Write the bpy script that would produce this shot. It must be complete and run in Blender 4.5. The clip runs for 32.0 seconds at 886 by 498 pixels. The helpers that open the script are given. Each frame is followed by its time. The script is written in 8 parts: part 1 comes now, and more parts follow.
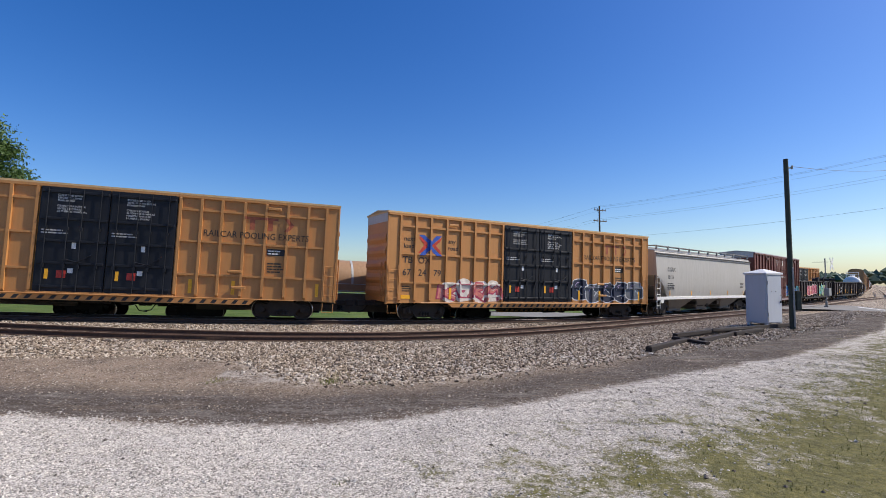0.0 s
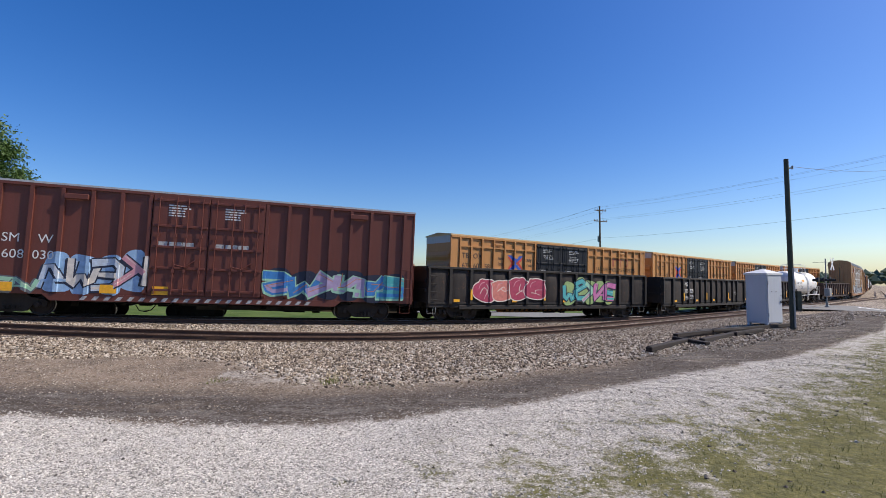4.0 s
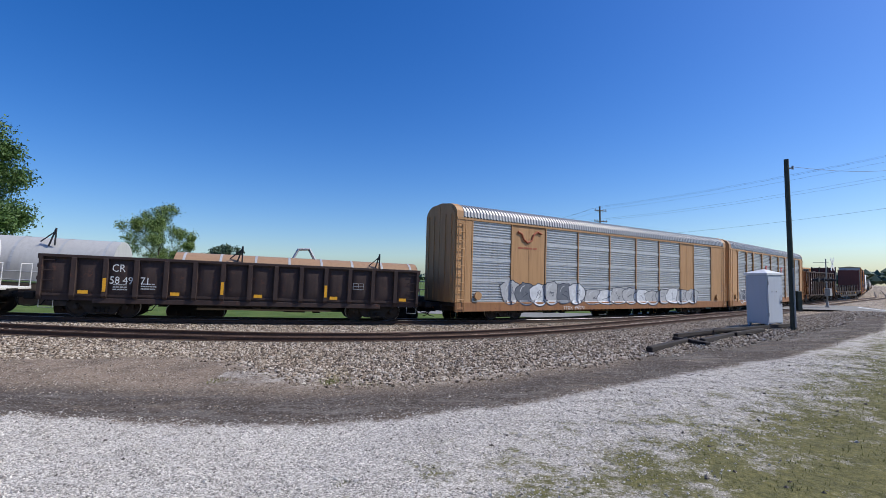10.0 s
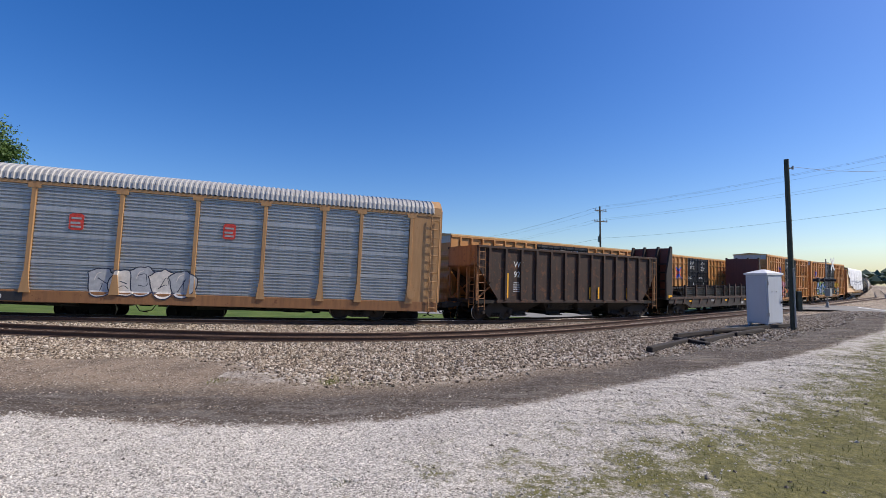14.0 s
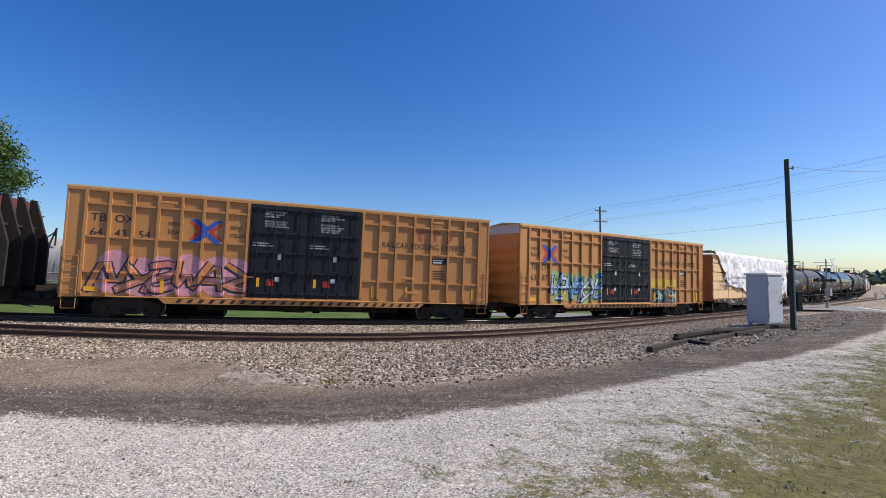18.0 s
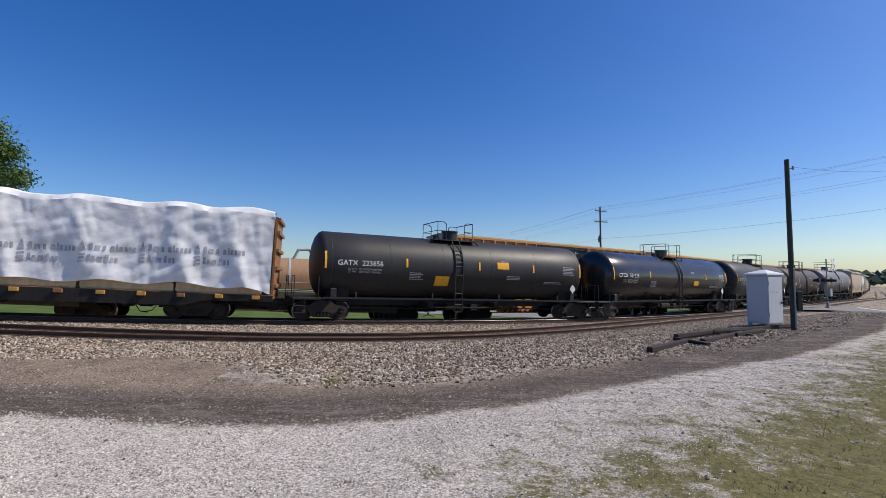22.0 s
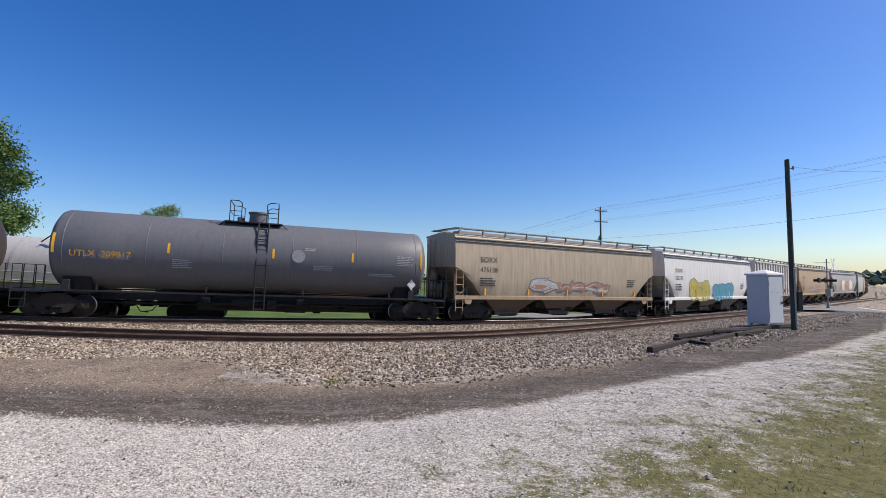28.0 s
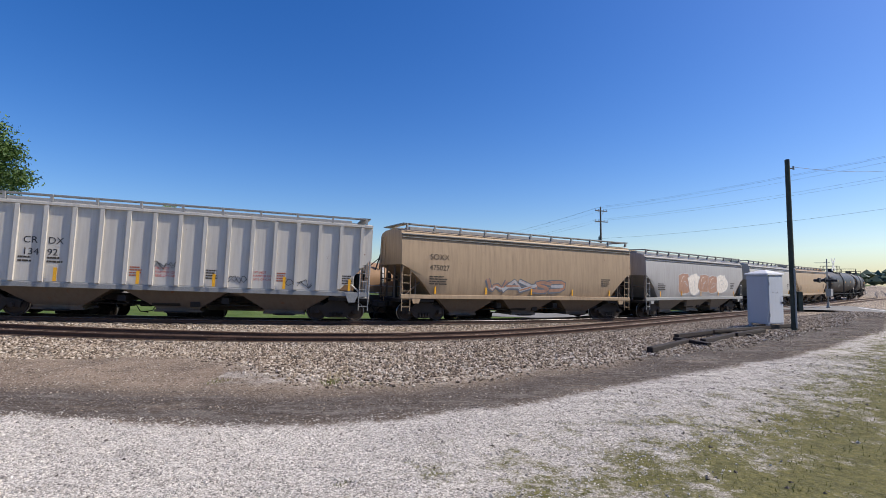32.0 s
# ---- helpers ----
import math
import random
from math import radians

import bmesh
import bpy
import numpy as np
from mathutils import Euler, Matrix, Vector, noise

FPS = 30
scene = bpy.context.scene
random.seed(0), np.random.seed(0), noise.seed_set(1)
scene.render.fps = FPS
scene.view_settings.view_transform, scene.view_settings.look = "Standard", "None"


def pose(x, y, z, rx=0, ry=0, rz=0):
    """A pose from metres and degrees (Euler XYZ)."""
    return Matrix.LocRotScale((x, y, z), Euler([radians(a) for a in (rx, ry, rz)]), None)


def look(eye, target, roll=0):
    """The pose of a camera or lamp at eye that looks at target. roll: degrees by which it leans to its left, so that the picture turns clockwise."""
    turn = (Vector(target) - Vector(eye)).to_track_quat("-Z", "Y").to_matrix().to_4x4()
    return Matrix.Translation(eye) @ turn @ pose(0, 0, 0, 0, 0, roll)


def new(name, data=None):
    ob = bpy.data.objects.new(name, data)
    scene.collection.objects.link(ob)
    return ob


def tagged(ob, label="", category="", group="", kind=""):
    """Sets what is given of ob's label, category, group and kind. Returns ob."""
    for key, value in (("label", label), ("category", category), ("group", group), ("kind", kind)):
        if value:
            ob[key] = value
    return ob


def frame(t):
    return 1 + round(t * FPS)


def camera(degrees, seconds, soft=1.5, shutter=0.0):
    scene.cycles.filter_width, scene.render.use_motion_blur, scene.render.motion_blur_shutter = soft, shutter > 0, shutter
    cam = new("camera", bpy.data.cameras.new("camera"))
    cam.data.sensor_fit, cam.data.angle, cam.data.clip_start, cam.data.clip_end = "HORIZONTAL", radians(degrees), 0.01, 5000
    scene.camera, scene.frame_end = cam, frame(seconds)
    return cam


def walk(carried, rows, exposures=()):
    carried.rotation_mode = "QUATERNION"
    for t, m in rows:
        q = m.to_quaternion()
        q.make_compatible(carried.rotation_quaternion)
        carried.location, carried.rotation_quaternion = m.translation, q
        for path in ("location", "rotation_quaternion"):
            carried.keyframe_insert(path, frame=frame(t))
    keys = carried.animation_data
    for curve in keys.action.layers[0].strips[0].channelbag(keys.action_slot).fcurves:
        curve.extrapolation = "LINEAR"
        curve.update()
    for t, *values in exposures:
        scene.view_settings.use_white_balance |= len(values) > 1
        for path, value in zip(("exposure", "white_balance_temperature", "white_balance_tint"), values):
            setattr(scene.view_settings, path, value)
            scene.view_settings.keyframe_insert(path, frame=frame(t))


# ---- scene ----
# ================= camera =================
SECONDS = 32.0
EYE = (0.0, 0.0, 2.266)
cam = camera(85.37, SECONDS, soft=0.5, shutter=0.0)


def view(turn, tilt):
    return pose(*EYE, 90 + 3.388 + tilt, 0, turn) @ pose(0, 0, 0, 0, 0, 0.295)


walk(cam, [(0.0, view(-0.06, -0.05)), (6.0, view(-0.02, -0.02)), (16.0, view(0.0, 0.0)),
           (24.0, view(0.03, 0.03)), (32.0, view(0.06, 0.03))],
     [(0.0, 0.25, 6500, 10), (8.6, 0.25, 6450, 10), (10.2, 0.13, 5950, 8), (10.9, 0.14, 6000, 8), (12.2, 0.23, 6500, 10), (19.6, 0.25, 6500, 10),
      (21.0, 0.04, 6500, 10), (22.1, 0.04, 6450, 10), (24.0, 0.17, 6450, 10), (25.2, 0.25, 6500, 10), (32.0, 0.25, 6500, 10)])

# ================= light =================
SUN_WAY = Vector((0.69, 0.02, 0.72)).normalized()
world = bpy.data.worlds.new("world")
scene.world = world
world.use_nodes = True
wn = world.node_tree.nodes
sky = wn.new("ShaderNodeTexSky")
sky.sky_type, sky.sun_disc = "NISHITA", False
sky.sun_elevation = math.asin(SUN_WAY.z)
sky.sun_rotation = math.atan2(SUN_WAY.x, SUN_WAY.y)
sky.altitude, sky.air_density, sky.dust_density, sky.ozone_density = 300.0, 1.0, 1.1, 4.0
deep = wn.new("ShaderNodeHueSaturation")
deep.inputs["Hue"].default_value, deep.inputs["Saturation"].default_value = 0.513, 1.34
world.node_tree.links.new(sky.outputs[0], deep.inputs["Color"])
world.node_tree.links.new(deep.outputs[0], wn["Background"].inputs[0])
wn["Background"].inputs[1].default_value = 0.124
sun = new("sun", bpy.data.lights.new("sun", "SUN"))
sun.data.energy, sun.data.angle, sun.data.color = 4.45, radians(0.53), (1.0, 0.91, 0.79)
sun.matrix_world = look(SUN_WAY * 200, (0, 0, 0))

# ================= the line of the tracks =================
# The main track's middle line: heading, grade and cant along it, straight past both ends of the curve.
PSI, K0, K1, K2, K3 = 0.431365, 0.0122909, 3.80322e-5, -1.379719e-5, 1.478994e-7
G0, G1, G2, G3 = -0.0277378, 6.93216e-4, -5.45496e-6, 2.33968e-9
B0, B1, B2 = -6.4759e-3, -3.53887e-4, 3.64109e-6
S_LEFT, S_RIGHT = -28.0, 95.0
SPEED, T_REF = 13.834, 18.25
GX, GW = np.polynomial.legendre.leggauss(14)


def heading(s):
    return PSI + K0 * s + K1 * s**2 / 2 + K2 * s**3 / 3 + K3 * s**4 / 4


def line(s):
    """x, y, z, heading and cant of the main track's middle at the length s along it."""
    s = np.asarray(s, float)
    c = np.clip(s, S_LEFT, S_RIGHT)
    h = heading(c[..., None] * (GX + 1) / 2)
    x, y = (np.cos(h) * GW).sum(-1) * c / 2, 26.1643 + (np.sin(h) * GW).sum(-1) * c / 2
    h = heading(c)
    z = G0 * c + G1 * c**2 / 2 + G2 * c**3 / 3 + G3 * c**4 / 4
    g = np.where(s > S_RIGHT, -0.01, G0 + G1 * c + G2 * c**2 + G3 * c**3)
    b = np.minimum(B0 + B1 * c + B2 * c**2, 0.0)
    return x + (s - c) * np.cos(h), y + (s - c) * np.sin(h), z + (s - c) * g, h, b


BACK_LAT, BACK_DROP = -4.0, -0.42


def near_lat(s):
    """Distance of the near side track from the main one."""
    return np.interp(s, [-30, -17, -13, -9, -4.7, -0.5, 3.6, 7.8, 12, 16.3, 20.6, 27, 40, 65], [4.9, 5.02, 5.26, 5.31, 5.2, 5.0, 4.76, 4.53, 4.32, 4.17, 4.07, 4.02, 4.15, 4.2])


def near_rise(s):
    """Height of the near side track over the main one."""
    return np.interp(s, [-26, -21, -17, -13, -8.8, -4.7, -0.5, 3.6, 7.8, 12, 16.3, 20.6, 27], [0.16, 0.127, 0.055, -0.046, -0.142, -0.189, -0.162, -0.069, 0.055, 0.168, 0.249, 0.296, 0.322])


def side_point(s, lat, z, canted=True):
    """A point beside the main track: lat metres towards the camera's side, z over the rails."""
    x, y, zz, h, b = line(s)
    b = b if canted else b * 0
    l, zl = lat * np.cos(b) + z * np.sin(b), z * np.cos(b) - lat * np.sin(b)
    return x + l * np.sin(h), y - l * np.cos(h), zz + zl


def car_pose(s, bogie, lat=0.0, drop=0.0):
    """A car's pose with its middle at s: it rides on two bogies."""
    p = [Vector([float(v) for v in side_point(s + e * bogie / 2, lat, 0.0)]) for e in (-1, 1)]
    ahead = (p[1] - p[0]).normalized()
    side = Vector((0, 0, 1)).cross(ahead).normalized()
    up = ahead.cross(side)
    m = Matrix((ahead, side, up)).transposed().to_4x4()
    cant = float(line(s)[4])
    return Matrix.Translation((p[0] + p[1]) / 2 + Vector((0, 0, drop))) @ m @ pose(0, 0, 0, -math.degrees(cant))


TABLE = np.linspace(-420, 520, 1881)
TX, TY, TZ, TH, TB = line(TABLE)


def beside(x, y):
    """The nearest length along the main track and the distance from it, towards the camera's side."""
    x, y = np.asarray(x, float).ravel(), np.asarray(y, float).ravel()
    s, lat = np.zeros(len(x)), np.zeros(len(x))
    for a in range(0, len(x), 4000):
        xs, ys = x[a:a + 4000, None], y[a:a + 4000, None]
        i = ((TX - xs) ** 2 + (TY - ys) ** 2).argmin(1)
        dx, dy = x[a:a + 4000] - TX[i], y[a:a + 4000] - TY[i]
        s[a:a + 4000] = TABLE[i] + dx * np.cos(TH[i]) + dy * np.sin(TH[i])
        lat[a:a + 4000] = dx * np.sin(TH[i]) - dy * np.cos(TH[i])
    return s, lat


def smooth(a, b, v):
    t = np.clip((v - a) / (b - a), 0, 1)
    return t * t * (3 - 2 * t)


def yard(s, lat):
    """Distance from the main track in the yard's own measure, which narrows where the tracks draw together."""
    return lat * (0.83 + 0.12 * smooth(8, 28, s))


def ground_at(x, y, s=None, lat=None):
    """Height of the ground."""
    if s is None:
        s, lat = beside(x, y)
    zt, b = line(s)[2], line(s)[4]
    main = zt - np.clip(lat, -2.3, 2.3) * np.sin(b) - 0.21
    main = main + BACK_DROP * smooth(1.5, 2.7, -lat)
    near = zt + near_rise(s) - 0.2
    z = main + (near - main) * smooth(1.7, 3.0, lat)
    # valley between the two front tracks
    z -= 0.10 * np.exp(-(((lat - 2.2) / 0.45) ** 2))
    # shoulder of the front track, then the flat yard in front of it
    out = yard(s, lat)
    fore = 0.30 * (1 - smooth(18, 45, s)) + (zt - 0.2) * smooth(18, 45, s)
    z = z + (fore - near) * smooth(6.0, 9.5, out)
    z -= 0.16 * np.exp(-(((out - 7.3) / 0.8) ** 2)) * (1 - smooth(14, 26, s))
    # behind the back track
    back = np.clip(zt, -1.2, 0.8) - 0.9
    z = z + (back - z) * smooth(6.0, 8.3, -lat)
    return z

# ================= materials =================
class Nodes:
    """A material's node tree, written in short."""

    def __init__(self, name):
        self.mat = bpy.data.materials.new(name)
        self.mat.use_nodes = True
        self.tree = self.mat.node_tree
        self.shader = self.tree.nodes["Principled BSDF"]
        self.space = None

    def add(self, kind, **sockets):
        node = self.tree.nodes.new("ShaderNode" + kind)
        for key, value in sockets.items():
            self.put(node, key, value)
        return node

    def put(self, node, key, value):
        if key[0] == "i" and key[1:].isdigit():
            socket = node.inputs[int(key[1:])]
        else:
            socket = node.inputs[key.replace("_", " ")]
        if isinstance(value, bpy.types.NodeSocket):
            self.tree.links.new(value, socket)
        else:
            socket.default_value = value

    def coords(self):
        if self.space is None:
            self.space = self.add("TexCoord").outputs["Object"]
        return self.space

    def world(self):
        return self.add("NewGeometry").outputs["Position"]

    def math(self, op, a, b=0.0, c=0.0):
        n = self.add("Math", i0=a, i1=b, i2=c)
        n.operation = op
        return n.outputs[0]

    def axes(self, vector):
        n = self.add("SeparateXYZ", i0=vector)
        return n.outputs[0], n.outputs[1], n.outputs[2]

    def scaled(self, vector, s, at=(0, 0, 0)):
        n = self.add("Mapping", Vector=vector)
        n.inputs["Scale"].default_value = s
        n.inputs["Location"].default_value = at
        return n.outputs[0]

    def noise(self, vector, scale, detail=3.0, rough=0.55):
        return self.add("TexNoise", Vector=vector, Scale=scale, Detail=detail, Roughness=rough).outputs["Fac"]

    def ramp(self, fac, a, b, lo=0.0, hi=1.0):
        n = self.add("MapRange", i0=fac, i1=a, i2=b, i3=lo, i4=hi)
        return n.outputs[0]

    def mix(self, fac, a, b, how="MIX"):
        n = self.tree.nodes.new("ShaderNodeMix")
        n.data_type, n.blend_type = "RGBA", how
        n.clamp_factor = True
        for key, value in ((0, fac), (6, a), (7, b)):
            if isinstance(value, bpy.types.NodeSocket):
                self.tree.links.new(value, n.inputs[key])
            else:
                n.inputs[key].default_value = value if key == 0 else (*value[:3], 1)
        return n.outputs[2]

    def colours(self, fac, stops, how="CONSTANT"):
        n = self.add("ValToRGB", i0=fac)
        n.color_ramp.interpolation = how
        while len(n.color_ramp.elements) < len(stops):
            n.color_ramp.elements.new(0.5)
        for e, (at, c) in zip(n.color_ramp.elements, stops):
            e.position, e.color = at, (*c, 1)
        return n.outputs[0]

    def bump(self, height, strength=0.3, distance=0.02):
        n = self.add("Bump", Height=height)
        n.inputs["Strength"].default_value, n.inputs["Distance"].default_value = strength, distance
        self.tree.links.new(n.outputs[0], self.shader.inputs["Normal"])

    def finish(self, colour, rough=0.6, metal=0.0, spec=0.5):
        self.put(self.shader, "Base_Color", colour if isinstance(colour, bpy.types.NodeSocket) else (*colour[:3], 1))
        self.put(self.shader, "Roughness", rough)
        self.put(self.shader, "Metallic", metal)
        self.put(self.shader, "Specular_IOR_Level", spec)
        return self.mat


def paint(name, c, rough=0.55, dirt=0.35, grime=(0.10, 0.075, 0.05), rust=0.15, rust_c=(0.16, 0.06, 0.025), metal=0.0, streak=1.0, fade=0.12, spec=0.4):
    """Weathered paint on steel: fading, run-down streaks, and rust."""
    n = Nodes(name)
    p = n.coords()
    big = n.noise(p, 0.55, 3)
    fine = n.noise(p, 14.0, 4, 0.65)
    runs = n.noise(n.scaled(p, (5.0, 5.0, 0.35)), 1.3, 3, 0.6)
    col = n.mix(n.ramp(big, 0.3, 0.7, 0, fade * 2), c, tuple(min(1, v * 1.25 + 0.03) for v in c))
    col = n.mix(n.ramp(fine, 0.35, 0.75, 0, fade), col, tuple(v * 0.6 for v in c))
    amount = n.math("MULTIPLY", n.ramp(runs, 0.42, 0.72, 0, streak), n.ramp(big, 0.25, 0.75, 0.35, 1.0))
    col = n.mix(n.math("MULTIPLY", amount, dirt), col, grime)
    spots = n.math("ADD", n.noise(p, 3.2, 5, 0.7), n.math("MULTIPLY", n.math("SUBTRACT", fine, 0.5), 0.25))
    col = n.mix(n.ramp(spots, 0.70 - rust * 0.35, 0.78 - rust * 0.35, 0, 0.85 if rust > 0 else 0), col, rust_c)
    n.bump(n.math("ADD", n.math("MULTIPLY", fine, 0.3), n.noise(p, 2.0, 2)), 0.25, 0.012)
    return n.finish(col, n.ramp(fine, 0.2, 0.8, rough - 0.1, rough + 0.15), metal, spec)


def plain(name, c, rough=0.6, metal=0.0, grain=20.0, vary=0.25, bump=0.2):
    n = Nodes(name)
    f = n.noise(n.coords(), grain, 4, 0.65)
    col = n.mix(n.ramp(f, 0.3, 0.7), tuple(v * (1 - vary) for v in c), tuple(min(1, v * (1 + vary * 0.6)) for v in c))
    n.bump(f, bump, 0.006)
    return n.finish(col, rough, metal)


YEL = (0.47, 0.222, 0.07)
M = {}
M["yellow"] = paint("yellow_paint", YEL, 0.5, 0.28, (0.2, 0.09, 0.025), 0.06, streak=0.8)
M["black_door"] = paint("black_paint", (0.009, 0.011, 0.016), 0.5, 0.25, (0.04, 0.036, 0.032), 0.05, spec=0.25)
M["galv"] = paint("galvanised", (0.46, 0.47, 0.48), 0.5, 0.35, (0.2, 0.17, 0.13), 0.1, metal=0.25)
M["roof_yellow"] = paint("roof_paint", (0.62, 0.42, 0.2), 0.55, 0.3, (0.3, 0.2, 0.1), 0.1)
M["under"] = paint("underframe", (0.011, 0.009, 0.008), 0.8, 0.5, (0.05, 0.035, 0.025), 0.2, (0.06, 0.03, 0.015))
M["bogie"] = paint("bogie_steel", (0.024, 0.018, 0.014), 0.8, 0.5, (0.05, 0.035, 0.025), 0.3, (0.055, 0.03, 0.018))
M["wheel"] = plain("wheel_steel", (0.035, 0.024, 0.018), 0.65, 0.3)
M["tread"] = plain("worn_steel", (0.42, 0.4, 0.38), 0.3, 0.9, 30, 0.15)
M["white"] = plain("white_marks", (0.75, 0.75, 0.72), 0.6, 0, 12, 0.25)
M["dimwhite"] = plain("faded_marks", (0.42, 0.42, 0.42), 0.7, 0, 12, 0.35)
M["black"] = plain("black_marks", (0.02, 0.02, 0.022), 0.6, 0, 12, 0.3)
M["dimblack"] = plain("faded_black_marks", (0.05, 0.036, 0.022), 0.6, 0, 12, 0.3)
M["reflector"] = plain("yellow_reflector", (0.85, 0.42, 0.02), 0.45, 0, 12, 0.15)
M["red"] = plain("red_marks", (0.55, 0.045, 0.03), 0.6, 0, 10, 0.35)
M["blue"] = plain("blue_marks", (0.03, 0.09, 0.42), 0.6, 0, 10, 0.3)
M["print"] = plain("printed_ink", (0.42, 0.42, 0.45), 0.6, 0, 10, 0.35)
M["ash"] = plain("grey_stencil", (0.33, 0.33, 0.34), 0.6, 0, 10, 0.3)
M["dimred"] = plain("faded_red_marks", (0.36, 0.1, 0.045), 0.6, 0, 10, 0.35)
M["brownpaint"] = paint("brown_paint", (0.13, 0.036, 0.024), 0.5, 0.35, (0.05, 0.03, 0.025), 0.1)
M["gon"] = paint("gondola_paint", (0.015, 0.0135, 0.0125), 0.7, 0.4, (0.05, 0.034, 0.026), 0.3, (0.085, 0.045, 0.03))
M["gon_rust"] = paint("gondola_rust", (0.021, 0.0165, 0.0145), 0.75, 0.5, (0.062, 0.041, 0.03), 0.3, (0.075, 0.038, 0.025))
M["gon_brown"] = paint("gondola_brown", (0.04, 0.024, 0.02), 0.75, 0.5, (0.085, 0.05, 0.038), 0.3, (0.1, 0.045, 0.03))
M["hopper_brown"] = paint("hopper_rust", (0.035, 0.022, 0.017), 0.75, 0.6, (0.09, 0.042, 0.024), 0.4, (0.12, 0.05, 0.025))
M["tank_white"] = paint("white_tank", (0.80, 0.79, 0.76), 0.42, 0.22, (0.35, 0.3, 0.24), 0.02, streak=0.7, fade=0.05)
M["tank_black"] = paint("black_tank", (0.02, 0.0195, 0.0195), 0.48, 0.3, (0.06, 0.055, 0.05), 0.03, streak=0.7)
M["tank_gloss"] = paint("gloss_tank", (0.012, 0.013, 0.017), 0.2, 0.15, (0.05, 0.05, 0.05), 0.0, streak=0.6, spec=0.6)
M["tank_brown"] = paint("brown_tank", (0.028, 0.021, 0.018), 0.6, 0.5, (0.09, 0.05, 0.035), 0.2)
M["tank_grey"] = paint("grey_tank", (0.13, 0.13, 0.14), 0.5, 0.4, (0.05, 0.045, 0.04), 0.04, streak=0.8)
M["steelblack"] = plain("black_steel", (0.02, 0.02, 0.021), 0.55, 0.1)
M["steelwhite"] = plain("white_steel", (0.72, 0.71, 0.68), 0.5, 0.05)
M["steelgrey"] = plain("grey_steel", (0.3, 0.3, 0.29), 0.6, 0.2)
# Dark grey standing in for the shade below the hopper eaves
M["eave"] = paint("eave_shade", (0.12, 0.115, 0.11), 0.6, 0.3, (0.06, 0.05, 0.045), 0.05)
M["hop_grey"] = paint("grey_hopper", (0.40, 0.385, 0.35), 0.5, 0.3, (0.16, 0.13, 0.1), 0.04, streak=0.9)
M["hop_grey_art"] = paint("grey_hopper_art", (0.34, 0.33, 0.32), 0.5, 0.4, (0.14, 0.12, 0.1), 0.06)
M["hop_tan"] = paint("tan_hopper", (0.38, 0.275, 0.17), 0.55, 0.6, (0.16, 0.11, 0.07), 0.08)
M["hop_tan_red"] = paint("tan_hopper_art", (0.43, 0.35, 0.25), 0.55, 0.55, (0.16, 0.11, 0.07), 0.08)
M["hop_white"] = paint("white_hopper", (0.62, 0.61, 0.59), 0.5, 0.35, (0.2, 0.18, 0.15), 0.03)
M["hop_rib"] = paint("ribbed_hopper", (0.56, 0.53, 0.475), 0.5, 0.4, (0.25, 0.2, 0.15), 0.04, fade=0.08)
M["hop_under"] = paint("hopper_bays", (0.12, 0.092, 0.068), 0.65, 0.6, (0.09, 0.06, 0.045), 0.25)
# Dirty grey bays, darkened further to hold the shade under the car
M["hop_under_grey"] = paint("shaded_grey_bays", (0.14, 0.125, 0.108), 0.65, 0.6, (0.09, 0.06, 0.045), 0.2)
M["rack_yellow"] = paint("rack_yellow", (0.42, 0.24, 0.105), 0.55, 0.5, (0.16, 0.07, 0.025), 0.14, (0.17, 0.06, 0.025))
M["rack_brown"] = paint("rack_brown", (0.28, 0.13, 0.05), 0.6, 0.6, (0.11, 0.05, 0.03), 0.3, (0.16, 0.06, 0.03))
M["slate"] = paint("rack_panel", (0.42, 0.43, 0.44), 0.4, 0.4, (0.09, 0.085, 0.08), 0.03, metal=0.4)
M["slate_cn"] = paint("rack_panel_light", (0.5, 0.505, 0.51), 0.42, 0.35, (0.15, 0.13, 0.11), 0.03, metal=0.35)
M["rack_roof"] = paint("rack_roof", (0.42, 0.41, 0.39), 0.45, 0.3, (0.25, 0.2, 0.15), 0.05, metal=0.3)
M["bulk_maroon"] = paint("bulkhead_maroon", (0.14, 0.045, 0.035), 0.6, 0.4, (0.05, 0.03, 0.025), 0.15)
M["lumber"] = plain("sawn_lumber", (0.76, 0.53, 0.29), 0.75, 0, 6, 0.16)
M["beam_yellow"] = paint("beam_yellow", (0.55, 0.3, 0.06), 0.55, 0.4, (0.15, 0.07, 0.03), 0.15)
M["coil_tan"] = paint("tan_cover", (0.34, 0.21, 0.12), 0.5, 0.35, (0.16, 0.09, 0.05), 0.05)
M["coil_silver"] = paint("silver_cover", (0.5, 0.485, 0.455), 0.45, 0.25, (0.25, 0.23, 0.2), 0.03, metal=0.2)
M["railsteel"] = plain("rail_side", (0.075, 0.042, 0.028), 0.75, 0.2, 9, 0.35)
M["railhead"] = plain("rail_head", (0.45, 0.42, 0.4), 0.35, 0.85, 9, 0.2)
M["rustyhead"] = plain("rusty_rail_head", (0.13, 0.075, 0.05), 0.55, 0.4, 9, 0.3)
M["creosote"] = plain("creosoted_wood", (0.02, 0.013, 0.0095), 0.85, 0, 7, 0.45, 0.5)
M["tie"] = plain("weathered_tie", (0.10, 0.08, 0.065), 0.9, 0, 7, 0.4, 0.5)
M["polewood"] = plain("pole_wood", (0.11, 0.085, 0.062), 0.85, 0, 5, 0.35, 0.4)
M["greenpole"] = plain("green_stained_pole", (0.045, 0.052, 0.038), 0.8, 0, 5, 0.35, 0.3)
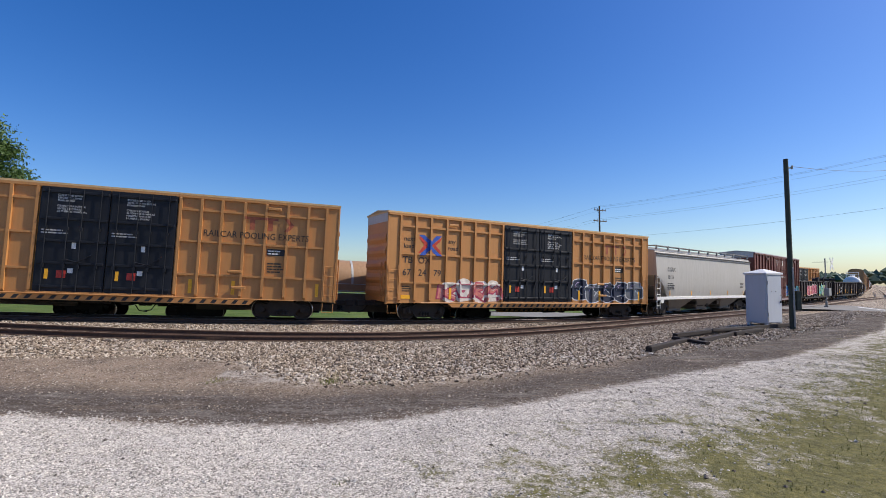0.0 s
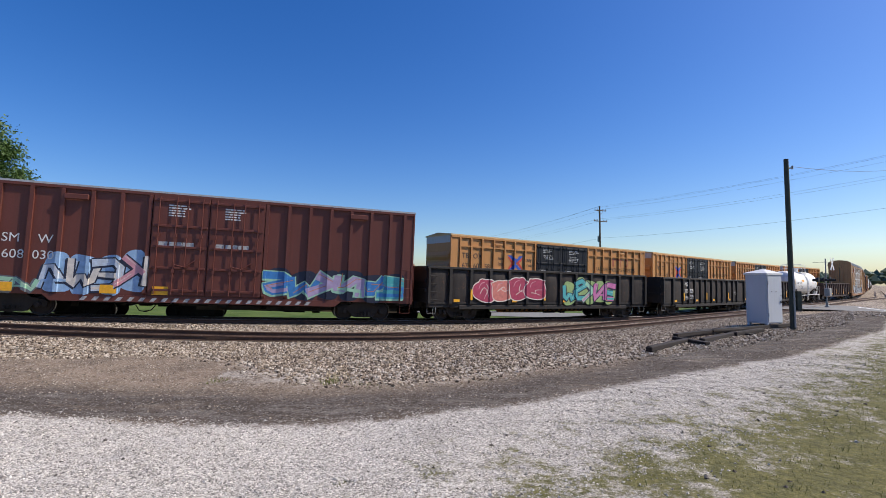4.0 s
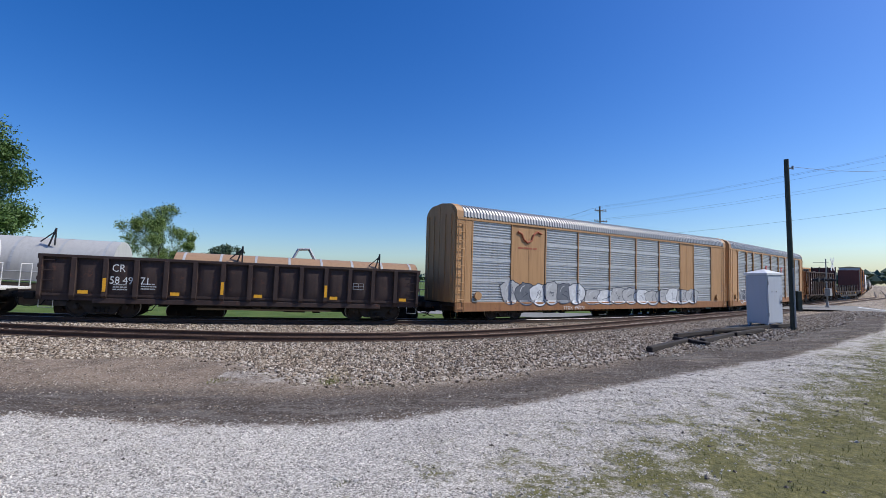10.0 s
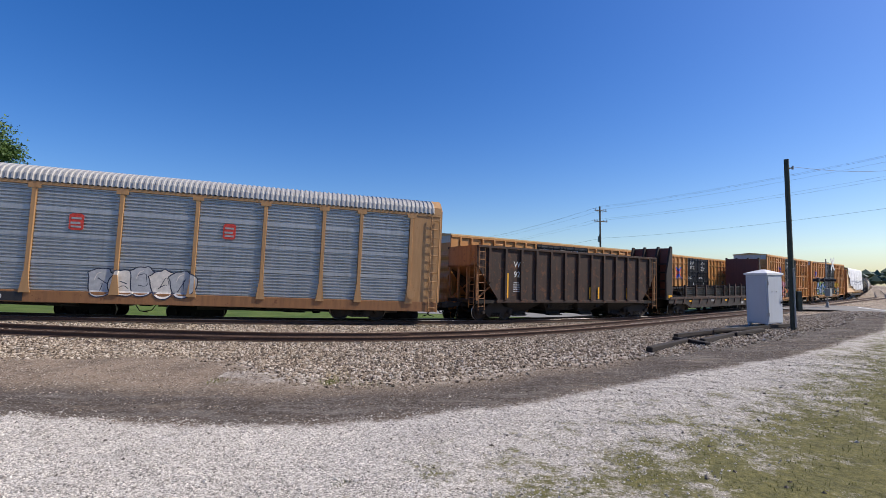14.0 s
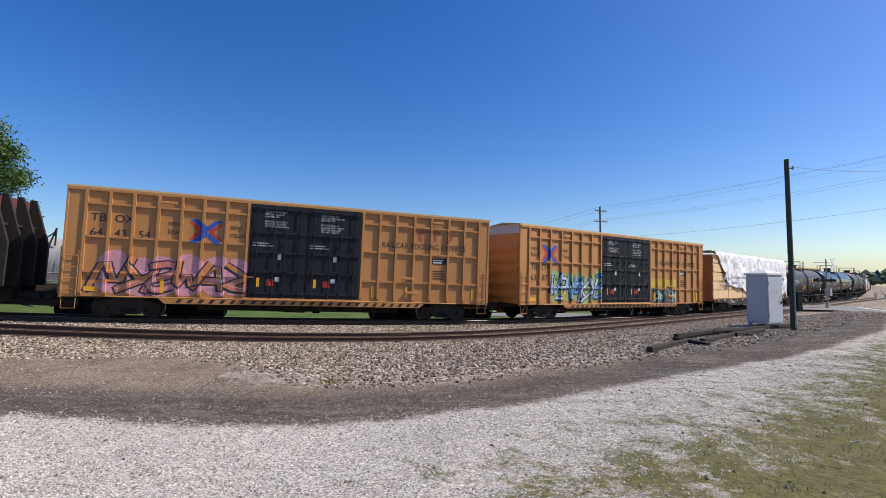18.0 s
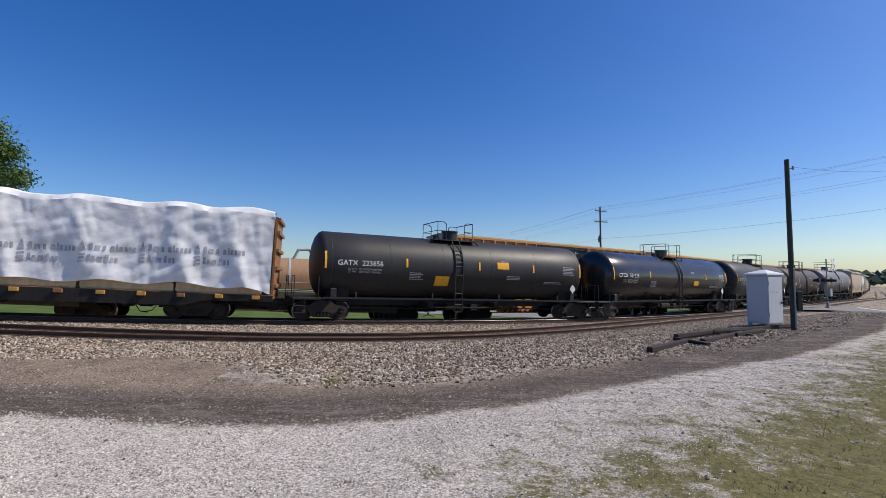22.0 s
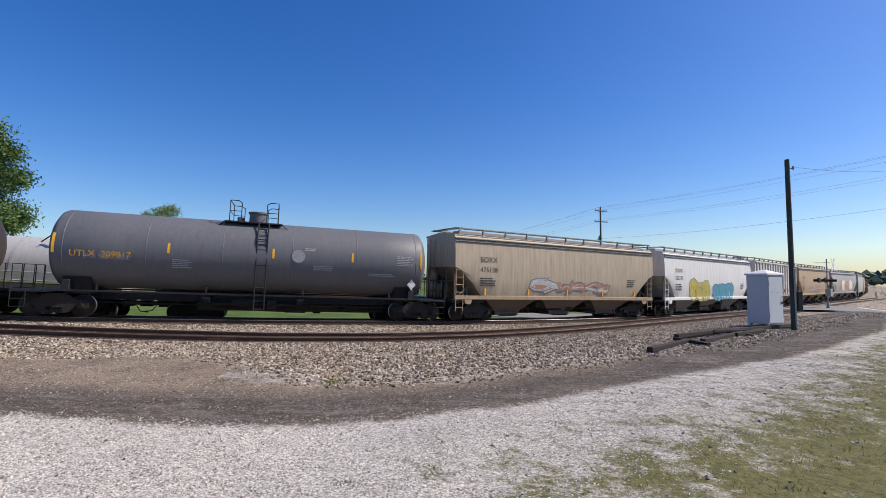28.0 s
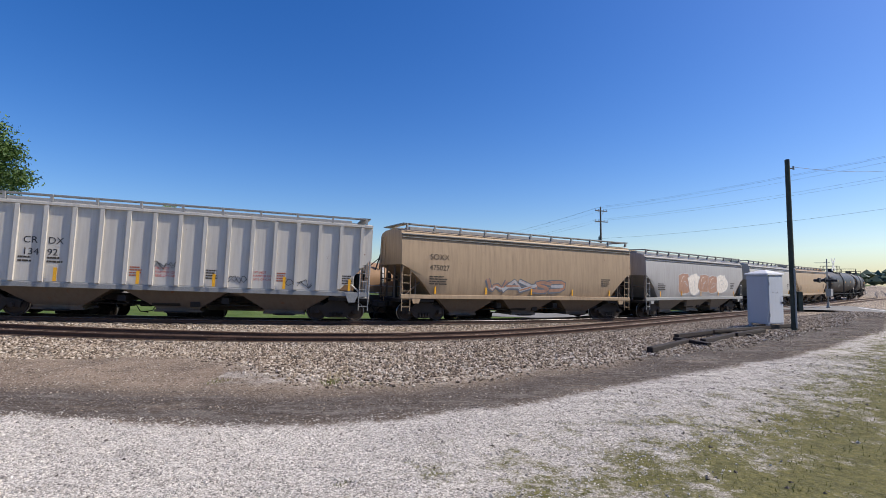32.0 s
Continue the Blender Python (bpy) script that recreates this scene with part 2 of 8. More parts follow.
M["cabinet"] = paint("cabinet_paint", (0.46, 0.485, 0.53), 0.5, 0.15, (0.3, 0.28, 0.25), 0.0, fade=0.05)
M["cabinet_roof"] = paint("cabinet_roof_paint", (0.66, 0.66, 0.66), 0.5, 0.15, (0.3, 0.28, 0.25), 0.0, fade=0.05)
M["wire"] = plain("wire", (0.05, 0.05, 0.055), 0.5, 0.4)
M["bark"] = plain("bark", (0.09, 0.07, 0.055), 0.9, 0, 9, 0.4, 0.6)
M["gon_art"] = paint("gondola_art", (0.02, 0.018, 0.017), 0.7, 0.45, (0.075, 0.048, 0.035), 0.3, (0.085, 0.045, 0.03))


def wrap_material():
    n = Nodes("white_wrap")
    p = n.coords()
    folds = n.noise(n.scaled(p, (1.0, 1.0, 2.2)), 1.5, 5, 0.6)
    creases = n.noise(n.scaled(p, (3.5, 1.0, 5.0)), 2.4, 4, 0.65)
    col = n.mix(n.ramp(folds, 0.3, 0.7), (0.72, 0.72, 0.72), (0.84, 0.84, 0.84))
    n.bump(n.math("ADD", folds, n.math("MULTIPLY", creases, 0.3)), 0.4, 0.04)
    return n.finish(col, 0.45, 0, 0.4)


M["wrap"] = wrap_material()


def leaf_material(name, a, b):
    n = Nodes(name)
    r = n.add("NewGeometry").outputs["Random Per Island"]
    col = n.mix(r, a, b)
    n.put(n.shader, "Subsurface_Weight", 0.0)
    return n.finish(col, 0.55, 0, 0.3)


M["leaf"] = leaf_material("dark_leaf", (0.042, 0.09, 0.022), (0.11, 0.17, 0.045))
M["leaf_light"] = leaf_material("spring_leaf", (0.10, 0.16, 0.04), (0.19, 0.25, 0.07))
# Distance haze is mixed into this greyer, bluer leaf green.
M["leaf_far"] = leaf_material("hazed_leaf", (0.06, 0.095, 0.055), (0.10, 0.14, 0.085))
for sp, c in dict(sky=(0.30, 0.46, 0.66), pale=(0.55, 0.62, 0.7), deep=(0.05, 0.22, 0.52), leaf=(0.30, 0.42, 0.16), coral=(0.6, 0.2, 0.16), rose=(0.62, 0.3, 0.34),
                   cream=(0.7, 0.64, 0.56), wine=(0.4, 0.05, 0.1), mauve=(0.42, 0.33, 0.5), orange=(0.6, 0.24, 0.08), night=(0.02, 0.025, 0.05), teal=(0.08, 0.40, 0.42),
                   mint=(0.35, 0.6, 0.42), pink=(0.55, 0.16, 0.36), gold=(0.40, 0.34, 0.07), sea=(0.06, 0.26, 0.36), ash=(0.42, 0.42, 0.42), smoke=(0.13, 0.14, 0.16),
                   rust=(0.36, 0.2, 0.13), silver=(0.62, 0.63, 0.64), sun=(0.6, 0.42, 0.06)).items():
    M["sp_" + sp] = plain("spray_" + sp, c, 0.5, 0, 5, 0.22, 0.1)
M["blade"] = leaf_material("grass_blade", (0.075, 0.095, 0.016), (0.21, 0.195, 0.05))
M["straw"] = leaf_material("dry_straw", (0.35, 0.27, 0.13), (0.5, 0.42, 0.24))


def stone_material(name, stops, rough=0.85):
    n = Nodes(name)
    r = n.add("NewGeometry").outputs["Random Per Island"]
    f = n.noise(n.world(), 60.0, 3, 0.6)
    col = n.colours(r, stops, "LINEAR")
    col = n.mix(n.ramp(f, 0.3, 0.7, 0, 0.4), col, (0.08, 0.07, 0.06))
    return n.finish(col, rough, 0, 0.3)


M["stone_white"] = stone_material("limestone_chips", [(0, (0.2, 0.182, 0.16)), (0.3, (0.47, 0.435, 0.385)), (1, (0.84, 0.785, 0.705))])
M["stone_ballast"] = stone_material("ballast_stones", [(0, (0.06, 0.043, 0.03)), (0.3, (0.22, 0.165, 0.115)), (0.65, (0.42, 0.33, 0.235)), (1, (0.72, 0.64, 0.53))])
M["stone_dark"] = stone_material("cinders", [(0, (0.04, 0.034, 0.029)), (0.6, (0.14, 0.117, 0.1)), (1, (0.52, 0.48, 0.43))])

# ================= shapes =================
class Form:
    """Points and faces of one part."""

    def __init__(self):
        self.v, self.f, self.k = [], [], []

    def face(self, ids, k=0):
        self.f.append(tuple(ids))
        self.k.append(k)

    def box(self, x0, x1, y0, y1, z0, z1, c=0.0, k=0):
        lo, hi = (min(x0, x1), min(y0, y1), min(z0, z1)), (max(x0, x1), max(y0, y1), max(z0, z1))
        n = len(self.v)
        if c <= 0:
            self.v += [(a, b, d) for a in (lo[0], hi[0]) for b in (lo[1], hi[1]) for d in (lo[2], hi[2])]
            for q in ((0, 1, 3, 2), (4, 6, 7, 5), (0, 4, 5, 1), (2, 3, 7, 6), (0, 2, 6, 4), (1, 5, 7, 3)):
                self.face([n + i for i in q], k)
            return self
        ids = {}
        for s in ((a, b, d) for a in (0, 1) for b in (0, 1) for d in (0, 1)):
            for axis in range(3):
                p = [(hi[i] if s[i] else lo[i]) + (0 if i == axis else (-c if s[i] else c)) for i in range(3)]
                ids[s, axis] = len(self.v)
                self.v.append(tuple(p))
        mid = [(a + b) / 2 for a, b in zip(lo, hi)]
        faces = []
        for a in range(3):
            b, d = [i for i in range(3) if i != a]
            for sa in (0, 1):
                ring = []
                for sb, sd in ((0, 0), (1, 0), (1, 1), (0, 1)):
                    s = [0, 0, 0]
                    s[a], s[b], s[d] = sa, sb, sd
                    ring.append(ids[tuple(s), a])
                faces.append(ring)
            for sb in (0, 1):
                for sd in (0, 1):
                    s0, s1 = [0, 0, 0], [0, 0, 0]
                    s0[b] = s1[b] = sb
                    s0[d] = s1[d] = sd
                    s1[a] = 1
                    faces.append([ids[tuple(s0), b], ids[tuple(s1), b], ids[tuple(s1), d], ids[tuple(s0), d]])
        for s in ((a, b, d) for a in (0, 1) for b in (0, 1) for d in (0, 1)):
            faces.append([ids[s, 0], ids[s, 1], ids[s, 2]])
        for q in faces:
            p = [Vector(self.v[i]) for i in q]
            nrm = (p[1] - p[0]).cross(p[2] - p[0])
            out = sum(p, Vector()) / len(p) - Vector(mid)
            self.face(q if nrm.dot(out) > 0 else q[::-1], k)
        return self

    def loft(self, rings, caps=True, closed=True, k=0):
        n, m = len(self.v), len(rings[0])
        for r in rings:
            self.v += [tuple(p) for p in r]
        for i in range(len(rings) - 1):
            for j in range(m if closed else m - 1):
                a, b = n + i * m + j, n + i * m + (j + 1) % m
                self.face((a, b, b + m, a + m), k)
        if caps:
            self.face([n + j for j in range(m)][::-1], k)
            self.face([n + (len(rings) - 1) * m + j for j in range(m)], k)
        return self

    def prism(self, poly, y0, y1, k=0):
        """A shape drawn in x and z, pushed along y."""
        return self.loft([[(x, y, z) for x, z in poly] for y in (y0, y1)], k=k)

    def prism_x(self, poly, x0, x1, k=0):
        """A shape drawn in y and z, pushed along x."""
        return self.loft([[(x, y, z) for y, z in poly] for x in (x0, x1)], k=k)

    def cyl(self, p0, p1, r0, r1=None, n=12, caps=True, k=0):
        p0, p1 = Vector(p0), Vector(p1)
        q = (p1 - p0).to_track_quat("Z", "Y").to_matrix()
        r1 = r0 if r1 is None else r1
        rings = [[p + q @ Vector((r * math.cos(2 * math.pi * i / n), r * math.sin(2 * math.pi * i / n), 0)) for i in range(n)]
                 for p, r in ((p0, r0), (p1, r1))]
        return self.loft(rings, caps, k=k)

    def tube(self, points, r, n=6, k=0):
        p = [Vector(q) for q in points]
        ways = [(b - a).normalized() for a, b in zip(p[:-1], p[1:])]
        side, rings = ways[0].orthogonal().normalized(), []
        for i, q in enumerate(p):
            if 0 < i < len(p) - 1:
                side = ways[i - 1].rotation_difference(ways[i]) @ side if ways[i - 1].dot(ways[i]) > -0.99 else side
            a, b = ways[max(i - 1, 0)], ways[min(i, len(ways) - 1)]
            d = (a + b).normalized()
            e = (side - d * side.dot(d)).normalized()
            g = d.cross(e)
            rings.append([q + (e * math.cos(6.2832 * j / n) + g * math.sin(6.2832 * j / n)) * r for j in range(n)])
        return self.loft(rings, k=k)

    def turned(self, m):
        self.v = [tuple(m @ Vector(p)) for p in self.v]
        return self

    def mesh(self, name, soft=False, mats=1):
        me = bpy.data.meshes.new(name)
        me.from_pydata(self.v, [], self.f)
        for _ in range(mats):
            me.materials.append(None)
        if any(self.k):
            me.polygons.foreach_set("material_index", self.k)
        if soft:
            me.polygons.foreach_set("use_smooth", [True] * len(me.polygons))
            me.set_sharp_from_angle(angle=radians(35))
        me.update()
        return me


def dressed(ob, *mats):
    for slot, m in zip(ob.material_slots, mats):
        slot.link, slot.material = "OBJECT", m
    return ob


KEPT = {}


def part(name, form, material, parent, label="", key=None, m=None, soft=False):
    """One mesh under a thing or a part. Parts with one key share their mesh."""
    mats = material if isinstance(material, tuple) else (material,)
    if key is None or key not in KEPT:
        me = form().mesh(name, soft, len(mats)) if callable(form) else form.mesh(name, soft, len(mats))
        if key is not None:
            KEPT[key] = me
    else:
        me = KEPT[key]
    ob = dressed(new(name, me), *mats)
    ob.parent = parent
    if m is not None:
        ob.matrix_basis = m
    return tagged(ob, label)


def thing(name, label, category, group="", m=None, kind=""):
    ob = new(name)
    ob.empty_display_size = 0.3
    if m is not None:
        ob.matrix_basis = m
    return tagged(ob, label, category, group, kind)


def solid(name, form, material, label, category, group="", m=None, kind="", soft=False):
    mats = material if isinstance(material, tuple) else (material,)
    ob = dressed(new(name, form.mesh(name, soft, len(mats))), *mats)
    if m is not None:
        ob.matrix_basis = m
    return tagged(ob, label, category, group, kind)


# ================= ground =================
def white_edge(x):
    return np.interp(x, [-40, -6.06, -2.79, -0.63, 1.01, 4.71, 8.66, 17.3, 30, 80], [7.06, 6.8, 6.41, 6.74, 7.51, 9.84, 12.16, 18.96, 32.04, 81.09])


def grass_edge(x):
    return np.interp(x, [-40, -1.0, 0.3, 1.1, 3.45, 7.25, 10.7, 14.0, 26, 80], [-10.46, 2.35, 3.79, 4.58, 6.02, 8.96, 11.9, 14.78, 24.2, 65.39])


def waves(x, y, scale, seed):
    """Soft uneven heights from sums of turned sine waves."""
    r = np.random.RandomState(seed)
    out = np.zeros_like(x)
    for k in range(7):
        a, f, ph = r.rand() * 6.28, (1 + 1.6 * r.rand()) / scale, r.rand() * 6.28
        out += np.sin((x * np.cos(a) + y * np.sin(a)) * f * 6.28 + ph)
    return out / 7


def graded(lo, hi, step, ends):
    mid = list(np.arange(lo, hi, step))
    up, d = [hi], step
    while up[-1] < ends[1]:
        d *= 1.16
        up.append(up[-1] + d)
    down, d = [lo], step
    while down[-1] > ends[0]:
        d *= 1.16
        down.append(down[-1] - d)
    return np.array(down[:0:-1] + mid + up)


def ground_material():
    n = Nodes("yard_ground")
    p = n.world()

    def attribute(name):
        a = n.add("Attribute")
        a.attribute_name = name
        return a.outputs["Fac"]

    mid, fine = n.noise(p, 1.1, 4, 0.6), n.noise(p, 9.0, 4, 0.65)
    wob = n.math("ADD", n.math("MULTIPLY", n.math("SUBTRACT", mid, 0.5), 1.1), n.math("MULTIPLY", n.math("SUBTRACT", fine, 0.5), 0.8))
    # crushed ballast
    cell = n.add("TexVoronoi", Vector=p, Scale=12.0)
    r = n.axes(cell.outputs["Color"])[0]
    ballast = n.colours(r, [(0, (0.02, 0.015, 0.012)), (0.35, (0.15, 0.112, 0.08)), (0.7, (0.34, 0.265, 0.185)), (1, (0.6, 0.52, 0.42))], "LINEAR")
    ballast = n.mix(n.ramp(n.noise(p, 0.35, 3), 0.42, 0.62, 0, 0.55), ballast, n.mix(0.5, ballast, (0.5, 0.47, 0.43)))
    # white limestone chips
    chip = n.add("TexVoronoi", Vector=p, Scale=64.0)
    r2 = n.axes(chip.outputs["Color"])[0]
    white = n.colours(r2, [(0, (0.12, 0.107, 0.092)), (0.22, (0.31, 0.283, 0.25)), (0.65, (0.52, 0.48, 0.425)), (1, (0.8, 0.745, 0.66))], "LINEAR")
    white = n.mix(n.ramp(n.noise(p, 0.8, 4, 0.6), 0.45, 0.7, 0, 0.45), white, n.mix(0.5, white, (0.2, 0.175, 0.155)))
    # trodden brown earth with stones in it
    grit = n.noise(p, 38.0, 4, 0.75)
    earth = n.mix(n.ramp(n.math("ADD", n.math("MULTIPLY", mid, 0.5), n.math("MULTIPLY", grit, 0.5)), 0.38, 0.62), (0.085, 0.06, 0.042), (0.28, 0.21, 0.15))
    earth = n.mix(n.ramp(r2, 0.68, 0.78, 0, 0.75), earth, (0.4, 0.34, 0.275))
    # dark cinders
    cinder = n.mix(n.ramp(n.math("ADD", n.math("MULTIPLY", fine, 0.45), n.math("MULTIPLY", grit, 0.55)), 0.36, 0.64), (0.018, 0.014, 0.011), (0.125, 0.1, 0.08))
    cinder = n.mix(n.ramp(r2, 0.84, 0.92, 0, 0.6), cinder, (0.36, 0.335, 0.31))
    # short grass
    green = n.mix(n.ramp(n.math("ADD", n.math("MULTIPLY", fine, 0.5), n.math("MULTIPLY", grit, 0.5)), 0.36, 0.64), (0.04, 0.045, 0.01), (0.17, 0.15, 0.044))
    field = n.mix(n.ramp(n.noise(p, 0.5, 4), 0.35, 0.65), (0.06, 0.10, 0.02), (0.11, 0.15, 0.04))
    col = earth
    col = n.mix(n.ramp(n.math("ADD", attribute("stony"), wob), -0.25, 0.25), col, ballast)
    col = n.mix(n.math("MULTIPLY", n.math("MULTIPLY", n.ramp(n.math("ADD", attribute("cinder"), n.math("MULTIPLY", wob, 0.8)), -0.3, 0.3), n.ramp(n.noise(n.scaled(p, (0.5, 1.6, 1.0)), 0.9, 5, 0.65), 0.30, 0.46, 0.35, 1.0)), 0.97), col, cinder)
    dusty = n.math("MULTIPLY", n.ramp(n.math("ADD", attribute("pale"), n.math("MULTIPLY", wob, 0.7)), -0.2, 0.35), n.ramp(n.noise(n.scaled(p, (0.6, 1.5, 1.0)), 1.5, 6, 0.72), 0.43, 0.55))
    col = n.mix(n.math("MULTIPLY", dusty, 0.92), col, n.mix(0.35, white, ballast))
    col = n.mix(n.ramp(n.math("ADD", attribute("white"), n.math("MULTIPLY", wob, 0.45)), -0.08, 0.08), col, white)
    patch = n.math("ADD", attribute("grass"), n.math("MULTIPLY", n.math("SUBTRACT", n.noise(p, 2.0, 9, 0.82), 0.5), 10.0))
    col = n.mix(n.ramp(attribute("grass"), -2.2, 1.0, 0, 0.5), col, n.mix(0.5, col, (0.1, 0.08, 0.055)))
    col = n.mix(n.ramp(patch, -0.7, 0.35, 0, 0.93), col, green)
    col = n.mix(n.ramp(n.math("ADD", attribute("field"), wob), -0.4, 0.4), col, field)
    ruts = n.noise(n.scaled(p, (0.4, 2.4, 1.0)), 1.3, 6, 0.7)
    col = n.mix(n.math("MULTIPLY", n.ramp(n.math("ADD", attribute("cinder"), wob), 0.1, 0.5), n.ramp(ruts, 0.5, 0.68, 0, 0.55)), col, (0.3, 0.27, 0.24))
    h = n.math("ADD", n.math("MULTIPLY", cell.outputs["Distance"], -1.0), n.math("MULTIPLY", chip.outputs["Distance"], -0.6))
    n.bump(n.math("ADD", h, n.math("MULTIPLY", fine, 0.5)), 0.5, 0.03)
    return n.finish(col, 0.92, 0, 0.15)


def zones(x, y, s, lat):
    """How far inside each kind of ground a place lies, in metres."""
    out = yard(s, lat)
    white = (white_edge(x) - y) * 0.65
    grass = (grass_edge(x) - y) * 0.61
    left = 1 - smooth(-3.0, 0.5, x)
    band = np.where(white < 0, np.minimum(-white, 1.75 - 0.5 * left + white * 1.0), -1)
    cinder = np.minimum(-white + 0.1, 1.12 + 0.75 * smooth(3, 9, x) + white)
    stony = np.maximum(8.6 - 1.3 * smooth(-6, -12, s) - out, -9) + 0.0
    stony = np.maximum(stony, smooth(16, 26, s) * 3.0 - 0.6)
    stony = np.maximum(stony, -white - 1.5 - 1.9 * (1 - smooth(-7, -1, x)))
    field = -(lat + 7.6)
    pale = np.where(x > -4.5, 0.45 - np.abs(-white - 2.0), -2.0)
    return dict(pale=np.where(out > 6, pale, -5), white=np.where(out > 6, white, -5), grass=np.where(out > 6, grass, -9), cinder=np.where(out > 7, cinder, -5), stony=np.where(lat < -6.6, -3, stony), field=field)


def build_ground():
    ax, ay = graded(-15, 24, 0.16, (-2600, 2600)), graded(2.6, 39, 0.2, (-300, 4200))
    X, Y = np.meshgrid(ax, ay)
    x, y = X.ravel(), Y.ravel()
    s, lat = beside(x, y)
    z = ground_at(x, y, s, lat)
    near = 1 - smooth(30, 70, np.hypot(x, y - 13))
    z += near * smooth(7.4, 9.6, lat) * (waves(x, y, 5.0, 1) * 0.05 + waves(x, y, 1.1, 2) * 0.018)
    z += near * smooth(7.4, 8.4, lat) * waves(x, y, 0.5, 3) * 0.008
    n, m = X.shape
    i = np.arange(n * m).reshape(n, m)
    q = np.stack([i[:-1, :-1], i[:-1, 1:], i[1:, 1:], i[1:, :-1]], -1).reshape(-1, 4)
    me = bpy.data.meshes.new("ground")
    me.from_pydata(np.stack([x, y, z], 1).tolist(), [], q.tolist())
    for name, values in zones(x, y, s, lat).items():
        a = me.attributes.new(name, "FLOAT", "POINT")
        a.data.foreach_set("value", np.ascontiguousarray(values, dtype=np.float32))
    me.polygons.foreach_set("use_smooth", [True] * len(me.polygons))
    me.materials.append(ground_material())
    tagged(new("ground", me), "gravel, cinder and grass yard beside railway ballast", "ground", kind="structure")


build_ground()


def scatter(name, points, size, material, label, category, seed, flat=0.7):
    """Small broken stones, joined."""
    r = np.random.RandomState(seed)
    n = len(points)
    base = np.array([(1, 0, 0), (-0.9, 0.1, 0), (0, 1, 0.1), (0.1, -1, 0), (0, 0.1, 1), (0, 0, -1)], float)
    tri = np.array([(0, 2, 4), (2, 1, 4), (1, 3, 4), (3, 0, 4), (2, 0, 5), (1, 2, 5), (3, 1, 5), (0, 3, 5)])
    v = base[None] * (0.65 + 0.7 * r.rand(n, 6, 1)) * np.array([1, 0.8, flat])
    a, b = r.rand(n) * 6.283, (r.rand(n) - 0.5) * 1.4
    ca, sa, cb, sb = np.cos(a)[:, None], np.sin(a)[:, None], np.cos(b)[:, None], np.sin(b)[:, None]
    x, y, z = v[..., 0], v[..., 1], v[..., 2]
    x, z = x * cb - z * sb, x * sb + z * cb
    x, y = x * ca - y * sa, x * sa + y * ca
    v = np.stack([x, y, z], -1) * (size * (0.55 + 0.9 * r.rand(n) ** 2))[:, None, None] + points[:, None, :]
    f = (tri[None] + 6 * np.arange(n)[:, None, None]).reshape(-1, 3)
    me = bpy.data.meshes.new(name)
    me.from_pydata(v.reshape(-1, 3).tolist(), [], f.tolist())
    me.materials.append(material)
    return tagged(new(name, me), label, category, kind="stuff")


def strewn(n, x0, x1, y0, y1, keep, seed, near=True):
    """Places on the ground inside a rectangle, thinned by keep(zones, lat)."""
    r = np.random.RandomState(seed)
    x, y = x0 + (x1 - x0) * r.rand(n), y0 + (y1 - y0) * r.rand(n)
    s, lat = beside(x, y)
    k = keep(zones(x, y, s, lat), s, lat, r.rand(n))
    x, y, s, lat = x[k], y[k], s[k], lat[k]
    z = ground_at(x, y, s, lat)
    fl = 1 - smooth(30, 70, np.hypot(x, y - 13))
    z += fl * smooth(7.4, 9.6, lat) * (waves(x, y, 5.0, 1) * 0.05 + waves(x, y, 1.1, 2) * 0.018) + fl * smooth(7.4, 8.4, lat) * waves(x, y, 0.5, 3) * 0.008
    return np.stack([x, y, z], 1)


def in_view(x, y, spread=0.98):
    return np.abs(x) < y * spread + 0.5


pts = strewn(330000, -10, 13, 4.2, 12.4, lambda q, s, lat, r: (q["white"] + (r - 0.5) * 0.5 > 0) & (q["grass"] < 0.6 - 3 * r), 5)
pts = pts[in_view(pts[:, 0], pts[:, 1])]
pts = pts[np.random.RandomState(9).rand(len(pts)) < np.clip(1.25 - pts[:, 1] * 0.065, 0.25, 1) * 1.0]
scatter("gravel", pts, 0.0145, M["stone_white"], "white crushed limestone chips spread over the yard", "gravel", 11)
pts = strewn(360000, -24, 30, 8.5, 35, lambda q, s, lat, r: (lat > 1.25) & (q["stony"] + 0.8 * (r - 0.5) > 0) & (s < 34) & (np.abs(np.abs(lat - near_lat(s)) - 0.72) > 0.1), 6)
pts = pts[in_view(pts[:, 0], pts[:, 1])]
pts = pts[np.random.RandomState(8).rand(len(pts)) < 0.85]
pts[:, 2] += 0.012
scatter("ballast", pts, 0.042, M["stone_ballast"], "grey-brown crushed stone ballast along the tracks", "ballast", 12)
pts = strewn(70000, -14, 20, 5.9, 21, lambda q, s, lat, r: (lat > 9.0) & (q["white"] < 0.1) & (r < 0.45), 7)
pts = pts[in_view(pts[:, 0], pts[:, 1])]
scatter("cinder_stones", pts, 0.014, M["stone_dark"], "loose dark and pale stones on cinder ground", "stones", 13)


pts = strewn(3400, -9, 14, 3.7, 13.7, lambda q, s, lat, r: (q["white"] > 0.1) & (q["grass"] < 1.0) & (r < 0.22), 41)
scatter("dark_stones", pts[in_view(pts[:, 0], pts[:, 1])], 0.026, M["stone_dark"], "scattered dark stones lying on white gravel", "stones", 42)


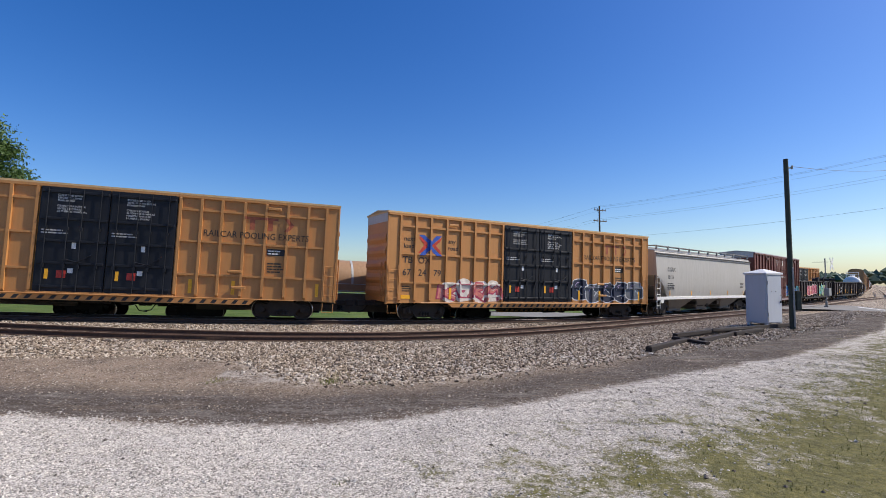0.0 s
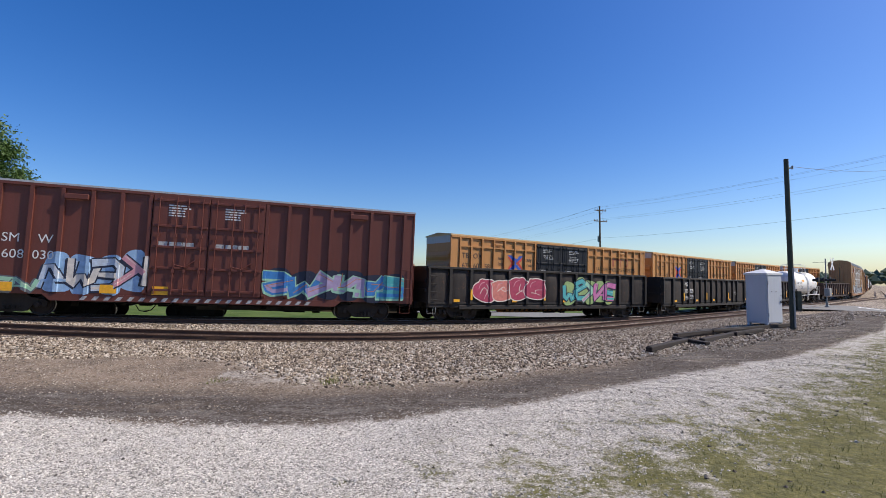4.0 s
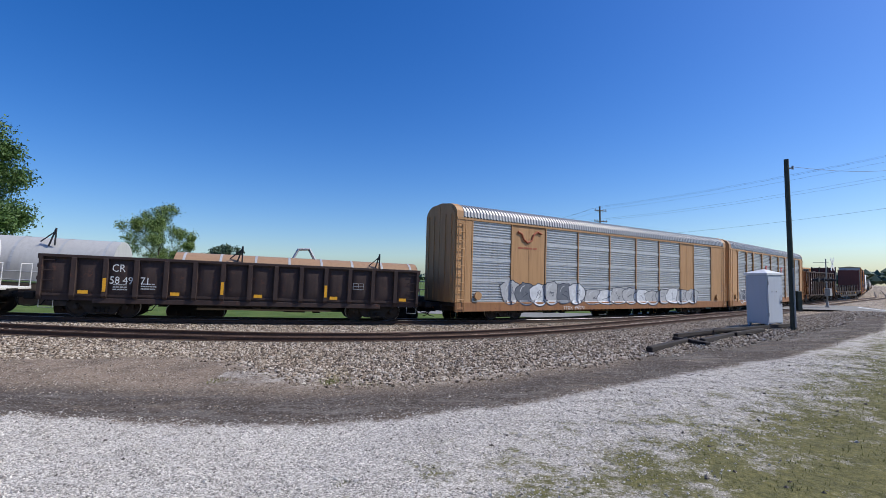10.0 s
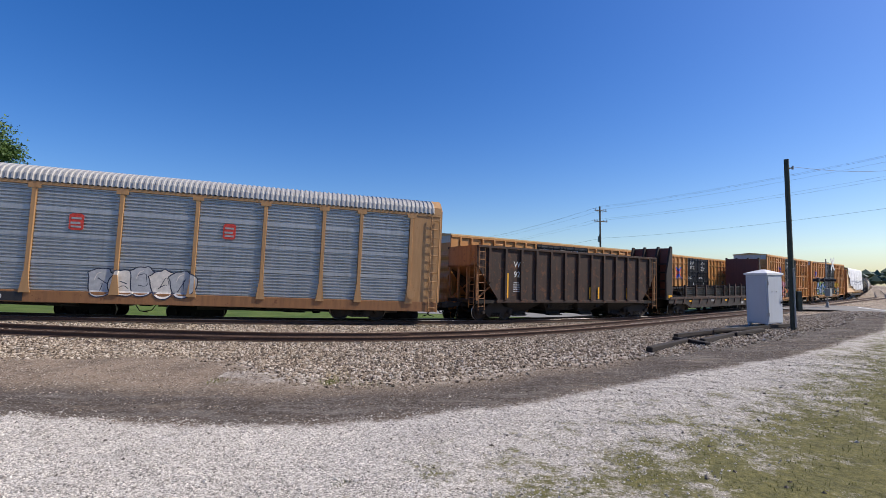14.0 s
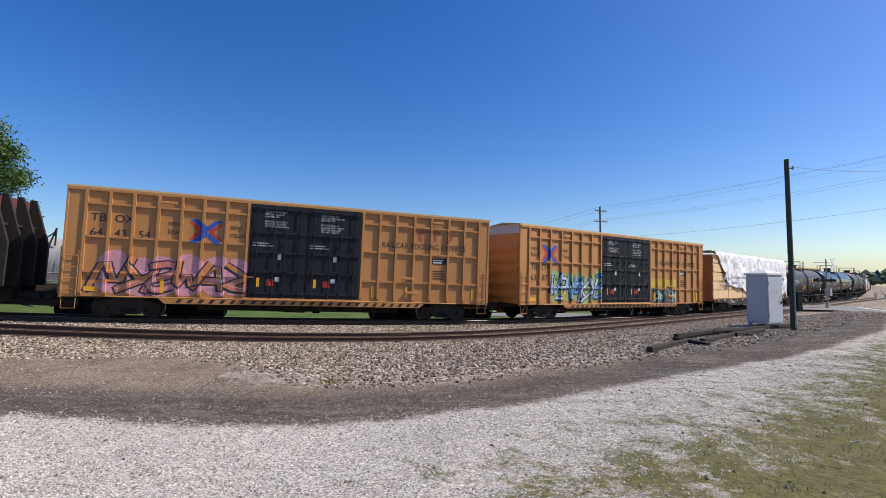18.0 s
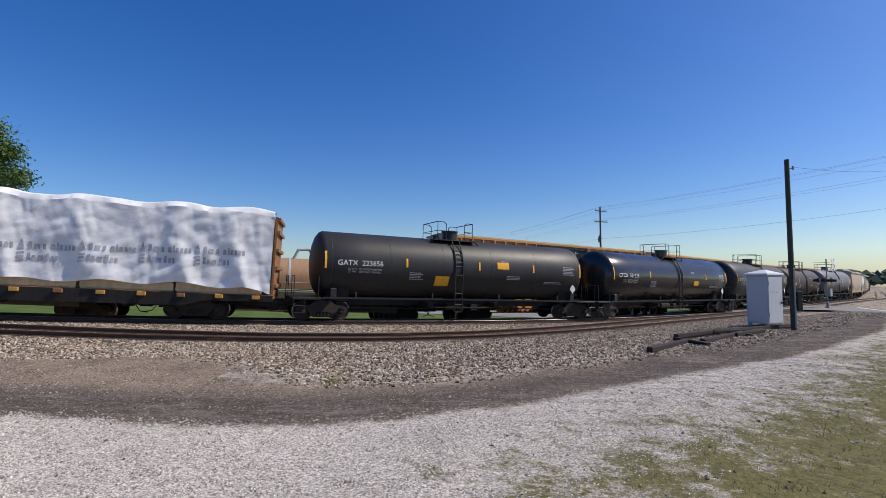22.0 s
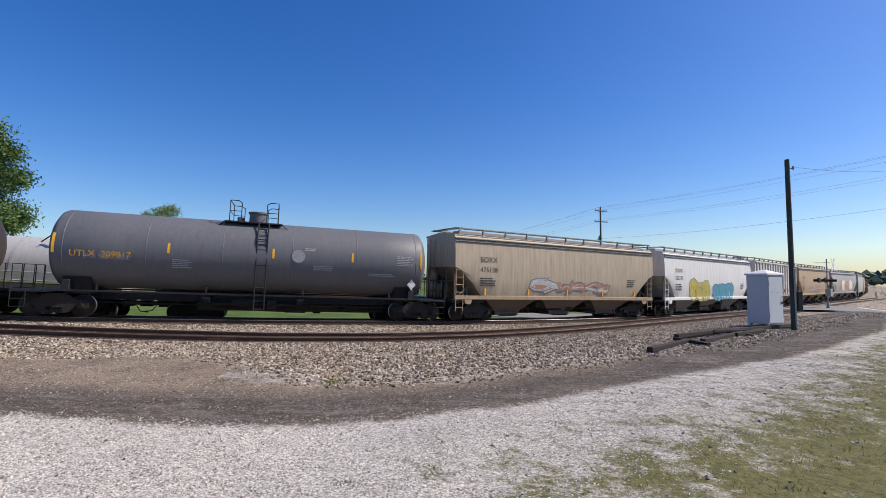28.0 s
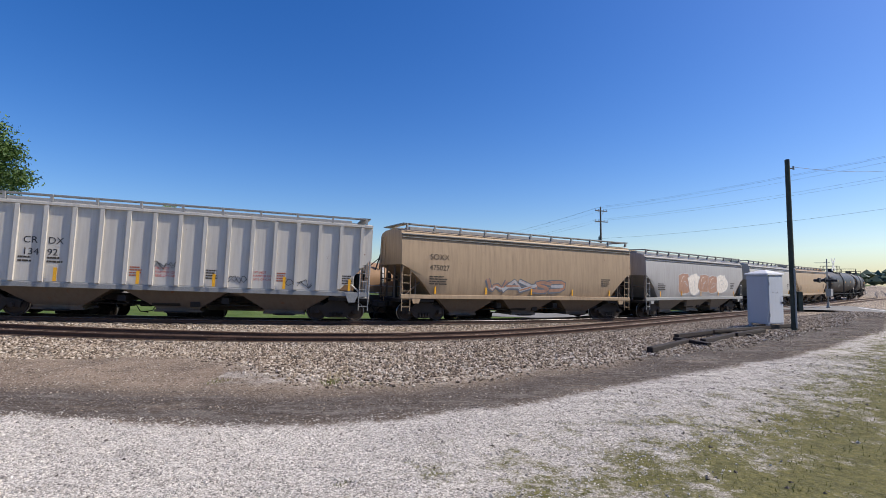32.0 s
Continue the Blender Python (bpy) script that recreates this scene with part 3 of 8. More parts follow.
pts = strewn(170000, -16, 18, 6.3, 19.6, lambda q, s, lat, r: (lat > 7.8) & (q["white"] < 0.0) & (r < np.where(q["cinder"] > 0.15, 0.28, 0.85)), 43)
heap = waves(pts[:, 0] * 0.5, pts[:, 1] * 1.4, 1.0, 44) + 0.5 * waves(pts[:, 0], pts[:, 1] * 1.6, 0.4, 45)
pts = pts[(heap > -0.05 + 0.3 * (np.random.RandomState(47).rand(len(pts)) - 0.5)) & in_view(pts[:, 0], pts[:, 1])]
scatter("loose_stones", pts, 0.016, M["stone_ballast"], "loose pale stones strewn in drifts on brown earth", "stones", 46)


def blades(name, points, tall, material, label, category, seed, wide=0.006):
    r = np.random.RandomState(seed)
    n = len(points)
    a = r.rand(n) * 6.283
    h = tall * (0.4 + 0.8 * r.rand(n))
    lean = h * (0.2 + 0.7 * r.rand(n))
    d = np.stack([np.cos(a), np.sin(a)], 1)
    w = np.stack([-d[:, 1], d[:, 0]], 1) * wide
    v = np.zeros((n, 3, 3))
    v[:, 0, :2], v[:, 1, :2], v[:, 2, :2] = points[:, :2] - w, points[:, :2] + w, points[:, :2] + d * lean[:, None]
    v[:, 0, 2] = v[:, 1, 2] = points[:, 2] - 0.01
    v[:, 2, 2] = points[:, 2] + h
    me = bpy.data.meshes.new(name)
    me.from_pydata(v.reshape(-1, 3).tolist(), [], np.arange(3 * n).reshape(-1, 3).tolist())
    me.materials.append(material)
    return tagged(new(name, me), label, category, kind="stuff")


r0 = np.random.RandomState(21)
pts = strewn(160000, -1, 26, 3.7, 26, lambda q, s, lat, r: q["grass"] + (r - 0.45) * 0.9 > 0, 14)
pts = pts[in_view(pts[:, 0], pts[:, 1])]
clump = waves(pts[:, 0], pts[:, 1], 1.3, 15) + 0.6 * waves(pts[:, 0], pts[:, 1], 0.45, 16)
pts = pts[clump > -0.05 + 0.25 * (r0.rand(len(pts)) - 0.5) - 0.12 * np.clip(pts[:, 0] - 5, 0, 6)]
blades("grass", pts, 0.03, M["blade"], "short patchy green and yellow grass", "grass", 17, 0.005)


def tuft(x, y, n, spread, tall, material, name, label, seed):
    r = np.random.RandomState(seed)
    p = np.stack([x + r.randn(n) * spread, y + r.randn(n) * spread, np.zeros(n)], 1)
    p[:, 2] = ground_at(p[:, 0], p[:, 1])
    blades(name, p, tall, material, label, "weed", seed, 0.006)


tuft(-2.05, 9.09, 130, 0.12, 0.08, M["blade"], "weed_tuft", "small green weed tuft in the cinders", 31)
tuft(-1.35, 8.83, 110, 0.2, 0.07, M["blade"], "weed_tuft", "low green weed patch in the cinders", 32)
tuft(-2.0, 9.55, 26, 0.14, 0.2, M["straw"], "dry_weed", "dry straw weed at the foot of the ballast", 33)
tuft(-0.93, 4.71, 90, 0.045, 0.03, M["blade"], "weed_tuft", "dark green weed in white gravel", 34)
tuft(-4.2, 9.09, 60, 0.12, 0.05, M["blade"], "weed_tuft", "small green weed on trodden earth", 35)

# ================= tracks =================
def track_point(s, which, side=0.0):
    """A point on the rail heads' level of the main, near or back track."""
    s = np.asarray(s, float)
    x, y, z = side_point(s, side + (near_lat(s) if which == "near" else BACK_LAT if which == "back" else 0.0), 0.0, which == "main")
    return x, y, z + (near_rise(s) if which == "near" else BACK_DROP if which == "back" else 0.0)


def rail_form(which, side, s0, s1, step):
    S = np.arange(s0, s1, step)
    x, y, z = track_point(S, which, side)
    h = line(S)[3]
    section = [(-0.036, -0.008), (-0.028, 0.0), (0.028, 0.0), (0.036, -0.008), (0.036, -0.04), (0.010, -0.055), (0.010, -0.14),
               (0.07, -0.155), (0.07, -0.17), (-0.07, -0.17), (-0.07, -0.155), (-0.010, -0.14), (-0.010, -0.055), (-0.036, -0.04)]
    rings = [[(x[i] + o * math.sin(h[i]), y[i] - o * math.cos(h[i]), z[i] + q) for o, q in section] for i in range(len(S))]
    form = Form()
    form.loft(rings, caps=False)
    m = len(section)
    form.k = [1 if (j % m) in (0, 1, 2) else 0 for j in range(len(form.f))]
    return form


def build_track(name, which, label, head, tie_range):
    t = thing(name, label, "railway track", kind="structure")
    for side in (-0.7535, 0.7535):
        part("rail", rail_form(which, side, -70, 260, 0.8), (M["railsteel"], M[head]), t)
    r = random.Random(which)
    for s in np.arange(*tie_range, 0.53):
        s = float(s)
        x, y, z = [float(v) for v in track_point(s, which)]
        turn = math.degrees(float(line(s)[3])) + r.uniform(-1.5, 1.5)
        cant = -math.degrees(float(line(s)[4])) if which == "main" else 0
        part("tie", lambda: Form().box(-0.115, 0.115, -1.32, 1.32, -0.34, -0.165, 0.012), M["tie"], t, key="tie",
             m=pose(x, y, z, 0, 0, turn) @ pose(0, r.uniform(-0.06, 0.06), -r.uniform(0, 0.02), cant))
    return t


near_track = build_track("track_near", "near", "empty rusty side track on crushed stone ballast", "rustyhead", (-26, 46))
build_track("track_main", "main", "main track with worn bright rail heads", "railhead", (-28, 40))
build_track("track_back", "back", "back track under a standing train", "rustyhead", (-30, 24))
for s, side in ((-10.2, 0.7535), (-3.8, -0.7535), (6.5, 0.7535)):
    x, y, z = [float(v) for v in track_point(s, "near", side)]
    f = Form().box(-0.45, 0.45, -0.032, -0.012, -0.13, -0.045, 0.006).box(-0.45, 0.45, 0.012, 0.032, -0.13, -0.045, 0.006)
    for i in range(6):
        f.cyl((-0.38 + i * 0.152, -0.06, -0.088), (-0.38 + i * 0.152, 0.05, -0.088), 0.016, n=6)
    part("joint_bar", f, M["railsteel"], near_track, m=pose(x, y, z, 0, 0, math.degrees(float(line(s)[3]))))

# ================= road over the tracks =================
def asphalt():
    n = Nodes("asphalt")
    p = n.world()
    f, b = n.noise(p, 40, 4, 0.7), n.noise(p, 0.4, 4)
    col = n.mix(n.ramp(f, 0.3, 0.7), (0.14, 0.135, 0.125), (0.24, 0.235, 0.22))
    col = n.mix(n.ramp(b, 0.35, 0.65, 0, 0.5), col, (0.27, 0.26, 0.24))
    n.bump(f, 0.3, 0.006)
    return n.finish(col, 0.85, 0, 0.3)


M["asphalt"] = asphalt()


def road_height(x, y):
    s, lat = beside(x, y)
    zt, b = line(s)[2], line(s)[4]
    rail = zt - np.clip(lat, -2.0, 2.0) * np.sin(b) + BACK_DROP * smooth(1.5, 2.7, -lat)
    rail = rail + (zt + near_rise(s) - rail) * smooth(1.7, 3.0, lat) - 0.02
    w = smooth(5.8, 9.8, np.abs(lat))
    return rail * (1 - w) + (ground_at(x, y, s, lat) + 0.04) * w


def build_road():
    u, w = np.linspace(0, 1, 90), np.linspace(-1, 1, 9)
    cx, cy = -30 + 170 * u, np.interp(-30 + 170 * u, [-30, 10, 30, 60, 140], [53.62, 46.56, 45.25, 46.43, 52.32])
    X = cx[:, None] + 0 * w
    Y = cy[:, None] + 4.0 * w
    Z = road_height(X.ravel(), Y.ravel())
    n, m = X.shape
    i = np.arange(n * m).reshape(n, m)
    q = np.stack([i[:-1, :-1], i[1:, :-1], i[1:, 1:], i[:-1, 1:]], -1).reshape(-1, 4)
    me = bpy.data.meshes.new("road")
    me.from_pydata(np.stack([X.ravel(), Y.ravel(), Z], 1).tolist(), [], q.tolist())
    me.materials.append(M["asphalt"])
    road = tagged(new("road", me), "worn grey asphalt road crossing the tracks", "road", kind="structure")
    bar = []
    for x, y in ((41.0, 47.5), (44.6, 47.9), (45.1, 48.7), (41.4, 48.3)):
        bar.append((x, y, float(road_height(np.array([x]), np.array([y]))[0]) + 0.012))
    f = Form()
    f.v = bar
    f.face((0, 1, 2, 3))
    part("stop_line", f, M["white"], road, "worn white stop line")


build_road()

# ================= poles, wires and cabinet =================
def near_pole():
    z = float(ground_at(np.array([13.62]), np.array([18.78]))[0])
    t = thing("utility_pole", "plain dark green-stained wooden pole standing in gravel", "pole", m=pose(13.62, 18.78, z, 0.0, -0.35, 0))
    f = Form()
    rings = []
    for k in range(9):
        a = k / 8
        r = 0.105 - 0.02 * a
        rings.append([(r * math.cos(6.283 * i / 14), r * math.sin(6.283 * i / 14), -0.4 + 7.1 * a) for i in range(14)])
    f.loft(rings)
    part("shaft", f, M["greenpole"], t, soft=True)
    part("cable_guard", Form().box(-0.03, 0.03, -0.15, -0.11, 0.1, 2.4, 0.01), M["steelgrey"], t)
    part("insulator", Form().cyl((0.1, 0, 6.35), (0.26, 0, 6.35), 0.03, n=8).cyl((0.24, 0, 6.3), (0.24, 0, 6.44), 0.035, n=8), M["steelgrey"], t)
    part("meter_box", Form().box(0.12, 0.3, -0.13, 0.13, 0.75, 1.5, 0.015), M["greenpole"], t)


near_pole()


def line_pole(x, y, top, label):
    z = float(ground_at(np.array([x]), np.array([y]))[0])
    t = thing("power_pole", label, "power pole", "power line poles", m=pose(x, y, z, 0, 0, 28))
    h = top - z
    part("shaft", Form().cyl((0, 0, -0.5), (0, 0, h), 0.19, 0.12, 12), M["polewood"], t, soft=True)
    for q, w in ((h - 0.75, 1.25), (h - 2.45, 1.4)):
        arm = part("crossarm", Form().box(-w, w, -0.2, -0.09, q, q + 0.13, 0.012), M["polewood"], t)
        for px in (-w + 0.12, -w * 0.45, w * 0.45, w - 0.12):
            part("insulator", Form().cyl((px, -0.14, q + 0.12), (px, -0.14, q + 0.34), 0.045, 0.06, 8), M["steelgrey"], arm)
    part("transformer", Form().cyl((0.1, 0.32, h - 5.6), (0.1, 0.32, h - 4.7), 0.22, n=12).cyl((0.1, 0.32, h - 4.7), (0.1, 0.32, h - 4.45), 0.05, n=6), M["steelgrey"], t, soft=True)
    part("brace", Form().tube([(-0.6, -0.12, h - 0.75), (0, -0.12, h - 1.4), (0.6, -0.12, h - 0.75)], 0.02), M["steelgrey"], t)
    return z + h


TOPS = [(9.0, 137.3, 13.2), (24.7, 75.2, 13.55), (46.0, 39.2, 14.6)]
for x, y, top in TOPS:
    line_pole(x, y, top, "weathered wooden power pole with two crossarms")


def wire(points, sag, r, label):
    run = [Vector(points[0])]
    for (a, b) in zip(points[:-1], points[1:]):
        a, b = Vector(a), Vector(b)
        run += [a.lerp(b, i / 14) - Vector((0, 0, sag * 4 * (i / 14) * (1 - i / 14))) for i in range(1, 15)]
    f = Form().tube(run, r, 5)
    solid("power_line", f, M["wire"], label, "wire", "power line wires")


for off, drop in ((-1.13, 0.35), (0.0, -0.02), (1.13, 0.35), (-0.8, 2.1), (0.9, 2.1), (0.3, 5.0)):
    c, s_ = math.cos(radians(28)), math.sin(radians(28))
    wire([(x + off * c, y + off * s_, top - drop) for x, y, top in TOPS], 0.55, 0.008 if drop < 4 else 0.011, "thin sagging overhead power wire")
wire([(13.86, 18.78, 6.7), (30.0, 28.8, 9.4)], 0.35, 0.008, "service wire from the near pole")


def cabinet():
    z0 = 0.42
    t = thing("signal_cabinet", "light grey steel signal cabinet on short legs", "cabinet", m=pose(13.34, 19.83, z0, 0, 0, 26))
    w, d, h = 1.06, 0.86, 2.02
    # the near corner is at the origin; one face runs along +x, the other along +y
    part("body", Form().box(0, w, 0, d, 0, h, 0.012), M["cabinet"], t)
    part("door", Form().box(0.05, w - 0.05, -0.022, -0.002, 0.05, h - 0.06, 0.006), M["cabinet"], t)
    part("side_panel", Form().box(-0.02, -0.002, 0.04, d - 0.04, 0.05, h - 0.06, 0.006), M["cabinet"], t)
    roof = Form()
    o = 0.05
    ring = [(-o, -o), (w + o, -o), (w + o, d + o), (-o, d + o)]
    roof.loft([[(x, y, h) for x, y in ring], [(x, y, h + 0.07) for x, y in ring], [(w / 2 + (x - w / 2) * 0.12, d / 2 + (y - d / 2) * 0.12, h + 0.23) for x, y in ring]])
    part("roof", roof, M["cabinet_roof"], t, "peaked pale steel roof")
    part("door_handle", Form().tube([(w - 0.14, -0.024, 1.15), (w - 0.14, -0.07, 1.15), (w - 0.14, -0.07, 0.95), (w - 0.14, -0.024, 0.95)], 0.012), M["steelgrey"], t)
    part("hinge", Form().cyl((0.06, -0.03, 0.3), (0.06, -0.03, 0.45), 0.014, n=8), M["steelgrey"], t)
    part("hinge", Form().cyl((0.06, -0.03, 1.6), (0.06, -0.03, 1.75), 0.014, n=8), M["steelgrey"], t)
    part("padlock", Form().box(w - 0.17, w - 0.11, -0.06, -0.024, 0.83, 0.92, 0.01), M["steelblack"], t)
    for x, y in ((0.3, -0.024), (0.6, -0.024)):
        part("bolt", Form().cyl((x, y, 1.32), (x, y - 0.02, 1.32), 0.02, n=6), M["steelgrey"], t)
    for x in (0.02, w - 0.12):
        for y in (0.02, d - 0.12):
            part("leg", Form().box(x, x + 0.1, y, y + 0.1, -0.2, 0.002), M["cabinet"], t)


cabinet()


def timber(a, b, lift, size=0.2, turn=0.0):
    a, b = Vector(a), Vector(b)
    mid, way = (a + b) / 2, b - a
    L = way.length
    z = float(ground_at(np.array([mid.x]), np.array([mid.y]))[0]) + lift
    f = Form().box(-L / 2, L / 2, -size / 2, size / 2, 0, size * 0.85, 0.02)
    rr = random.Random(L)
    f.v = [(x + rr.uniform(-0.012, 0.012), y + rr.uniform(-0.012, 0.012), q + rr.uniform(-0.012, 0.012)) for x, y, q in f.v]
    solid("timber", f, M["creosote"], "old dark creosoted railway timber lying on gravel", "timber", "timbers by the cabinet",
          m=pose(mid.x, mid.y, z - 0.03, 0, turn, math.degrees(math.atan2(way.y, way.x))))


# a few old sleepers dumped under and beside the cabinet
timber((7.45, 15.50), (10.6, 17.66), 0.10, 0.165)
timber((10.45, 17.53), (14.2, 19.55), 0.09, 0.15)
timber((7.95, 14.84), (10.1, 16.68), 0.03, 0.165)
timber((9.9, 16.41), (11.75, 17.79), 0.04, 0.17)
timber((7.35, 15.37), (7.75, 14.13), 0.0, 0.18)
timber((5.55, 13.05), (7.55, 14.91), 0.02, 0.165)
timber((10.2, 17.66), (10.6, 16.61), 0.0, 0.15)
timber((9.3, 16.68), (10.7, 17.13), 0.17, 0.1)


def crossing_signal():
    x, y = 36.2, 45.4
    z = float(ground_at(np.array([x]), np.array([y]))[0])
    t = thing("crossing_signal", "railroad crossing signal with paired lights and crossbuck seen edge-on", "crossing signal", m=pose(x, y, z, 0, 0, 35))
    part("mast", Form().cyl((0, 0, 0), (0, 0, 4.75), 0.05, n=10), M["steelgrey"], t, soft=True)
    part("base", Form().box(-0.16, 0.16, -0.16, 0.16, -0.1, 0.3, 0.02).box(-0.09, 0.09, -0.09, 0.09, 0.25, 0.7, 0.02), M["steelgrey"], t)
    part("junction_box", Form().box(-0.3, 0.3, -0.32, 0.1, 1.25, 1.95, 0.02), M["steelgrey"], t, "grey steel box on the mast")
    part("light_arm", Form().cyl((-0.85, -0.12, 2.75), (0.85, -0.12, 2.75), 0.04, n=8), M["steelblack"], t)
    for px in (-0.75, 0.75):
        lamp = part("signal_light", Form().cyl((px, -0.1, 2.75), (px, -0.14, 2.75), 0.3, n=16).cyl((px, -0.14, 2.75), (px, -0.3, 2.75), 0.12, 0.1, 12), M["steelblack"], t)
        part("visor", Form().cyl((px, -0.14, 2.75), (px, -0.5, 2.72), 0.13, 0.12, 12, caps=False), M["steelblack"], lamp)
        part("signal_light", Form().cyl((px * 1.1, 0.3, 2.75), (px * 1.1, 0.5, 2.75), 0.24, 0.2, 14).cyl((px * 1.1, 0.5, 2.75), (px * 1.1, 0.8, 2.72), 0.13, 0.12, 12), M["steelblack"], t)
    for a in (-38, 38):
        part("crossbuck_blade", Form().box(-0.11, 0.11, -0.105, -0.08, -0.72, 0.72, 0.004), M["white"], t, m=pose(0.75, -0.2, 4.25, 0, a, 0))
    part("bracket", Form().cyl((0, 1.0, 4.42), (0, -0.25, 4.42), 0.022, n=6), M["steelgrey"], t)


crossing_signal()

# ================= trees and far land =================
def tree(name, x, y, height, crown, leaf, label, seed, leaves, size, low=0.25, gappy=0.0):
    """Trunk, limbs that fork, and leaves in clumps round the limb ends."""
    r = random.Random(seed)
    nr = np.random.RandomState(seed)
    z = float(ground_at(np.array([x]), np.array([y]))[0])
    t = thing(name, label, "tree", m=pose(x, y, z))
    wood, tips = Form(), []

    def limb(a, way, length, radius, depth):
        b = a
        for _ in range(3):
            way = (way + Vector((r.uniform(-1, 1), r.uniform(-1, 1), r.uniform(-0.3, 0.8))) * 0.16).normalized()
            c = b + way * length / 3
            wood.cyl(b, c, radius, radius * 0.82, 7 if radius > 0.05 else 4, caps=False)
            radius *= 0.82
            b = c
            if depth < 3:
                tips.append((b, length))
        if depth == 0:
            tips.append((b, length))
            return
        for k in range(r.choice((2, 3, 3))):
            out = Vector((r.uniform(-1, 1), r.uniform(-1, 1), r.uniform(-0.1, 0.7))).normalized()
            limb(b, (way * 0.7 + out * 0.75).normalized(), length * r.uniform(0.6, 0.82), radius * 0.72, depth - 1)

    trunk = height * low
    wood.cyl((0, 0, -0.4), (0, 0, trunk), height * 0.022, height * 0.017, 10)
    for k in range(7):
        a = 2.4 * k
        up = trunk + (height * 0.5 - trunk) * k / 7
        if k:
            wood.cyl((0, 0, up - (height * 0.5 - trunk) / 7), (0, 0, up), height * 0.014 * (1.1 - k / 9), n=7)
        way = Vector((math.cos(a), math.sin(a), 0.35 + 0.12 * k))
        limb(Vector((0, 0, up)), way.normalized(), crown * r.uniform(0.36, 0.5), height * 0.008, 3)
    part("trunk", wood, M["bark"], t)
    ends = np.array([tuple(p) for p, _ in tips])
    keep = (np.hypot(ends[:, 0], ends[:, 1]) < crown * 1.05) & (ends[:, 2] < height * 1.02)
    ends = ends[keep]
    pick = ends[nr.randint(0, len(ends), leaves)]
    c = pick + nr.randn(leaves, 3) * crown * (0.07 - 0.02 * gappy)
    a, b = nr.randn(leaves, 3), nr.randn(leaves, 3)
    a /= np.linalg.norm(a, axis=1)[:, None]
    b -= (a * b).sum(1)[:, None] * a
    b /= np.linalg.norm(b, axis=1)[:, None]
    sz = size * (0.5 + nr.rand(leaves))[:, None]
    v = np.stack([c - a * sz, c + b * sz * 0.45, c + a * sz, c - b * sz * 0.45], 1)
    me = bpy.data.meshes.new("crown")
    me.from_pydata(v.reshape(-1, 3).tolist(), [], np.arange(4 * leaves).reshape(-1, 4).tolist())
    me.materials.append(leaf)
    ob = new("crown", me)
    ob.parent = t
    return t


tree("tree", -43.5, 41.2, 18.6, 7.2, M["leaf"], "tall broad tree in full dark green leaf", 3, 40000, 0.13)
tree("tree", -56.0, 52.3, 21.0, 7.5, M["leaf"], "tall dense tree behind another tree", 5, 22000, 0.2)
tree("tree", -40.3, 68.0, 15.2, 5.2, M["leaf_light"], "young tree with sparse pale spring leaves", 8, 24000, 0.11, 0.10, 0.6)
tree("tree", -36.4, 68.0, 11.3, 2.6, M["leaf_light"], "slender tree with fresh green leaves", 12, 9000, 0.1, 0.12, 0.6)
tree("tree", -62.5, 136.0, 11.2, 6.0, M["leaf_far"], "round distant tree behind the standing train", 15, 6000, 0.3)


def far_woods():
    """A low wooded ridge on the horizon, in clumps."""
    r = np.random.RandomState(77)
    n = 5200
    u = r.rand(n)
    az = -1.25 + 2.55 * u
    dist = 620 + 260 * r.rand(n)
    rise = 5 + 13 * np.exp(-(((az - 0.95) / 0.075) ** 2)) + 3 * np.exp(-(((az - 0.7) / 0.2) ** 2)) + 4 * np.sin(az * 9) ** 2 * 0.4
    h = rise * r.rand(n) ** 0.6
    c = np.stack([dist * np.sin(az), 1.308 * dist * np.cos(az), -2 + h], 1)
    base = np.array([(1, 0, 0), (-1, 0, 0), (0, 1, 0), (0, -1, 0), (0, 0, 1), (0, 0, -1)], float)
    tri = np.array([(0, 2, 4), (2, 1, 4), (1, 3, 4), (3, 0, 4), (2, 0, 5), (1, 2, 5), (3, 1, 5), (0, 3, 5)])
    v = base[None] * (0.6 + 0.8 * r.rand(n, 6, 1)) * np.array([7, 7, 4.5]) + c[:, None]
    f = (tri[None] + 6 * np.arange(n)[:, None, None]).reshape(-1, 3)
    me = bpy.data.meshes.new("far_woods")
    me.from_pydata(v.reshape(-1, 3).tolist(), [], f.tolist())
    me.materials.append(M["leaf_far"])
    tagged(new("far_woods", me), "distant low wooded ridge on the horizon", "woods", kind="stuff")


far_woods()

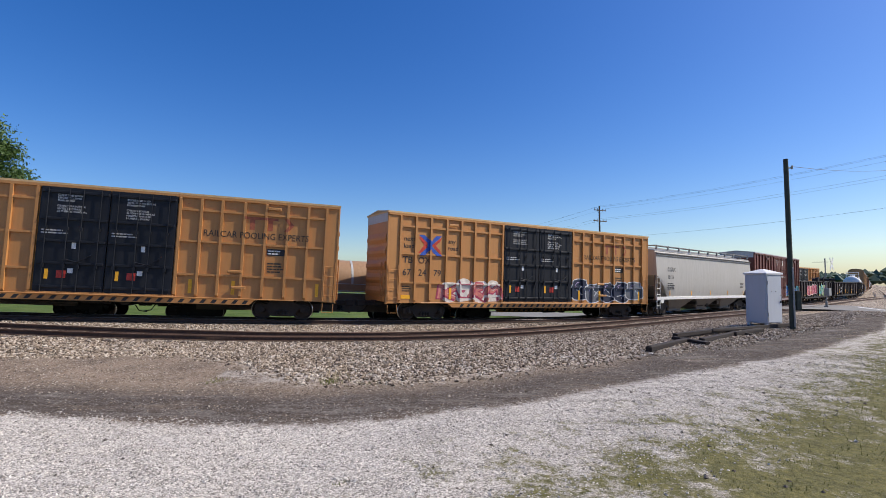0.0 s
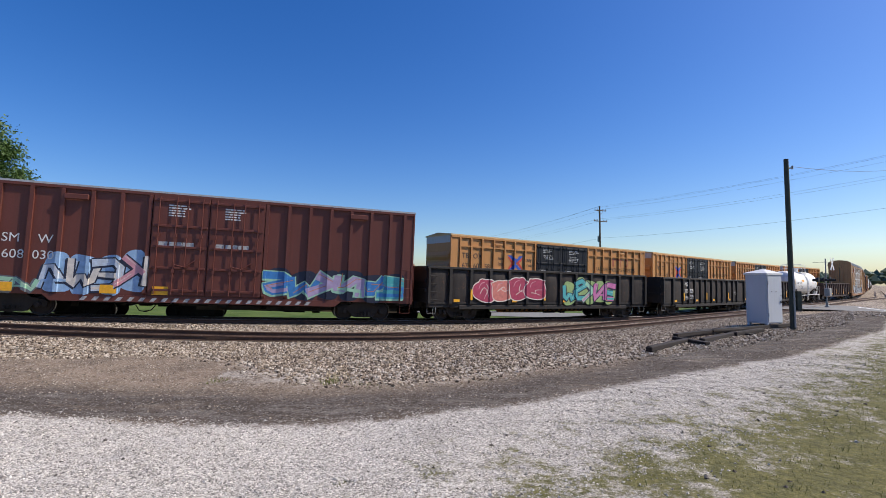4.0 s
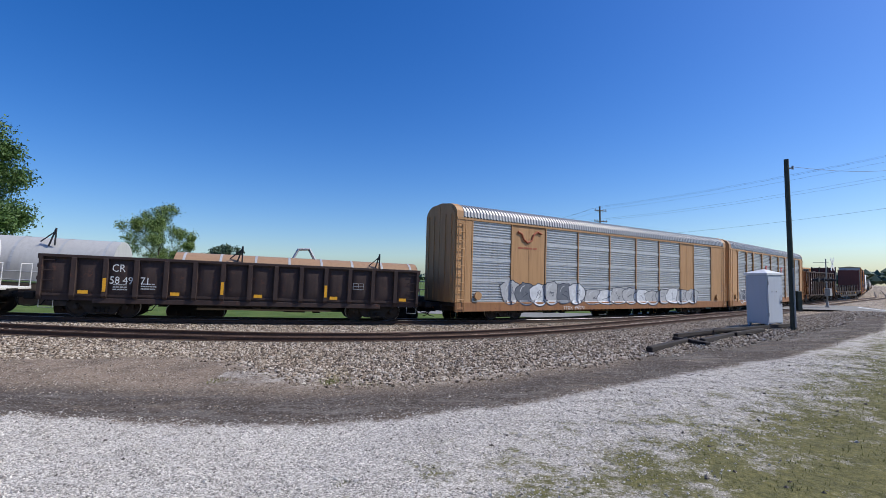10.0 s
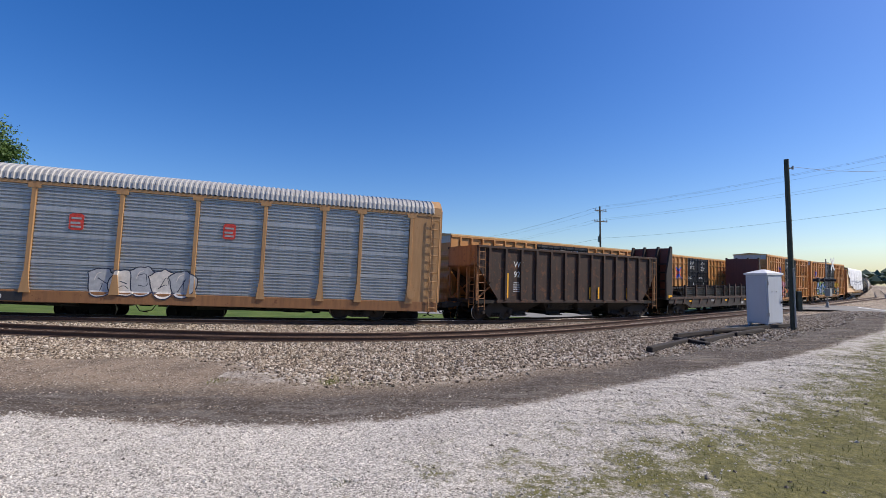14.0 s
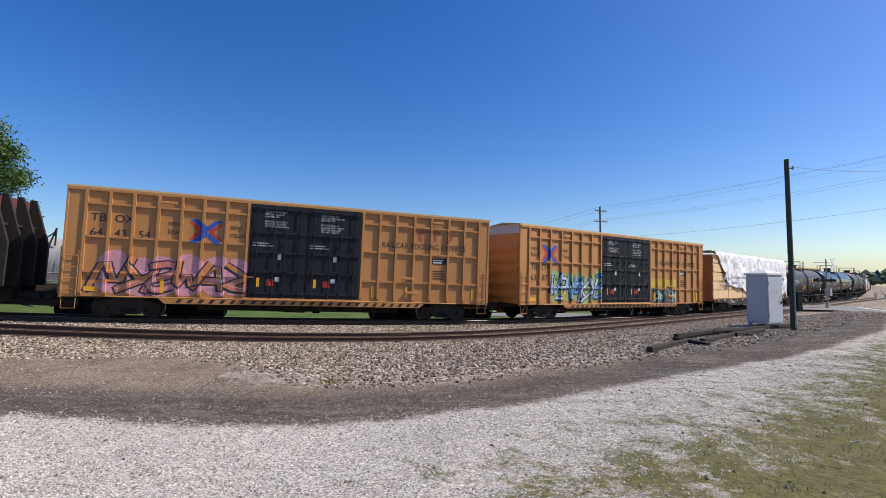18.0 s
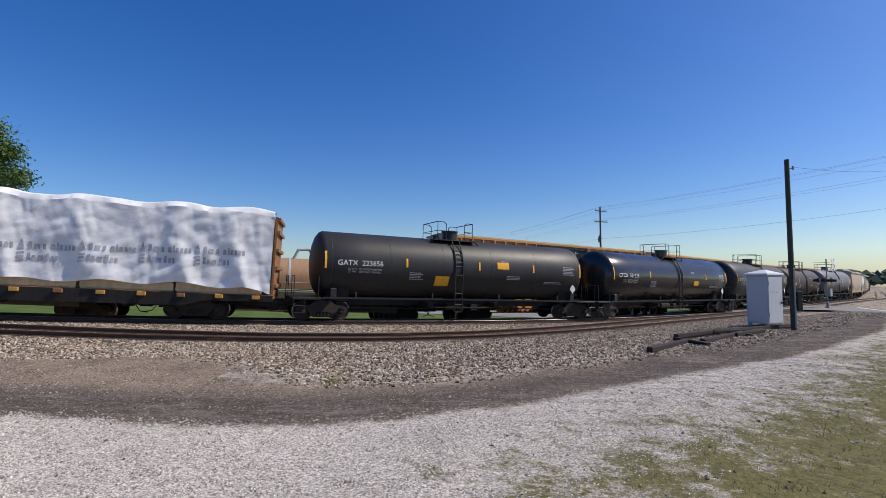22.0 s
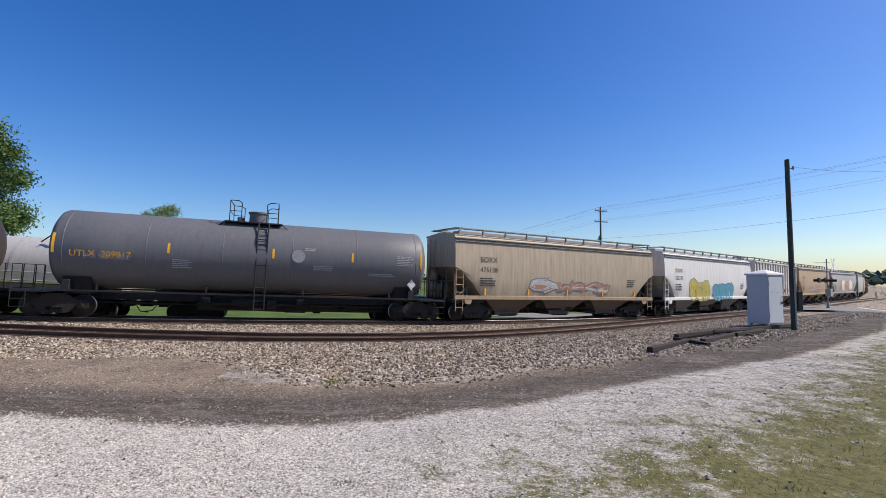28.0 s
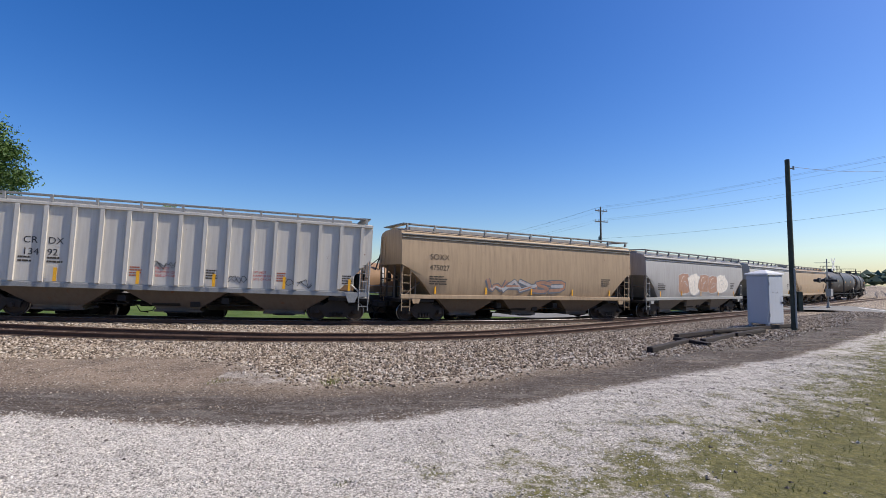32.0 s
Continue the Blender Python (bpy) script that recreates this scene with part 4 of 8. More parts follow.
# ================= paint that follows ribs and curves =================
def drape(form_or_mesh, face_y, ribs=(), belts=(), cuts=()):
    """Lays a flat drawing (x across, z up, y the layer) on a ribbed side. face_y(x, z, x_rib, z_rib) gives the side's own y."""
    bm = bmesh.new()
    if isinstance(form_or_mesh, Form):
        vs = [bm.verts.new(p) for p in form_or_mesh.v]
        for q in form_or_mesh.f:
            bm.faces.new([vs[i] for i in q])
    else:
        bm.from_mesh(form_or_mesh)
    if not bm.verts:
        return bm
    lo = [min(v.co[i] for v in bm.verts) for i in range(3)]
    hi = [max(v.co[i] for v in bm.verts) for i in range(3)]

    def cut(axis, at):
        if lo[axis] < at < hi[axis]:
            co, no = [0, 0, 0], [0, 0, 0]
            co[axis], no[axis] = at, 1
            bmesh.ops.bisect_plane(bm, geom=bm.verts[:] + bm.edges[:] + bm.faces[:], plane_co=co, plane_no=no, dist=1e-5)

    for a, b in ribs:
        for at in (a - 0.006, a, b, b + 0.006):
            cut(0, at)
    for a, b in belts:
        for at in (a - 0.006, a, b, b + 0.006):
            cut(2, at)
    for axis, at in cuts:
        cut(axis, at)
    for v in bm.verts:
        x, z = v.co.x, v.co.z
        on_x = any(a - 0.001 <= x <= b + 0.001 for a, b in ribs)
        on_z = any(a - 0.001 <= z <= b + 0.001 for a, b in belts)
        v.co.y = face_y(x, z, on_x, on_z) + v.co.y
    return bm


def draped(name, form, material, parent, face_y, ribs=(), belts=(), cuts=(), label=""):
    bm = drape(form, face_y, ribs, belts, cuts)
    me = bpy.data.meshes.new(name)
    bm.to_mesh(me)
    bm.free()
    me.materials.append(material)
    ob = new(name, me)
    ob.parent = parent
    return tagged(ob, label)


def write(text, x, z, size, material, parent, face_y, ribs=(), belts=(), wide=1.0, name="lettering", cuts=()):
    """Letters painted over the ribs of a side."""
    c = bpy.data.curves.new("letters", "FONT")
    c.body, c.size, c.resolution_u = text, size, 3
    o = bpy.data.objects.new("letters", c)
    scene.collection.objects.link(o)
    me = bpy.data.meshes.new_from_object(o.evaluated_get(bpy.context.evaluated_depsgraph_get()))
    bpy.data.objects.remove(o)
    me.transform(pose(x, -0.005, z, 90) @ Matrix.Diagonal((wide, 1, 1, 1)))
    bm = drape(me, face_y, ribs, belts, cuts)
    bm.to_mesh(me)
    bm.free()
    me.materials.clear()
    me.materials.append(material)
    ob = new(name, me)
    ob.parent = parent
    return ob


def ribbon(form, pts, widths, y):
    """A painted stroke of changing width."""
    i = len(form.v)
    for j, p in enumerate(pts):
        a, b = Vector(pts[max(j - 1, 0)]), Vector(pts[min(j + 1, len(pts) - 1)])
        d = (b - a).normalized()
        n = Vector((-d.y, d.x)) * widths[j] / 2
        form.v += [(p[0] - n.x, y - 0.0001 * j, p[1] - n.y), (p[0] + n.x, y - 0.0001 * j, p[1] + n.y)]
    for j in range(len(pts) - 1):
        form.face((i + 2 * j, i + 2 * j + 1, i + 2 * j + 3, i + 2 * j + 2))


def rounded(pts, times=2):
    """Cuts a line's corners until it bends softly."""
    for _ in range(times):
        out = [pts[0]]
        for a, b in zip(pts[:-1], pts[1:]):
            out += [(a[0] * 0.75 + b[0] * 0.25, a[1] * 0.75 + b[1] * 0.25), (a[0] * 0.25 + b[0] * 0.75, a[1] * 0.25 + b[1] * 0.75)]
        pts = out + [pts[-1]]
    return pts


def blob(form, cx, cz, rx, rz, y, r, n=24, square=1.0, spike=0.0, grow=0.0):
    """A rounded patch of paint with an uneven rim."""
    i = len(form.v)
    form.v.append((cx, y, cz))
    for k in range(n):
        a = 2 * math.pi * k / n
        c, s = math.cos(a), math.sin(a)
        u, w = math.copysign(abs(c) ** square, c), math.copysign(abs(s) ** square, s)
        out = 1 + 0.08 * math.sin(3 * a + r) + (spike * max(0, math.sin(5 * a + r)) ** 3 if s > 0.3 else 0)
        form.v.append((cx + (rx * out + grow) * u, y, cz + (rz * out + grow) * w))
    for k in range(n):
        form.face((i, i + 1 + (k + 1) % n, i + 1 + k))


# bones of abstract sprayed shapes, in a unit square
GLYPHS = [[[(0, 0), (0.05, 1)], [(0.05, 0.45), (0.9, 1)], [(0.3, 0.6), (1, 0)]],
          [[(0.95, 0.85), (0.4, 1), (0.05, 0.75), (0.9, 0.35), (0.6, 0.02), (0, 0.1)]],
          [[(0, 0), (0.45, 1), (0.95, 0)], [(0.2, 0.35), (0.8, 0.35)]],
          [[(0.05, 0), (0.05, 1), (0.85, 0.85), (0.15, 0.5), (1, 0)]],
          [[(0.95, 0.95), (0.05, 0.9), (0.1, 0), (1, 0.08)], [(0.1, 0.5), (0.8, 0.52)]],
          [[(0, 0), (0.08, 1), (0.85, 0), (0.95, 1)]],
          [[(0, 1), (0.2, 0.05), (0.55, 0.6), (0.8, 0), (1, 1)]]]


def graffiti(parent, face_y, x0, x1, z0, z1, count, fills, outline, shine, cloud=None, ribs=(), belts=(), seed=1, fat=0.30, rim=0.055, label="sprayed graffiti shapes", slant=0.12, style="wild"):
    """Sprayed abstract shapes: cloud behind, dark outline, fills, and thin highlights, each a part."""
    r = random.Random(seed)
    cut_all = [(0, x0 + (x1 - x0) * k / 10) for k in range(11)] + [(2, z0 + (z1 - z0) * k / 4) for k in range(5)]
    pieces = []
    order = list(range(len(GLYPHS)))
    r.shuffle(order)
    w, h = (x1 - x0) / count, z1 - z0
    for k in range(count):
        cx, lift, tall = x0 + (k + 0.5) * w, r.uniform(0, 0.12) * h, r.uniform(0.8, 0.95) * h
        cz = z0 + lift + tall / 2
        d = -0.004 - 0.0024 * (k % 4)
        back, out, lit, gl = Form(), Form(), [Form() for _ in fills], Form()
        pieces.append((back, out, lit, gl))
        fill = lit[k % len(fills)]
        if cloud and style == "wild":
            blob(back, cx + slant * w * 0.2, cz, w * 0.6, tall * 0.56, -0.0015 - 0.0005 * (k % 3), r.uniform(0, 6), 24, 0.7)
        if style == "wild":
            t = min(w, tall) * fat * 0.88
            turn, tip = r.random() < 0.65, r.random() < 0.5
            bones = [[(1 - u if turn else u, 1 - v if tip else v) for u, v in bone] for bone in GLYPHS[order[k % len(order)]]]
            for q, bone in enumerate(bones):
                p = [(cx + w * 0.6 * (2 * u - 1) + slant * tall * (v - 0.5) + r.uniform(-0.04, 0.04) * w, z0 + lift + t * 0.6 + (tall - t * 1.2) * v + r.uniform(-0.04, 0.04) * tall) for u, v in bone]
                a, b = Vector(p[-2]), Vector(p[-1])
                p[-1] = tuple(b + (b - a).normalized() * t * r.uniform(0.0, 0.5))
                p = rounded(p, 1) if len(p) > 2 and r.random() < 0.6 else [tuple(Vector(e0).lerp(Vector(e1), h / 3)) for e0, e1 in zip(p[:-1], p[1:]) for h in range(3)] + [p[-1]]
                taper = r.choice((0.7, 1.0, 1.35))
                wide = [t * (1 + (taper - 1) * (h / (len(p) - 1)) ** 2) for h in range(len(p))]
                ribbon(out, [(u - rim * 0.9, v - rim * 0.9) for u, v in p], [s + rim * 1.6 for s in wide], d)
                ribbon(out, p, [s + rim * 2 for s in wide], d - 0.0004)
                ribbon(fill if q else r.choice(lit), p, wide, d - 0.0028 - 0.0003 * q)
                m = len(p) // 2
                low = [(u + t * 0.1, v) for u, v in p if v < cz]
                if len(low) > 2 and len(lit) > 1:
                    ribbon(r.choice(lit), low, [t * 0.5] * len(low), d - 0.005)
                ribbon(gl, [(u + t * 0.22, v + t * 0.16) for u, v in p[m // 2:m + 2]], [t * 0.09] * (m + 2 - m // 2), d - 0.0066)
        else:
            lean = -0.25 * w if style == "comb" else r.uniform(-0.1, 0.1) * w
            rx, ph = w * (0.9 if style == "comb" else 0.66), 0.9 if style == "comb" else r.uniform(0, 6)
            e = -0.003 - 0.003 * (count - k if style == "comb" else k)
            blob(out, cx + lean * 0.2, cz, rx, tall * 0.47, e, ph, 32, 0.88, 0.2, rim)
            blob(fill, cx + lean * 0.2, cz, rx, tall * 0.47, e - 0.0012, ph, 32, 0.88, 0.2)
            for q in range(2):
                p = rounded([(cx + rx * r.uniform(-0.5, 0.1), cz + tall * r.uniform(-0.3, 0.3)), (cx + rx * r.uniform(-0.1, 0.5), cz + tall * r.uniform(-0.2, 0.35)), (cx + rx * r.uniform(-0.2, 0.6), cz + tall * r.uniform(-0.35, 0.1))])
                ribbon(out, p, [rim * 0.8 * (1 - 0.6 * j / len(p)) for j in range(len(p))], e - 0.0022)
            p = rounded([(cx - rx * 0.55, cz + tall * 0.1), (cx - rx * 0.4, cz + tall * 0.32), (cx - rx * 0.05, cz + tall * 0.38)])
            ribbon(gl, p, [rim * 0.7] * len(p), e - 0.0024)
    for k, (back, out, lit, gl) in enumerate(pieces):
        for name, form, material in [("graffiti_cloud", back, cloud), ("graffiti_outline", out, outline)] + [("graffiti_fill", f, m) for f, m in zip(lit, fills)] + [("graffiti_highlight", gl, shine)]:
            if form.f and material:
                draped(name, form, material, parent, face_y, ribs, belts, cut_all, label if name == "graffiti_outline" and not k else "")


# the sides on which paint lies
def boxcar_face(x, z, on_x, on_z):
    return -1.548 if on_x else (-1.528 if on_z else -1.4425)


def brown_face(x, z, on_x, on_z):
    return -1.543 if on_x else -1.4425


def gondola_face(x, z, on_x, on_z):
    return -1.603 if on_x else -1.56


def rack_face(x, z, on_x, on_z):
    if z < 1.0:
        return -1.506
    return -1.536 if on_x else -1.444


def hopper_face(x, z, on_x, on_z):
    return -float(np.interp(z, [1.0, 1.36, 1.37, 1.6, 2.3, 3.0, 3.7, 4.1], [1.536, 1.536, 1.50, 1.503, 1.538, 1.538, 1.503, 1.443])) - 0.002


Y_POSTS = [-8.62, -7.79, -6.95, -6.04, -5.16, -4.32, -3.41, -2.53, 2.62, 3.45, 4.27, 5.2, 6.09, 7.02, 7.91, 8.72]
Y_BELTS = [(z - 0.045, z + 0.045) for z in (4.72, 3.36, 1.92)]
B_POSTS = [-8.6, -7.55, -6.5, -5.45, -4.4, -3.35, -2.3, 2.4, 3.35, 4.3, 5.25, 6.2, 7.15, 8.1, 8.8]


def y_ribs(k):
    return [(x * k - 0.055, x * k + 0.055) for x in Y_POSTS]

# ================= parts that all railway cars share =================
def letters(text, x, z, size, y, material, parent, name="lettering", wide=1.0, label=""):
    """Painted letters on a side that faces the yard."""
    key = ("text", text, round(size, 3), round(wide, 3), round(x, 3), round(z, 3), round(y, 3))
    if key not in KEPT:
        c = bpy.data.curves.new("letters", "FONT")
        c.body, c.size, c.resolution_u = text, size, 3
        c.space_line = 1.05
        o = bpy.data.objects.new("letters", c)
        scene.collection.objects.link(o)
        me = bpy.data.meshes.new_from_object(o.evaluated_get(bpy.context.evaluated_depsgraph_get()))
        bpy.data.objects.remove(o)
        m = pose(x, y, z, 90) @ Matrix.Diagonal((wide, 1, 1, 1))
        me.transform(m)
        me.materials.clear()
        me.materials.append(None)
        KEPT[key] = me
    ob = dressed(new(name, KEPT[key]), material)
    ob.parent = parent
    return tagged(ob, label)


def bars(parent, x, z, w, h, n, y, material, seed=1, name="data_stencil"):
    """Small print that cannot be read, as rows of bars."""
    r = random.Random(seed)
    f = Form()
    step = h / n
    for i in range(n):
        q, end = x, x + w * r.uniform(0.7, 1.0)
        while q < end - 0.02:
            l = min(r.uniform(0.1, 0.3) * w, end - q)
            f.box(q, q + l * 0.85, y - 0.004, y, z + h - (i + 0.72) * step, z + h - (i + 0.22) * step)
            q += l
    return tagged(part(name, f, material, parent), kind="stuff")


def plate(parent, x0, x1, z0, z1, y, material, name="placard", label=""):
    return part(name, Form().box(x0, x1, y - 0.008, y, z0, z1), material, parent, label)


def wheel_form():
    f = Form()
    n = 24
    prof = [(0.0, 0.10), (0.12, 0.10), (0.16, 0.06), (0.36, 0.035), (0.40, 0.065), (0.452, 0.065), (0.460, 0.02), (0.462, -0.03), (0.487, -0.045), (0.487, -0.068), (0.40, -0.068), (0.36, -0.03), (0.14, -0.04), (0.0, -0.05)]
    rings = [[(r * math.cos(6.2832 * i / n), -y, r * math.sin(6.2832 * i / n)) for i in range(n)] for r, y in prof[1:-1]]
    f.loft(rings)
    f.k = [1 if i // n in (5, 6) else 0 for i in range(len(f.f))]
    return f


def sideframe_form():
    poly = [(-1.16, 0.36), (-1.2, 0.6), (-1.0, 0.68), (-0.62, 0.74), (-0.42, 0.9), (0.42, 0.9), (0.62, 0.74), (1.0, 0.68), (1.2, 0.6), (1.16, 0.36), (0.98, 0.34), (0.74, 0.5), (0.5, 0.2), (0.36, 0.16), (-0.36, 0.16), (-0.5, 0.2), (-0.74, 0.5), (-0.98, 0.34)]
    f = Form().prism(poly[::-1], -0.07, 0.07)
    f.prism([(-0.36, 0.88), (-0.36, 0.95), (0.36, 0.95), (0.36, 0.88)][::-1], -0.1, 0.1)
    return f


def bogie(car, x, key="bogie"):
    b = part("bogie", lambda: Form().box(-0.2, 0.2, -0.98, 0.98, 0.42, 0.7, 0.03).box(-0.16, 0.16, -0.3, 0.3, 0.68, 0.84)
             .cyl((-0.88, -0.7, 0.46), (-0.88, 0.7, 0.46), 0.085, n=10).cyl((0.88, -0.7, 0.46), (0.88, 0.7, 0.46), 0.085, n=10), M["bogie"], car, key="bolster", m=pose(x, 0, 0))
    for y in (-1, 1):
        part("side_frame", sideframe_form, M["bogie"], b, key="sideframe", m=pose(0, y * 1.02, 0))
        part("springs", lambda: sum_springs(), M["bogie"], b, key="springs", m=pose(0, y * 1.02, 0))
        for wx in (-0.88, 0.88):
            part("wheel", wheel_form, (M["wheel"], M["tread"]), b, key="wheel", m=pose(wx, y * 0.76, 0.46, 0, 0, 0 if y < 0 else 180), soft=True)
            part("bearing", lambda: Form().cyl((0, 0.0, 0), (0, -0.12, 0), 0.12, n=12).cyl((0, -0.12, 0), (0, -0.17, 0), 0.085, n=10), M["bogie"], b, key="bearing", m=pose(wx, y * 1.06, 0.46, 0, 0, 0 if y < 0 else 180))
    return b


def sum_springs():
    f = Form()
    for x in (-0.24, -0.08, 0.08, 0.24):
        for z in np.arange(0.24, 0.44, 0.05):
            f.cyl((x, -0.1, float(z)), (x, -0.1, float(z) + 0.025), 0.07, n=8)
    return f


def gear(car, half, bogies, sill=(0.72, 0.98), width=0.55):
    """Centre sill, couplers, hoses, brake gear and two bogies."""
    part("centre_sill", lambda: Form().box(-half - 0.1, half + 0.1, -width / 2, width / 2, sill[0], sill[1]), M["under"], car, key=("sill", half, sill, width))
    for e in (-1, 1):
        def hook():
            f = Form().box(half, half + 0.62, -0.1, 0.1, 0.72, 0.92, 0.02).box(half + 0.6, half + 0.98, -0.17, 0.17, 0.66, 0.98, 0.04)
            f.tube([(half + 0.3, -0.25, 0.7), (half + 0.5, -0.3, 0.42), (half + 0.85, -0.2, 0.36)], 0.025)
            f.tube([(half + 0.1, -1.3, 0.95), (half + 0.12, -0.6, 0.8), (half + 0.5, -0.15, 0.95)], 0.014)
            return f
        part("coupler", hook, M["under"], car, key=("coupler", half), m=pose(0, 0, 0, 0, 0, 0 if e > 0 else 180))
        bogie(car, e * bogies)
    part("brake_gear", lambda: Form().cyl((-1.0, -0.75, 0.7), (0.1, -0.75, 0.7), 0.2, n=12).box(0.5, 0.9, -1.0, -0.65, 0.5, 0.85, 0.02)
         .tube([(-bogies + 1, -0.5, 0.6), (-0.9, -0.6, 0.55), (1.0, -0.7, 0.6), (bogies - 1, -0.5, 0.6)], 0.03)
         .box(-2.2, -1.9, -1.3, 1.3, 0.7, 0.95).box(1.8, 2.1, -1.3, 1.3, 0.7, 0.95), M["under"], car, key=("brake", bogies))


def ladder_form(x0, x1, y, z0, z1, n, r=0.014):
    f = Form()
    f.tube([(x0, y, z0), (x0, y, z1)], r * 1.3).tube([(x1, y, z0), (x1, y, z1)], r * 1.3)
    for i in range(n):
        z = z0 + (z1 - z0) * (i + 0.5) / n
        f.tube([(x0, y, z), (x1, y, z)], r)
    return f


def cross_ladder(x, y0, y1, z0, z1, n, r=0.014):
    f = Form()
    f.tube([(x, y0, z0), (x, y0, z1)], r * 1.3).tube([(x, y1, z0), (x, y1, z1)], r * 1.3)
    for i in range(n):
        z = z0 + (z1 - z0) * (i + 0.5) / n
        f.tube([(x, y0, z), (x, y1, z)], r)
    return f


# ================= boxcars =================
def end_wall(hl, e, y, z0, z1, ribs):
    """A corrugated end: broad pressed ribs across it."""
    h = (z1 - z0 - 0.7) / ribs
    prof = [(e * hl, 0.06), (e * (hl + 0.07), h * 0.35), (e * (hl + 0.07), h * 0.55), (e * hl, h * 0.86)]
    return [z0 + 0.15 + i * h for i in range(ribs)], Form().prism(prof if e < 0 else prof[::-1], -y + 0.12, y - 0.12)


def plug_door(car, x0, x1, material, tag, marks, k):
    y = -1.53
    d = part("door", lambda: Form().box(x0, x1, y, -1.42, 1.0, 5.26, 0.015), material, car, "black steel plug door" if marks else "", key=("door", tag, x0, k))
    for q, z in enumerate((1.2, 2.15, 3.05, 3.95, 5.05)):
        part("door_rail", lambda: Form().box(x0 + 0.04, x1 - 0.04, y - 0.06, y, z - 0.05, z + 0.05, 0.01), material, d, key=("drail", tag, x0, q, k))
    w = x1 - x0
    for q, fx in enumerate((0.12, 0.42, 0.62, 0.88)):
        xx = x0 + w * fx
        part("lock_rod", lambda: Form().cyl((xx, y - 0.085, 1.02), (xx, y - 0.085, 5.2), 0.022, n=6).box(xx - 0.05, xx + 0.05, y - 0.11, y - 0.04, 1.95, 2.1).box(xx - 0.05, xx + 0.05, y - 0.11, y - 0.04, 3.5, 3.62), material, d, key=("rod", tag, x0, q, k))
    part("door_handle", lambda: Form().tube([(x0 + w * 0.44, y - 0.1, 2.3), (x0 + w * 0.62, y - 0.15, 2.2), (x0 + w * 0.8, y - 0.12, 2.5)], 0.025), material, d, key=("dh", tag, x0, k))
    if marks:
        notice = "CLOSE THIS DOOR\nBEFORE CLOSING\nMAIN DOOR\n\nCIERRE ESTA PUERTA\nANTES DE CERRAR\nLA PUERTA PRINCIPAL" if x0 < 0 else "CLOSE AND LOCK\nBOTH DOORS BEFORE\nMOVING CAR\n\nCIERRE Y PONGA\nEL SEGURO EN AMBAS\nPUERTAS ANTES DE\nMOVER EL CARRO"
        letters(notice, x0 + w * 0.24, 4.88, 0.105, y - 0.006, M["white"], d)
        bars(d, x0 + w * 0.05, 3.3, w * 0.4, 0.22, 2, y - 0.002, M["dimwhite"], 4)
        plate(d, x0 + w * 0.5, x0 + w * 0.56, 2.75, 3.0, y - 0.004, M["white"])
        plate(d, x0 + w * 0.32, x0 + w * 0.45, 1.55, 1.85, y - 0.004, M["red"])
        plate(d, x0 + w * 0.47, x0 + w * 0.55, 1.75, 1.95, y - 0.004, M["white"])
        plate(d, x0 + w * 0.15, x0 + w * 0.2, 1.5, 1.9, y - 0.004, M["reflector"])
    return d


def boxcar_shell(car, hl, k, side, roof, tag, ribs=5):
    y = 1.44
    part("side_wall", lambda: Form().box(-hl + 0.02, hl - 0.02, -y, -y + 0.1, 0.9, 5.36), side, car, key=("wall", tag, k))
    part("side_wall", lambda: Form().box(-hl + 0.02, hl - 0.02, y - 0.1, y, 0.9, 5.36), side, car, key=("wall2", tag, k))
    part("floor", lambda: Form().box(-hl + 0.1, hl - 0.1, -1.34, 1.34, 0.98, 1.12), M["under"], car, key=("floor", tag, k))
    for e in (-1, 1):
        w = part("end_wall", lambda: Form().box(e * (hl - 0.1), e * hl, -1.44, 1.44, 0.95, 5.0), side, car, key=("end", tag, k, e))
        heights, rib = end_wall(hl, e, 1.44, 0.95, 5.0, ribs)
        for z in heights:
            part("end_rib", rib, side, w, key=("endrib", tag, k, e), m=pose(0, 0, z))
        part("end_panel", lambda: Form().box(e * (hl - 0.1), e * (hl + 0.012), -1.46, 1.46, 4.9, 5.38, 0.01), M["galv"], car, "pale galvanised panel above the end", key=("endp", tag, k, e))
        part("corner_post", lambda: Form().box(e * (hl - 0.05), e * (hl + 0.03), -1.5, -1.4, 0.85, 5.4, 0.01).box(e * (hl - 0.62), e * hl, -1.475, -1.44, 0.88, 5.38, 0.008), side, car, key=("corner", tag, k, e))
        part("end_ladder", lambda: cross_ladder(e * (hl + 0.1), -1.35, -0.95, 1.0, 2.9, 5), side, car, key=("eladder", tag, k, e))
        x = e * (hl - 0.32)
        part("side_ladder", lambda: ladder_form(x - 0.24, x + 0.24, -1.54, 0.95, 2.75, 4), side, car, key=("sladder", tag, k, e))
        part("step", lambda: Form().tube([(x - 0.24, -1.5, 0.82), (x - 0.24, -1.5, 0.42), (x + 0.24, -1.5, 0.42), (x + 0.24, -1.5, 0.82)], 0.016), side, car, key=("step", tag, k, e))
    def roof_form():
        f = Form().prism_x([(-1.53, 5.34), (-1.53, 5.42), (0, 5.53), (1.53, 5.42), (1.53, 5.34)][::-1], -hl - 0.05, hl + 0.05)
        n = int(hl * 2 / 1.3)
        for i in range(n + 1):
            xx = -hl + 2 * hl * i / n
            f.prism_x([(-1.5, 5.41), (0, 5.57), (1.5, 5.41)][::-1], xx - 0.05, xx + 0.05)
        return f
    part("roof", roof_form, roof, car, key=("roof", tag, k))


